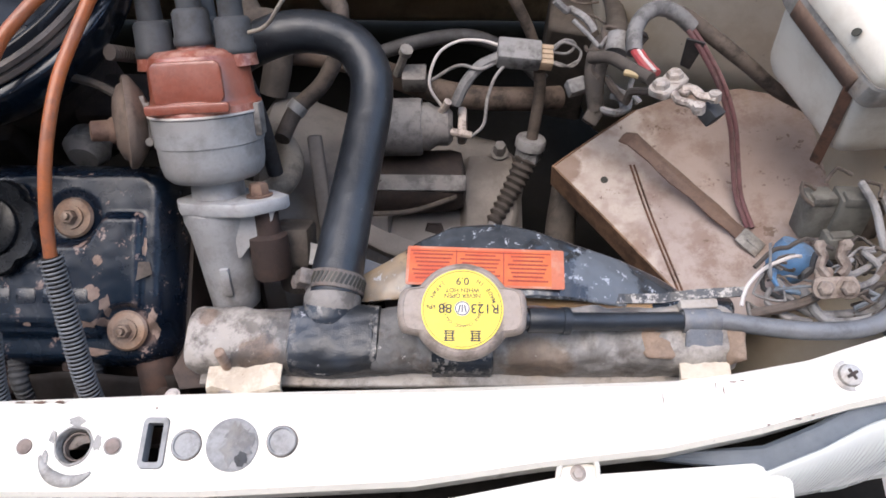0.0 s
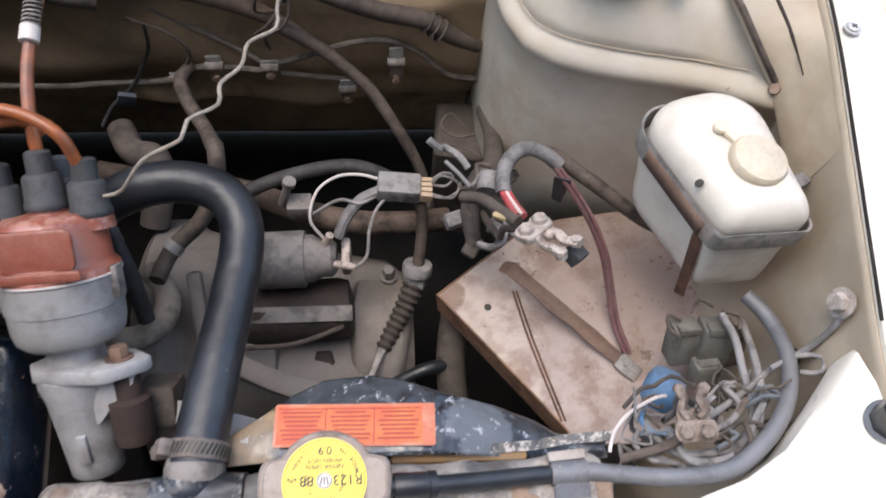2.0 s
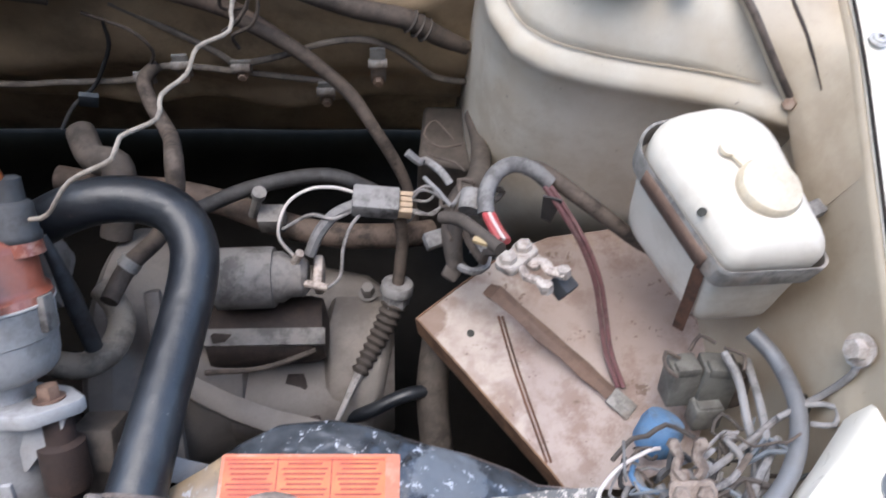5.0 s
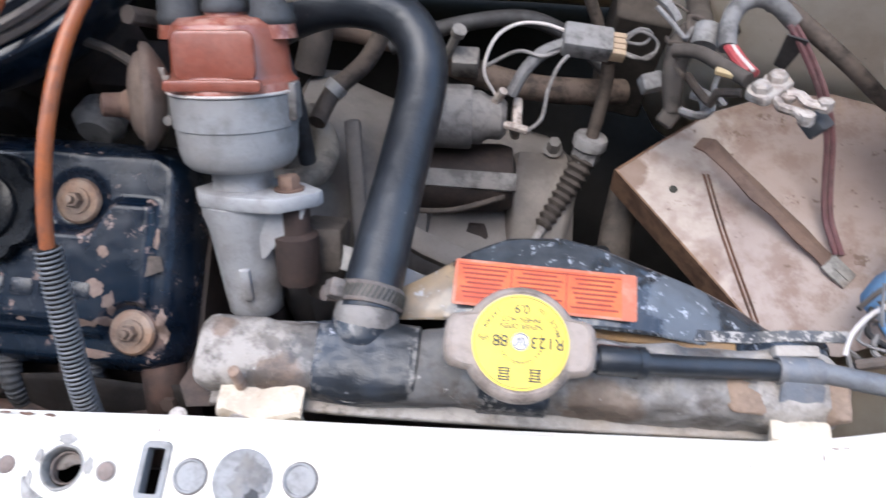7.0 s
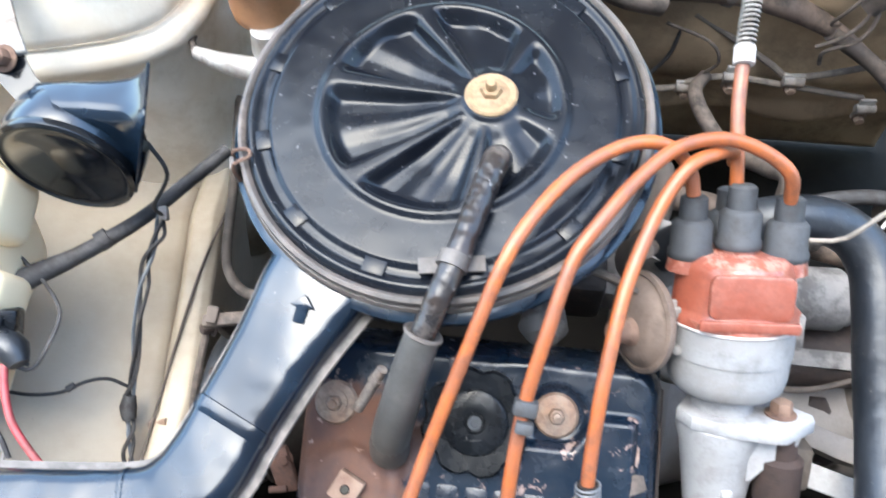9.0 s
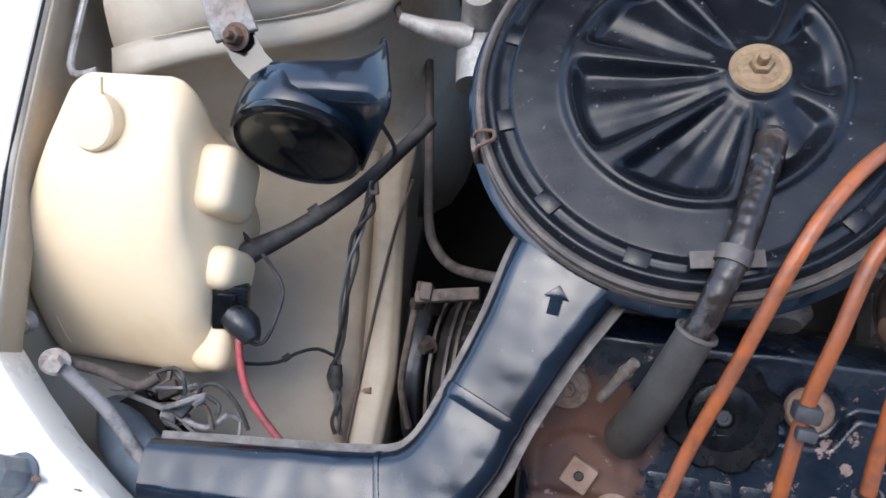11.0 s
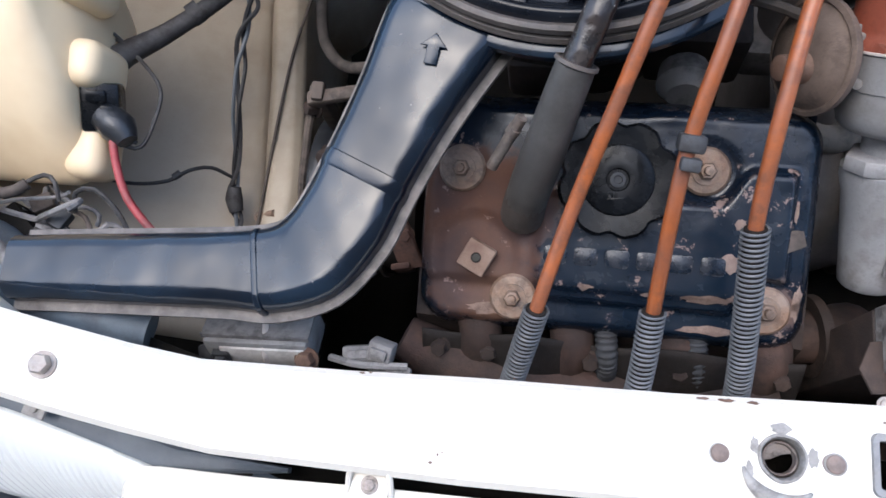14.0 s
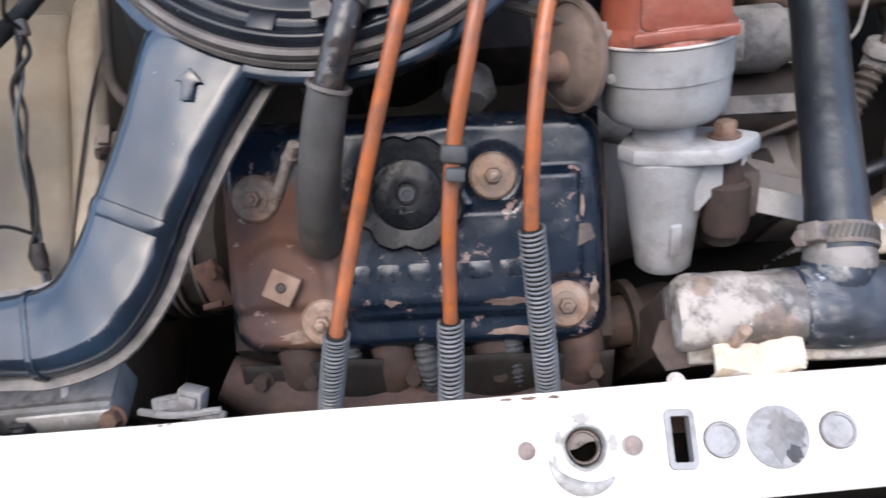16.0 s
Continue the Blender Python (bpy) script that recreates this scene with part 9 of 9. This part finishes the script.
part("nut", join(lathe([(0.0128, 0.0), (0.0138, 0.002), (0.0138, 0.009), (0.0120, 0.011)], align((0.0785, 0.343, 0.562), (-0.12, -0.5, -0.85)), 24), lathe([(0.0120, 0.010), (0.0120, 0.021)], align((0.0785, 0.343, 0.562), (-0.12, -0.5, -0.85)), 6)), loom_grey, speedo, "ribbed grey plastic nut")
part("boot", tube([(0.075, 0.331, 0.545), (0.066, 0.314, 0.534), (0.056, 0.297, 0.526), (0.045, 0.278, 0.521)], lambda s: (0.0098 - 0.05 * s) + 0.0013 * math.sin(s / 0.0068 * math.tau), 16, 0.0011), dusty_rubber, speedo, "ribbed dusty rubber boot")
part("tail", tube([(0.046, 0.280, 0.521), (0.038, 0.262, 0.520), (0.028, 0.24, 0.515)], [0.0045, 0.0028, 0.0022], 8), pale_wire, speedo)
solo("black_hose_low", tube([(0.118, 0.27, 0.50), (0.085, 0.262, 0.51), (0.055, 0.252, 0.50), (0.03, 0.25, 0.48)], 0.006, 10), black_rubber, "thin black hose low in the bay", "hose")
solo("gap_pipe", tube([(0.115, 0.32, 0.52), (0.108, 0.27, 0.50), (0.112, 0.22, 0.47)], 0.014, 14), dusty_rubber, "dusty dark hose beside the gearbox", "hose")
solo("back_loom_dark", tube([(-0.09, 0.40, 0.585), (-0.04, 0.415, 0.598), (0.02, 0.425, 0.60), (0.065, 0.415, 0.585), (0.09, 0.40, 0.57)], 0.0065, 10), loom_black, "black wiring hose behind the gearbox", "hose")
solo("breather_stub", join(tube([(-0.044, 0.402, 0.575), (-0.034, 0.404, 0.605)], 0.004, 8), lathe([(0.006, 0), (0.006, 0.006)], align((-0.035, 0.404, 0.602), (0.3, 0, 1)), 10), box(0.022, 0.018, 0.02, pose(-0.028, 0.40, 0.572), 0.002)), dull_alloy, "small dusty bracket with a pin", "bracket")

# ---- pipes and wires on the firewall ----
hh = thing("heater_hose", (-0.15, 0.52, 0.66), "thick dusty brown hose along the firewall", "hose")
part("hose", tube([(-0.46, 0.520, 0.716), (-0.36, 0.521, 0.719), (-0.26, 0.520, 0.722), (-0.173, 0.519, 0.725), (-0.126, 0.518, 0.724), (-0.088, 0.517, 0.714), (-0.045, 0.513, 0.695), (-0.007, 0.503, 0.671)], [0.0115, 0.0115, 0.0115, 0.0115, 0.0112, 0.0100, 0.0074, 0.0060], 16), vac_brown, hh)
for p in ((-0.215, 0.5195, 0.7235), (-0.125, 0.5180, 0.7235)):
    part("clamp", lathe([(0.0118, -0.003), (0.0126, -0.003), (0.0126, 0.003), (0.0118, 0.003)], align(p, (1, -0.05, -0.25 if p[0] > -0.15 else 0.0)), 22, ring=True), clamp_steel, hh, "dull steel hose clamp")
solo("clutch_cable", tube([(-0.045, 0.508, 0.695), (-0.007, 0.502, 0.672), (0.020, 0.495, 0.649), (0.041, 0.487, 0.628), (0.061, 0.468, 0.604), (0.076, 0.456, 0.580), (0.088, 0.444, 0.553), (0.095, 0.43, 0.52)], [0.0062, 0.0062, 0.0058, 0.0058, 0.0054, 0.0054, 0.005, 0.005], 12), loom_dusty, "dusty grey control cable from the firewall", "cable")
fh = thing("firewall_harness", (0.05, 0.515, 0.655), "dusty taped wiring harness on the firewall", "wiring harness")
part("loom", tube([(-0.045, 0.520, 0.757), (-0.028, 0.519, 0.738), (-0.013, 0.518, 0.727), (0.010, 0.513, 0.717), (0.048, 0.512, 0.702), (0.087, 0.512, 0.692), (0.113, 0.513, 0.673), (0.138, 0.516, 0.657)], [0.006, 0.009, 0.0085, 0.008, 0.008, 0.0085, 0.008, 0.006], 14), loom_dusty, fh)
for k in range(3):
    part("tape_ring", lathe([(0.0094, -0.0012), (0.0106, 0), (0.0094, 0.0012)], align((0.090 + 0.006 * k, 0.5125, 0.690 - 0.005 * k), (0.8, 0, -0.55)), 18), dusty_rubber, fh)
solo("brake_pipe", tube([(-0.144, 0.522, 0.695), (-0.108, 0.521, 0.671), (-0.072, 0.518, 0.647), (-0.055, 0.513, 0.639), (-0.021, 0.513, 0.647), (0.018, 0.513, 0.663), (0.050, 0.513, 0.668), (0.075, 0.516, 0.656), (0.095, 0.518, 0.636), (0.116, 0.518, 0.617), (0.158, 0.520, 0.609)], 0.0028, 8), pipe_dust, "thin dusty steel brake pipe", "pipe", "brake pipes")
solo("brake_pipe", tube([(-0.45, 0.520, 0.612), (-0.34, 0.520, 0.604), (-0.25, 0.520, 0.602), (-0.218, 0.518, 0.607), (-0.150, 0.513, 0.617), (-0.134, 0.511, 0.629), (-0.118, 0.511, 0.636), (-0.097, 0.511, 0.637), (-0.052, 0.513, 0.628), (0.014, 0.517, 0.613)], 0.0028, 8), pipe_dust, "thin dusty steel brake pipe", "pipe", "brake pipes")
for x, z, h in ((-0.101, 0.637, 0.026), (0.063, 0.640, 0.040), (-0.052, 0.636, 0.016), (0.0165, 0.606, 0.024), (-0.136, 0.622, 0.014)):
    c = thing("pipe_clip", (x, 0.515, z), "small dusty steel pipe clip on the firewall", "pipe clip", "pipe clips")
    part("plate", join(box(0.013 if h > 0.02 else 0.017, 0.003, h, pose(x, 0.5115, z, 0, 0, 4), 0.0008), tube([(x - 0.008, 0.509, z + 0.1 * h), (x + 0.008, 0.509, z + 0.1 * h)], 0.0042, 10)), strap_grey, c)
    part("bolt", hex_bolt(0.0042, 0.005, (x, 0.510, z - h * 0.42), (0, -1, 0.1), 1.3), bolt_metal, c)
solo("long_wire", tube([(0.030, 0.449, 0.838), (0.005, 0.411, 0.828), (-0.001, 0.404, 0.822), (-0.014, 0.399, 0.812), (-0.015, 0.383, 0.806), (-0.031, 0.370, 0.806), (-0.033, 0.347, 0.810), (-0.044, 0.333, 0.810), (-0.043, 0.316, 0.812), (-0.058, 0.302, 0.815), (-0.061, 0.291, 0.812), (-0.083, 0.284, 0.803), (-0.099, 0.276, 0.785), (-0.113, 0.279, 0.775)], 0.00125, 8), wire_beige, "long thin pale wire hanging in kinks across the bay", "wire")
solo("wire_plug", box(0.008, 0.026, 0.012, align((0.037, 0.464, 0.846), (-0.45, -0.3, 0.85)), 0.0015), loom_dusty, "grey plug on a wire end", "plug")
solo("hanging_wire", tube([(-0.151, 0.525, 0.700), (-0.153, 0.518, 0.675), (-0.156, 0.516, 0.655), (-0.168, 0.514, 0.632), (-0.183, 0.511, 0.610), (-0.203, 0.500, 0.597), (-0.214, 0.485, 0.585)], 0.0018, 7), loom_black, "thin black wire hanging down the firewall", "wire")
solo("wire_tag", box(0.016, 0.005, 0.018, pose(-0.190, 0.505, 0.600, 10, 20, 10), 0.001), dark_trim, "small blue-grey tag on a wire", "tag")
thin = thing("thin_firewall_wiring", (-0.09, 0.515, 0.672), "dusty thin wires along the upper firewall", "wires")
for pts, r in ((((-0.40, 0.520, 0.778), (-0.29, 0.520, 0.795), (-0.20, 0.520, 0.800), (-0.150, 0.519, 0.790), (-0.116, 0.518, 0.781), (-0.088, 0.517, 0.773), (-0.058, 0.513, 0.769), (-0.028, 0.508, 0.763), (-0.010, 0.506, 0.780), (-0.006, 0.508, 0.806)), 0.0022), (((-0.060, 0.510, 0.775), (-0.074, 0.502, 0.757), (-0.085, 0.497, 0.745)), 0.0022),
               (((-0.074, 0.500, 0.757), (-0.092, 0.494, 0.742)), [0.004, 0.0048]), (((-0.040, 0.510, 0.745), (-0.030, 0.500, 0.725), (-0.040, 0.495, 0.705), (-0.055, 0.498, 0.690)), 0.0016),
               (((-0.036, 0.510, 0.742), (-0.024, 0.500, 0.722), (-0.030, 0.494, 0.702), (-0.048, 0.496, 0.688), (-0.046, 0.498, 0.672)), 0.0016), (((-0.040, 0.512, 0.700), (-0.052, 0.500, 0.712), (-0.046, 0.494, 0.735), (-0.034, 0.500, 0.752)), 0.0013), (((-0.165, 0.516, 0.690), (-0.130, 0.508, 0.680), (-0.118, 0.506, 0.660), (-0.126, 0.510, 0.640)), 0.0014)):
    part("wire", tube(pts, r, 8), loom_dusty, thin)
for x, z in ((-0.143, 0.742), (-0.089, 0.736)):
    solo("hose_bracket", join(box(0.014, 0.004, 0.026, pose(x, 0.516, z, 0, 12, 0), 0.001), box(0.010, 0.014, 0.003, pose(x, 0.510, z + 0.012, 20, 0, 0), 0.0008)), loom_dusty, "small dusty hose bracket on the firewall", "bracket", "hose brackets")
solo("tape_lump", tube([(-0.036, 0.510, 0.752), (-0.026, 0.507, 0.735), (-0.030, 0.505, 0.722)], [0.008, 0.010, 0.007], 10), loom_dusty, "lump of dusty tape on the harness", "tape")
ch = thing("cross_hose", (-0.3, 0.51, 0.70), "dusty brown thin hose with a thick joint on the firewall", "hose")
part("hose", tube([(-0.42, 0.515, 0.728), (-0.35, 0.515, 0.731), (-0.30, 0.515, 0.735), (-0.26, 0.505, 0.742), (-0.235, 0.49, 0.748), (-0.215, 0.496, 0.738)], 0.0055, 12), dusty_rubber, ch)
part("joint", tube([(-0.222, 0.494, 0.742), (-0.20, 0.50, 0.730), (-0.175, 0.505, 0.722)], [0.0075, 0.010, 0.011], 14), loom_dusty, ch, "thick rubber joint")
solo("spring", ribbed([(-0.196, 0.268, 0.770), (-0.190, 0.280, 0.752)], 0.004, 0.0022, 0.001, 8), loom_dusty, "small dusty return spring", "spring")
carb = thing("carburettor", (-0.295, 0.325, 0.60), "oily brown carburettor under the air cleaner", "carburettor")
part("barrel", lathe([(0.035, 0.60), (0.045, 0.62), (0.045, 0.66), (0.05, 0.68), (0.05, 0.725)], pose(-0.295, 0.325, 0), 24), dark_rust, carb)
part("float_bowl", box(0.06, 0.04, 0.05, pose(-0.235, 0.30, 0.66), 0.006), dark_rust, carb)
part("linkage_box", box(0.04, 0.05, 0.04, pose(-0.33, 0.29, 0.655), 0.006), dark_rust, carb)
part("plug", lathe([(0.014, 0), (0.016, 0.012), (0.010, 0.02)], align((-0.245, 0.262, 0.685), (0, -1, 0.2)), 16), dull_alloy, carb)
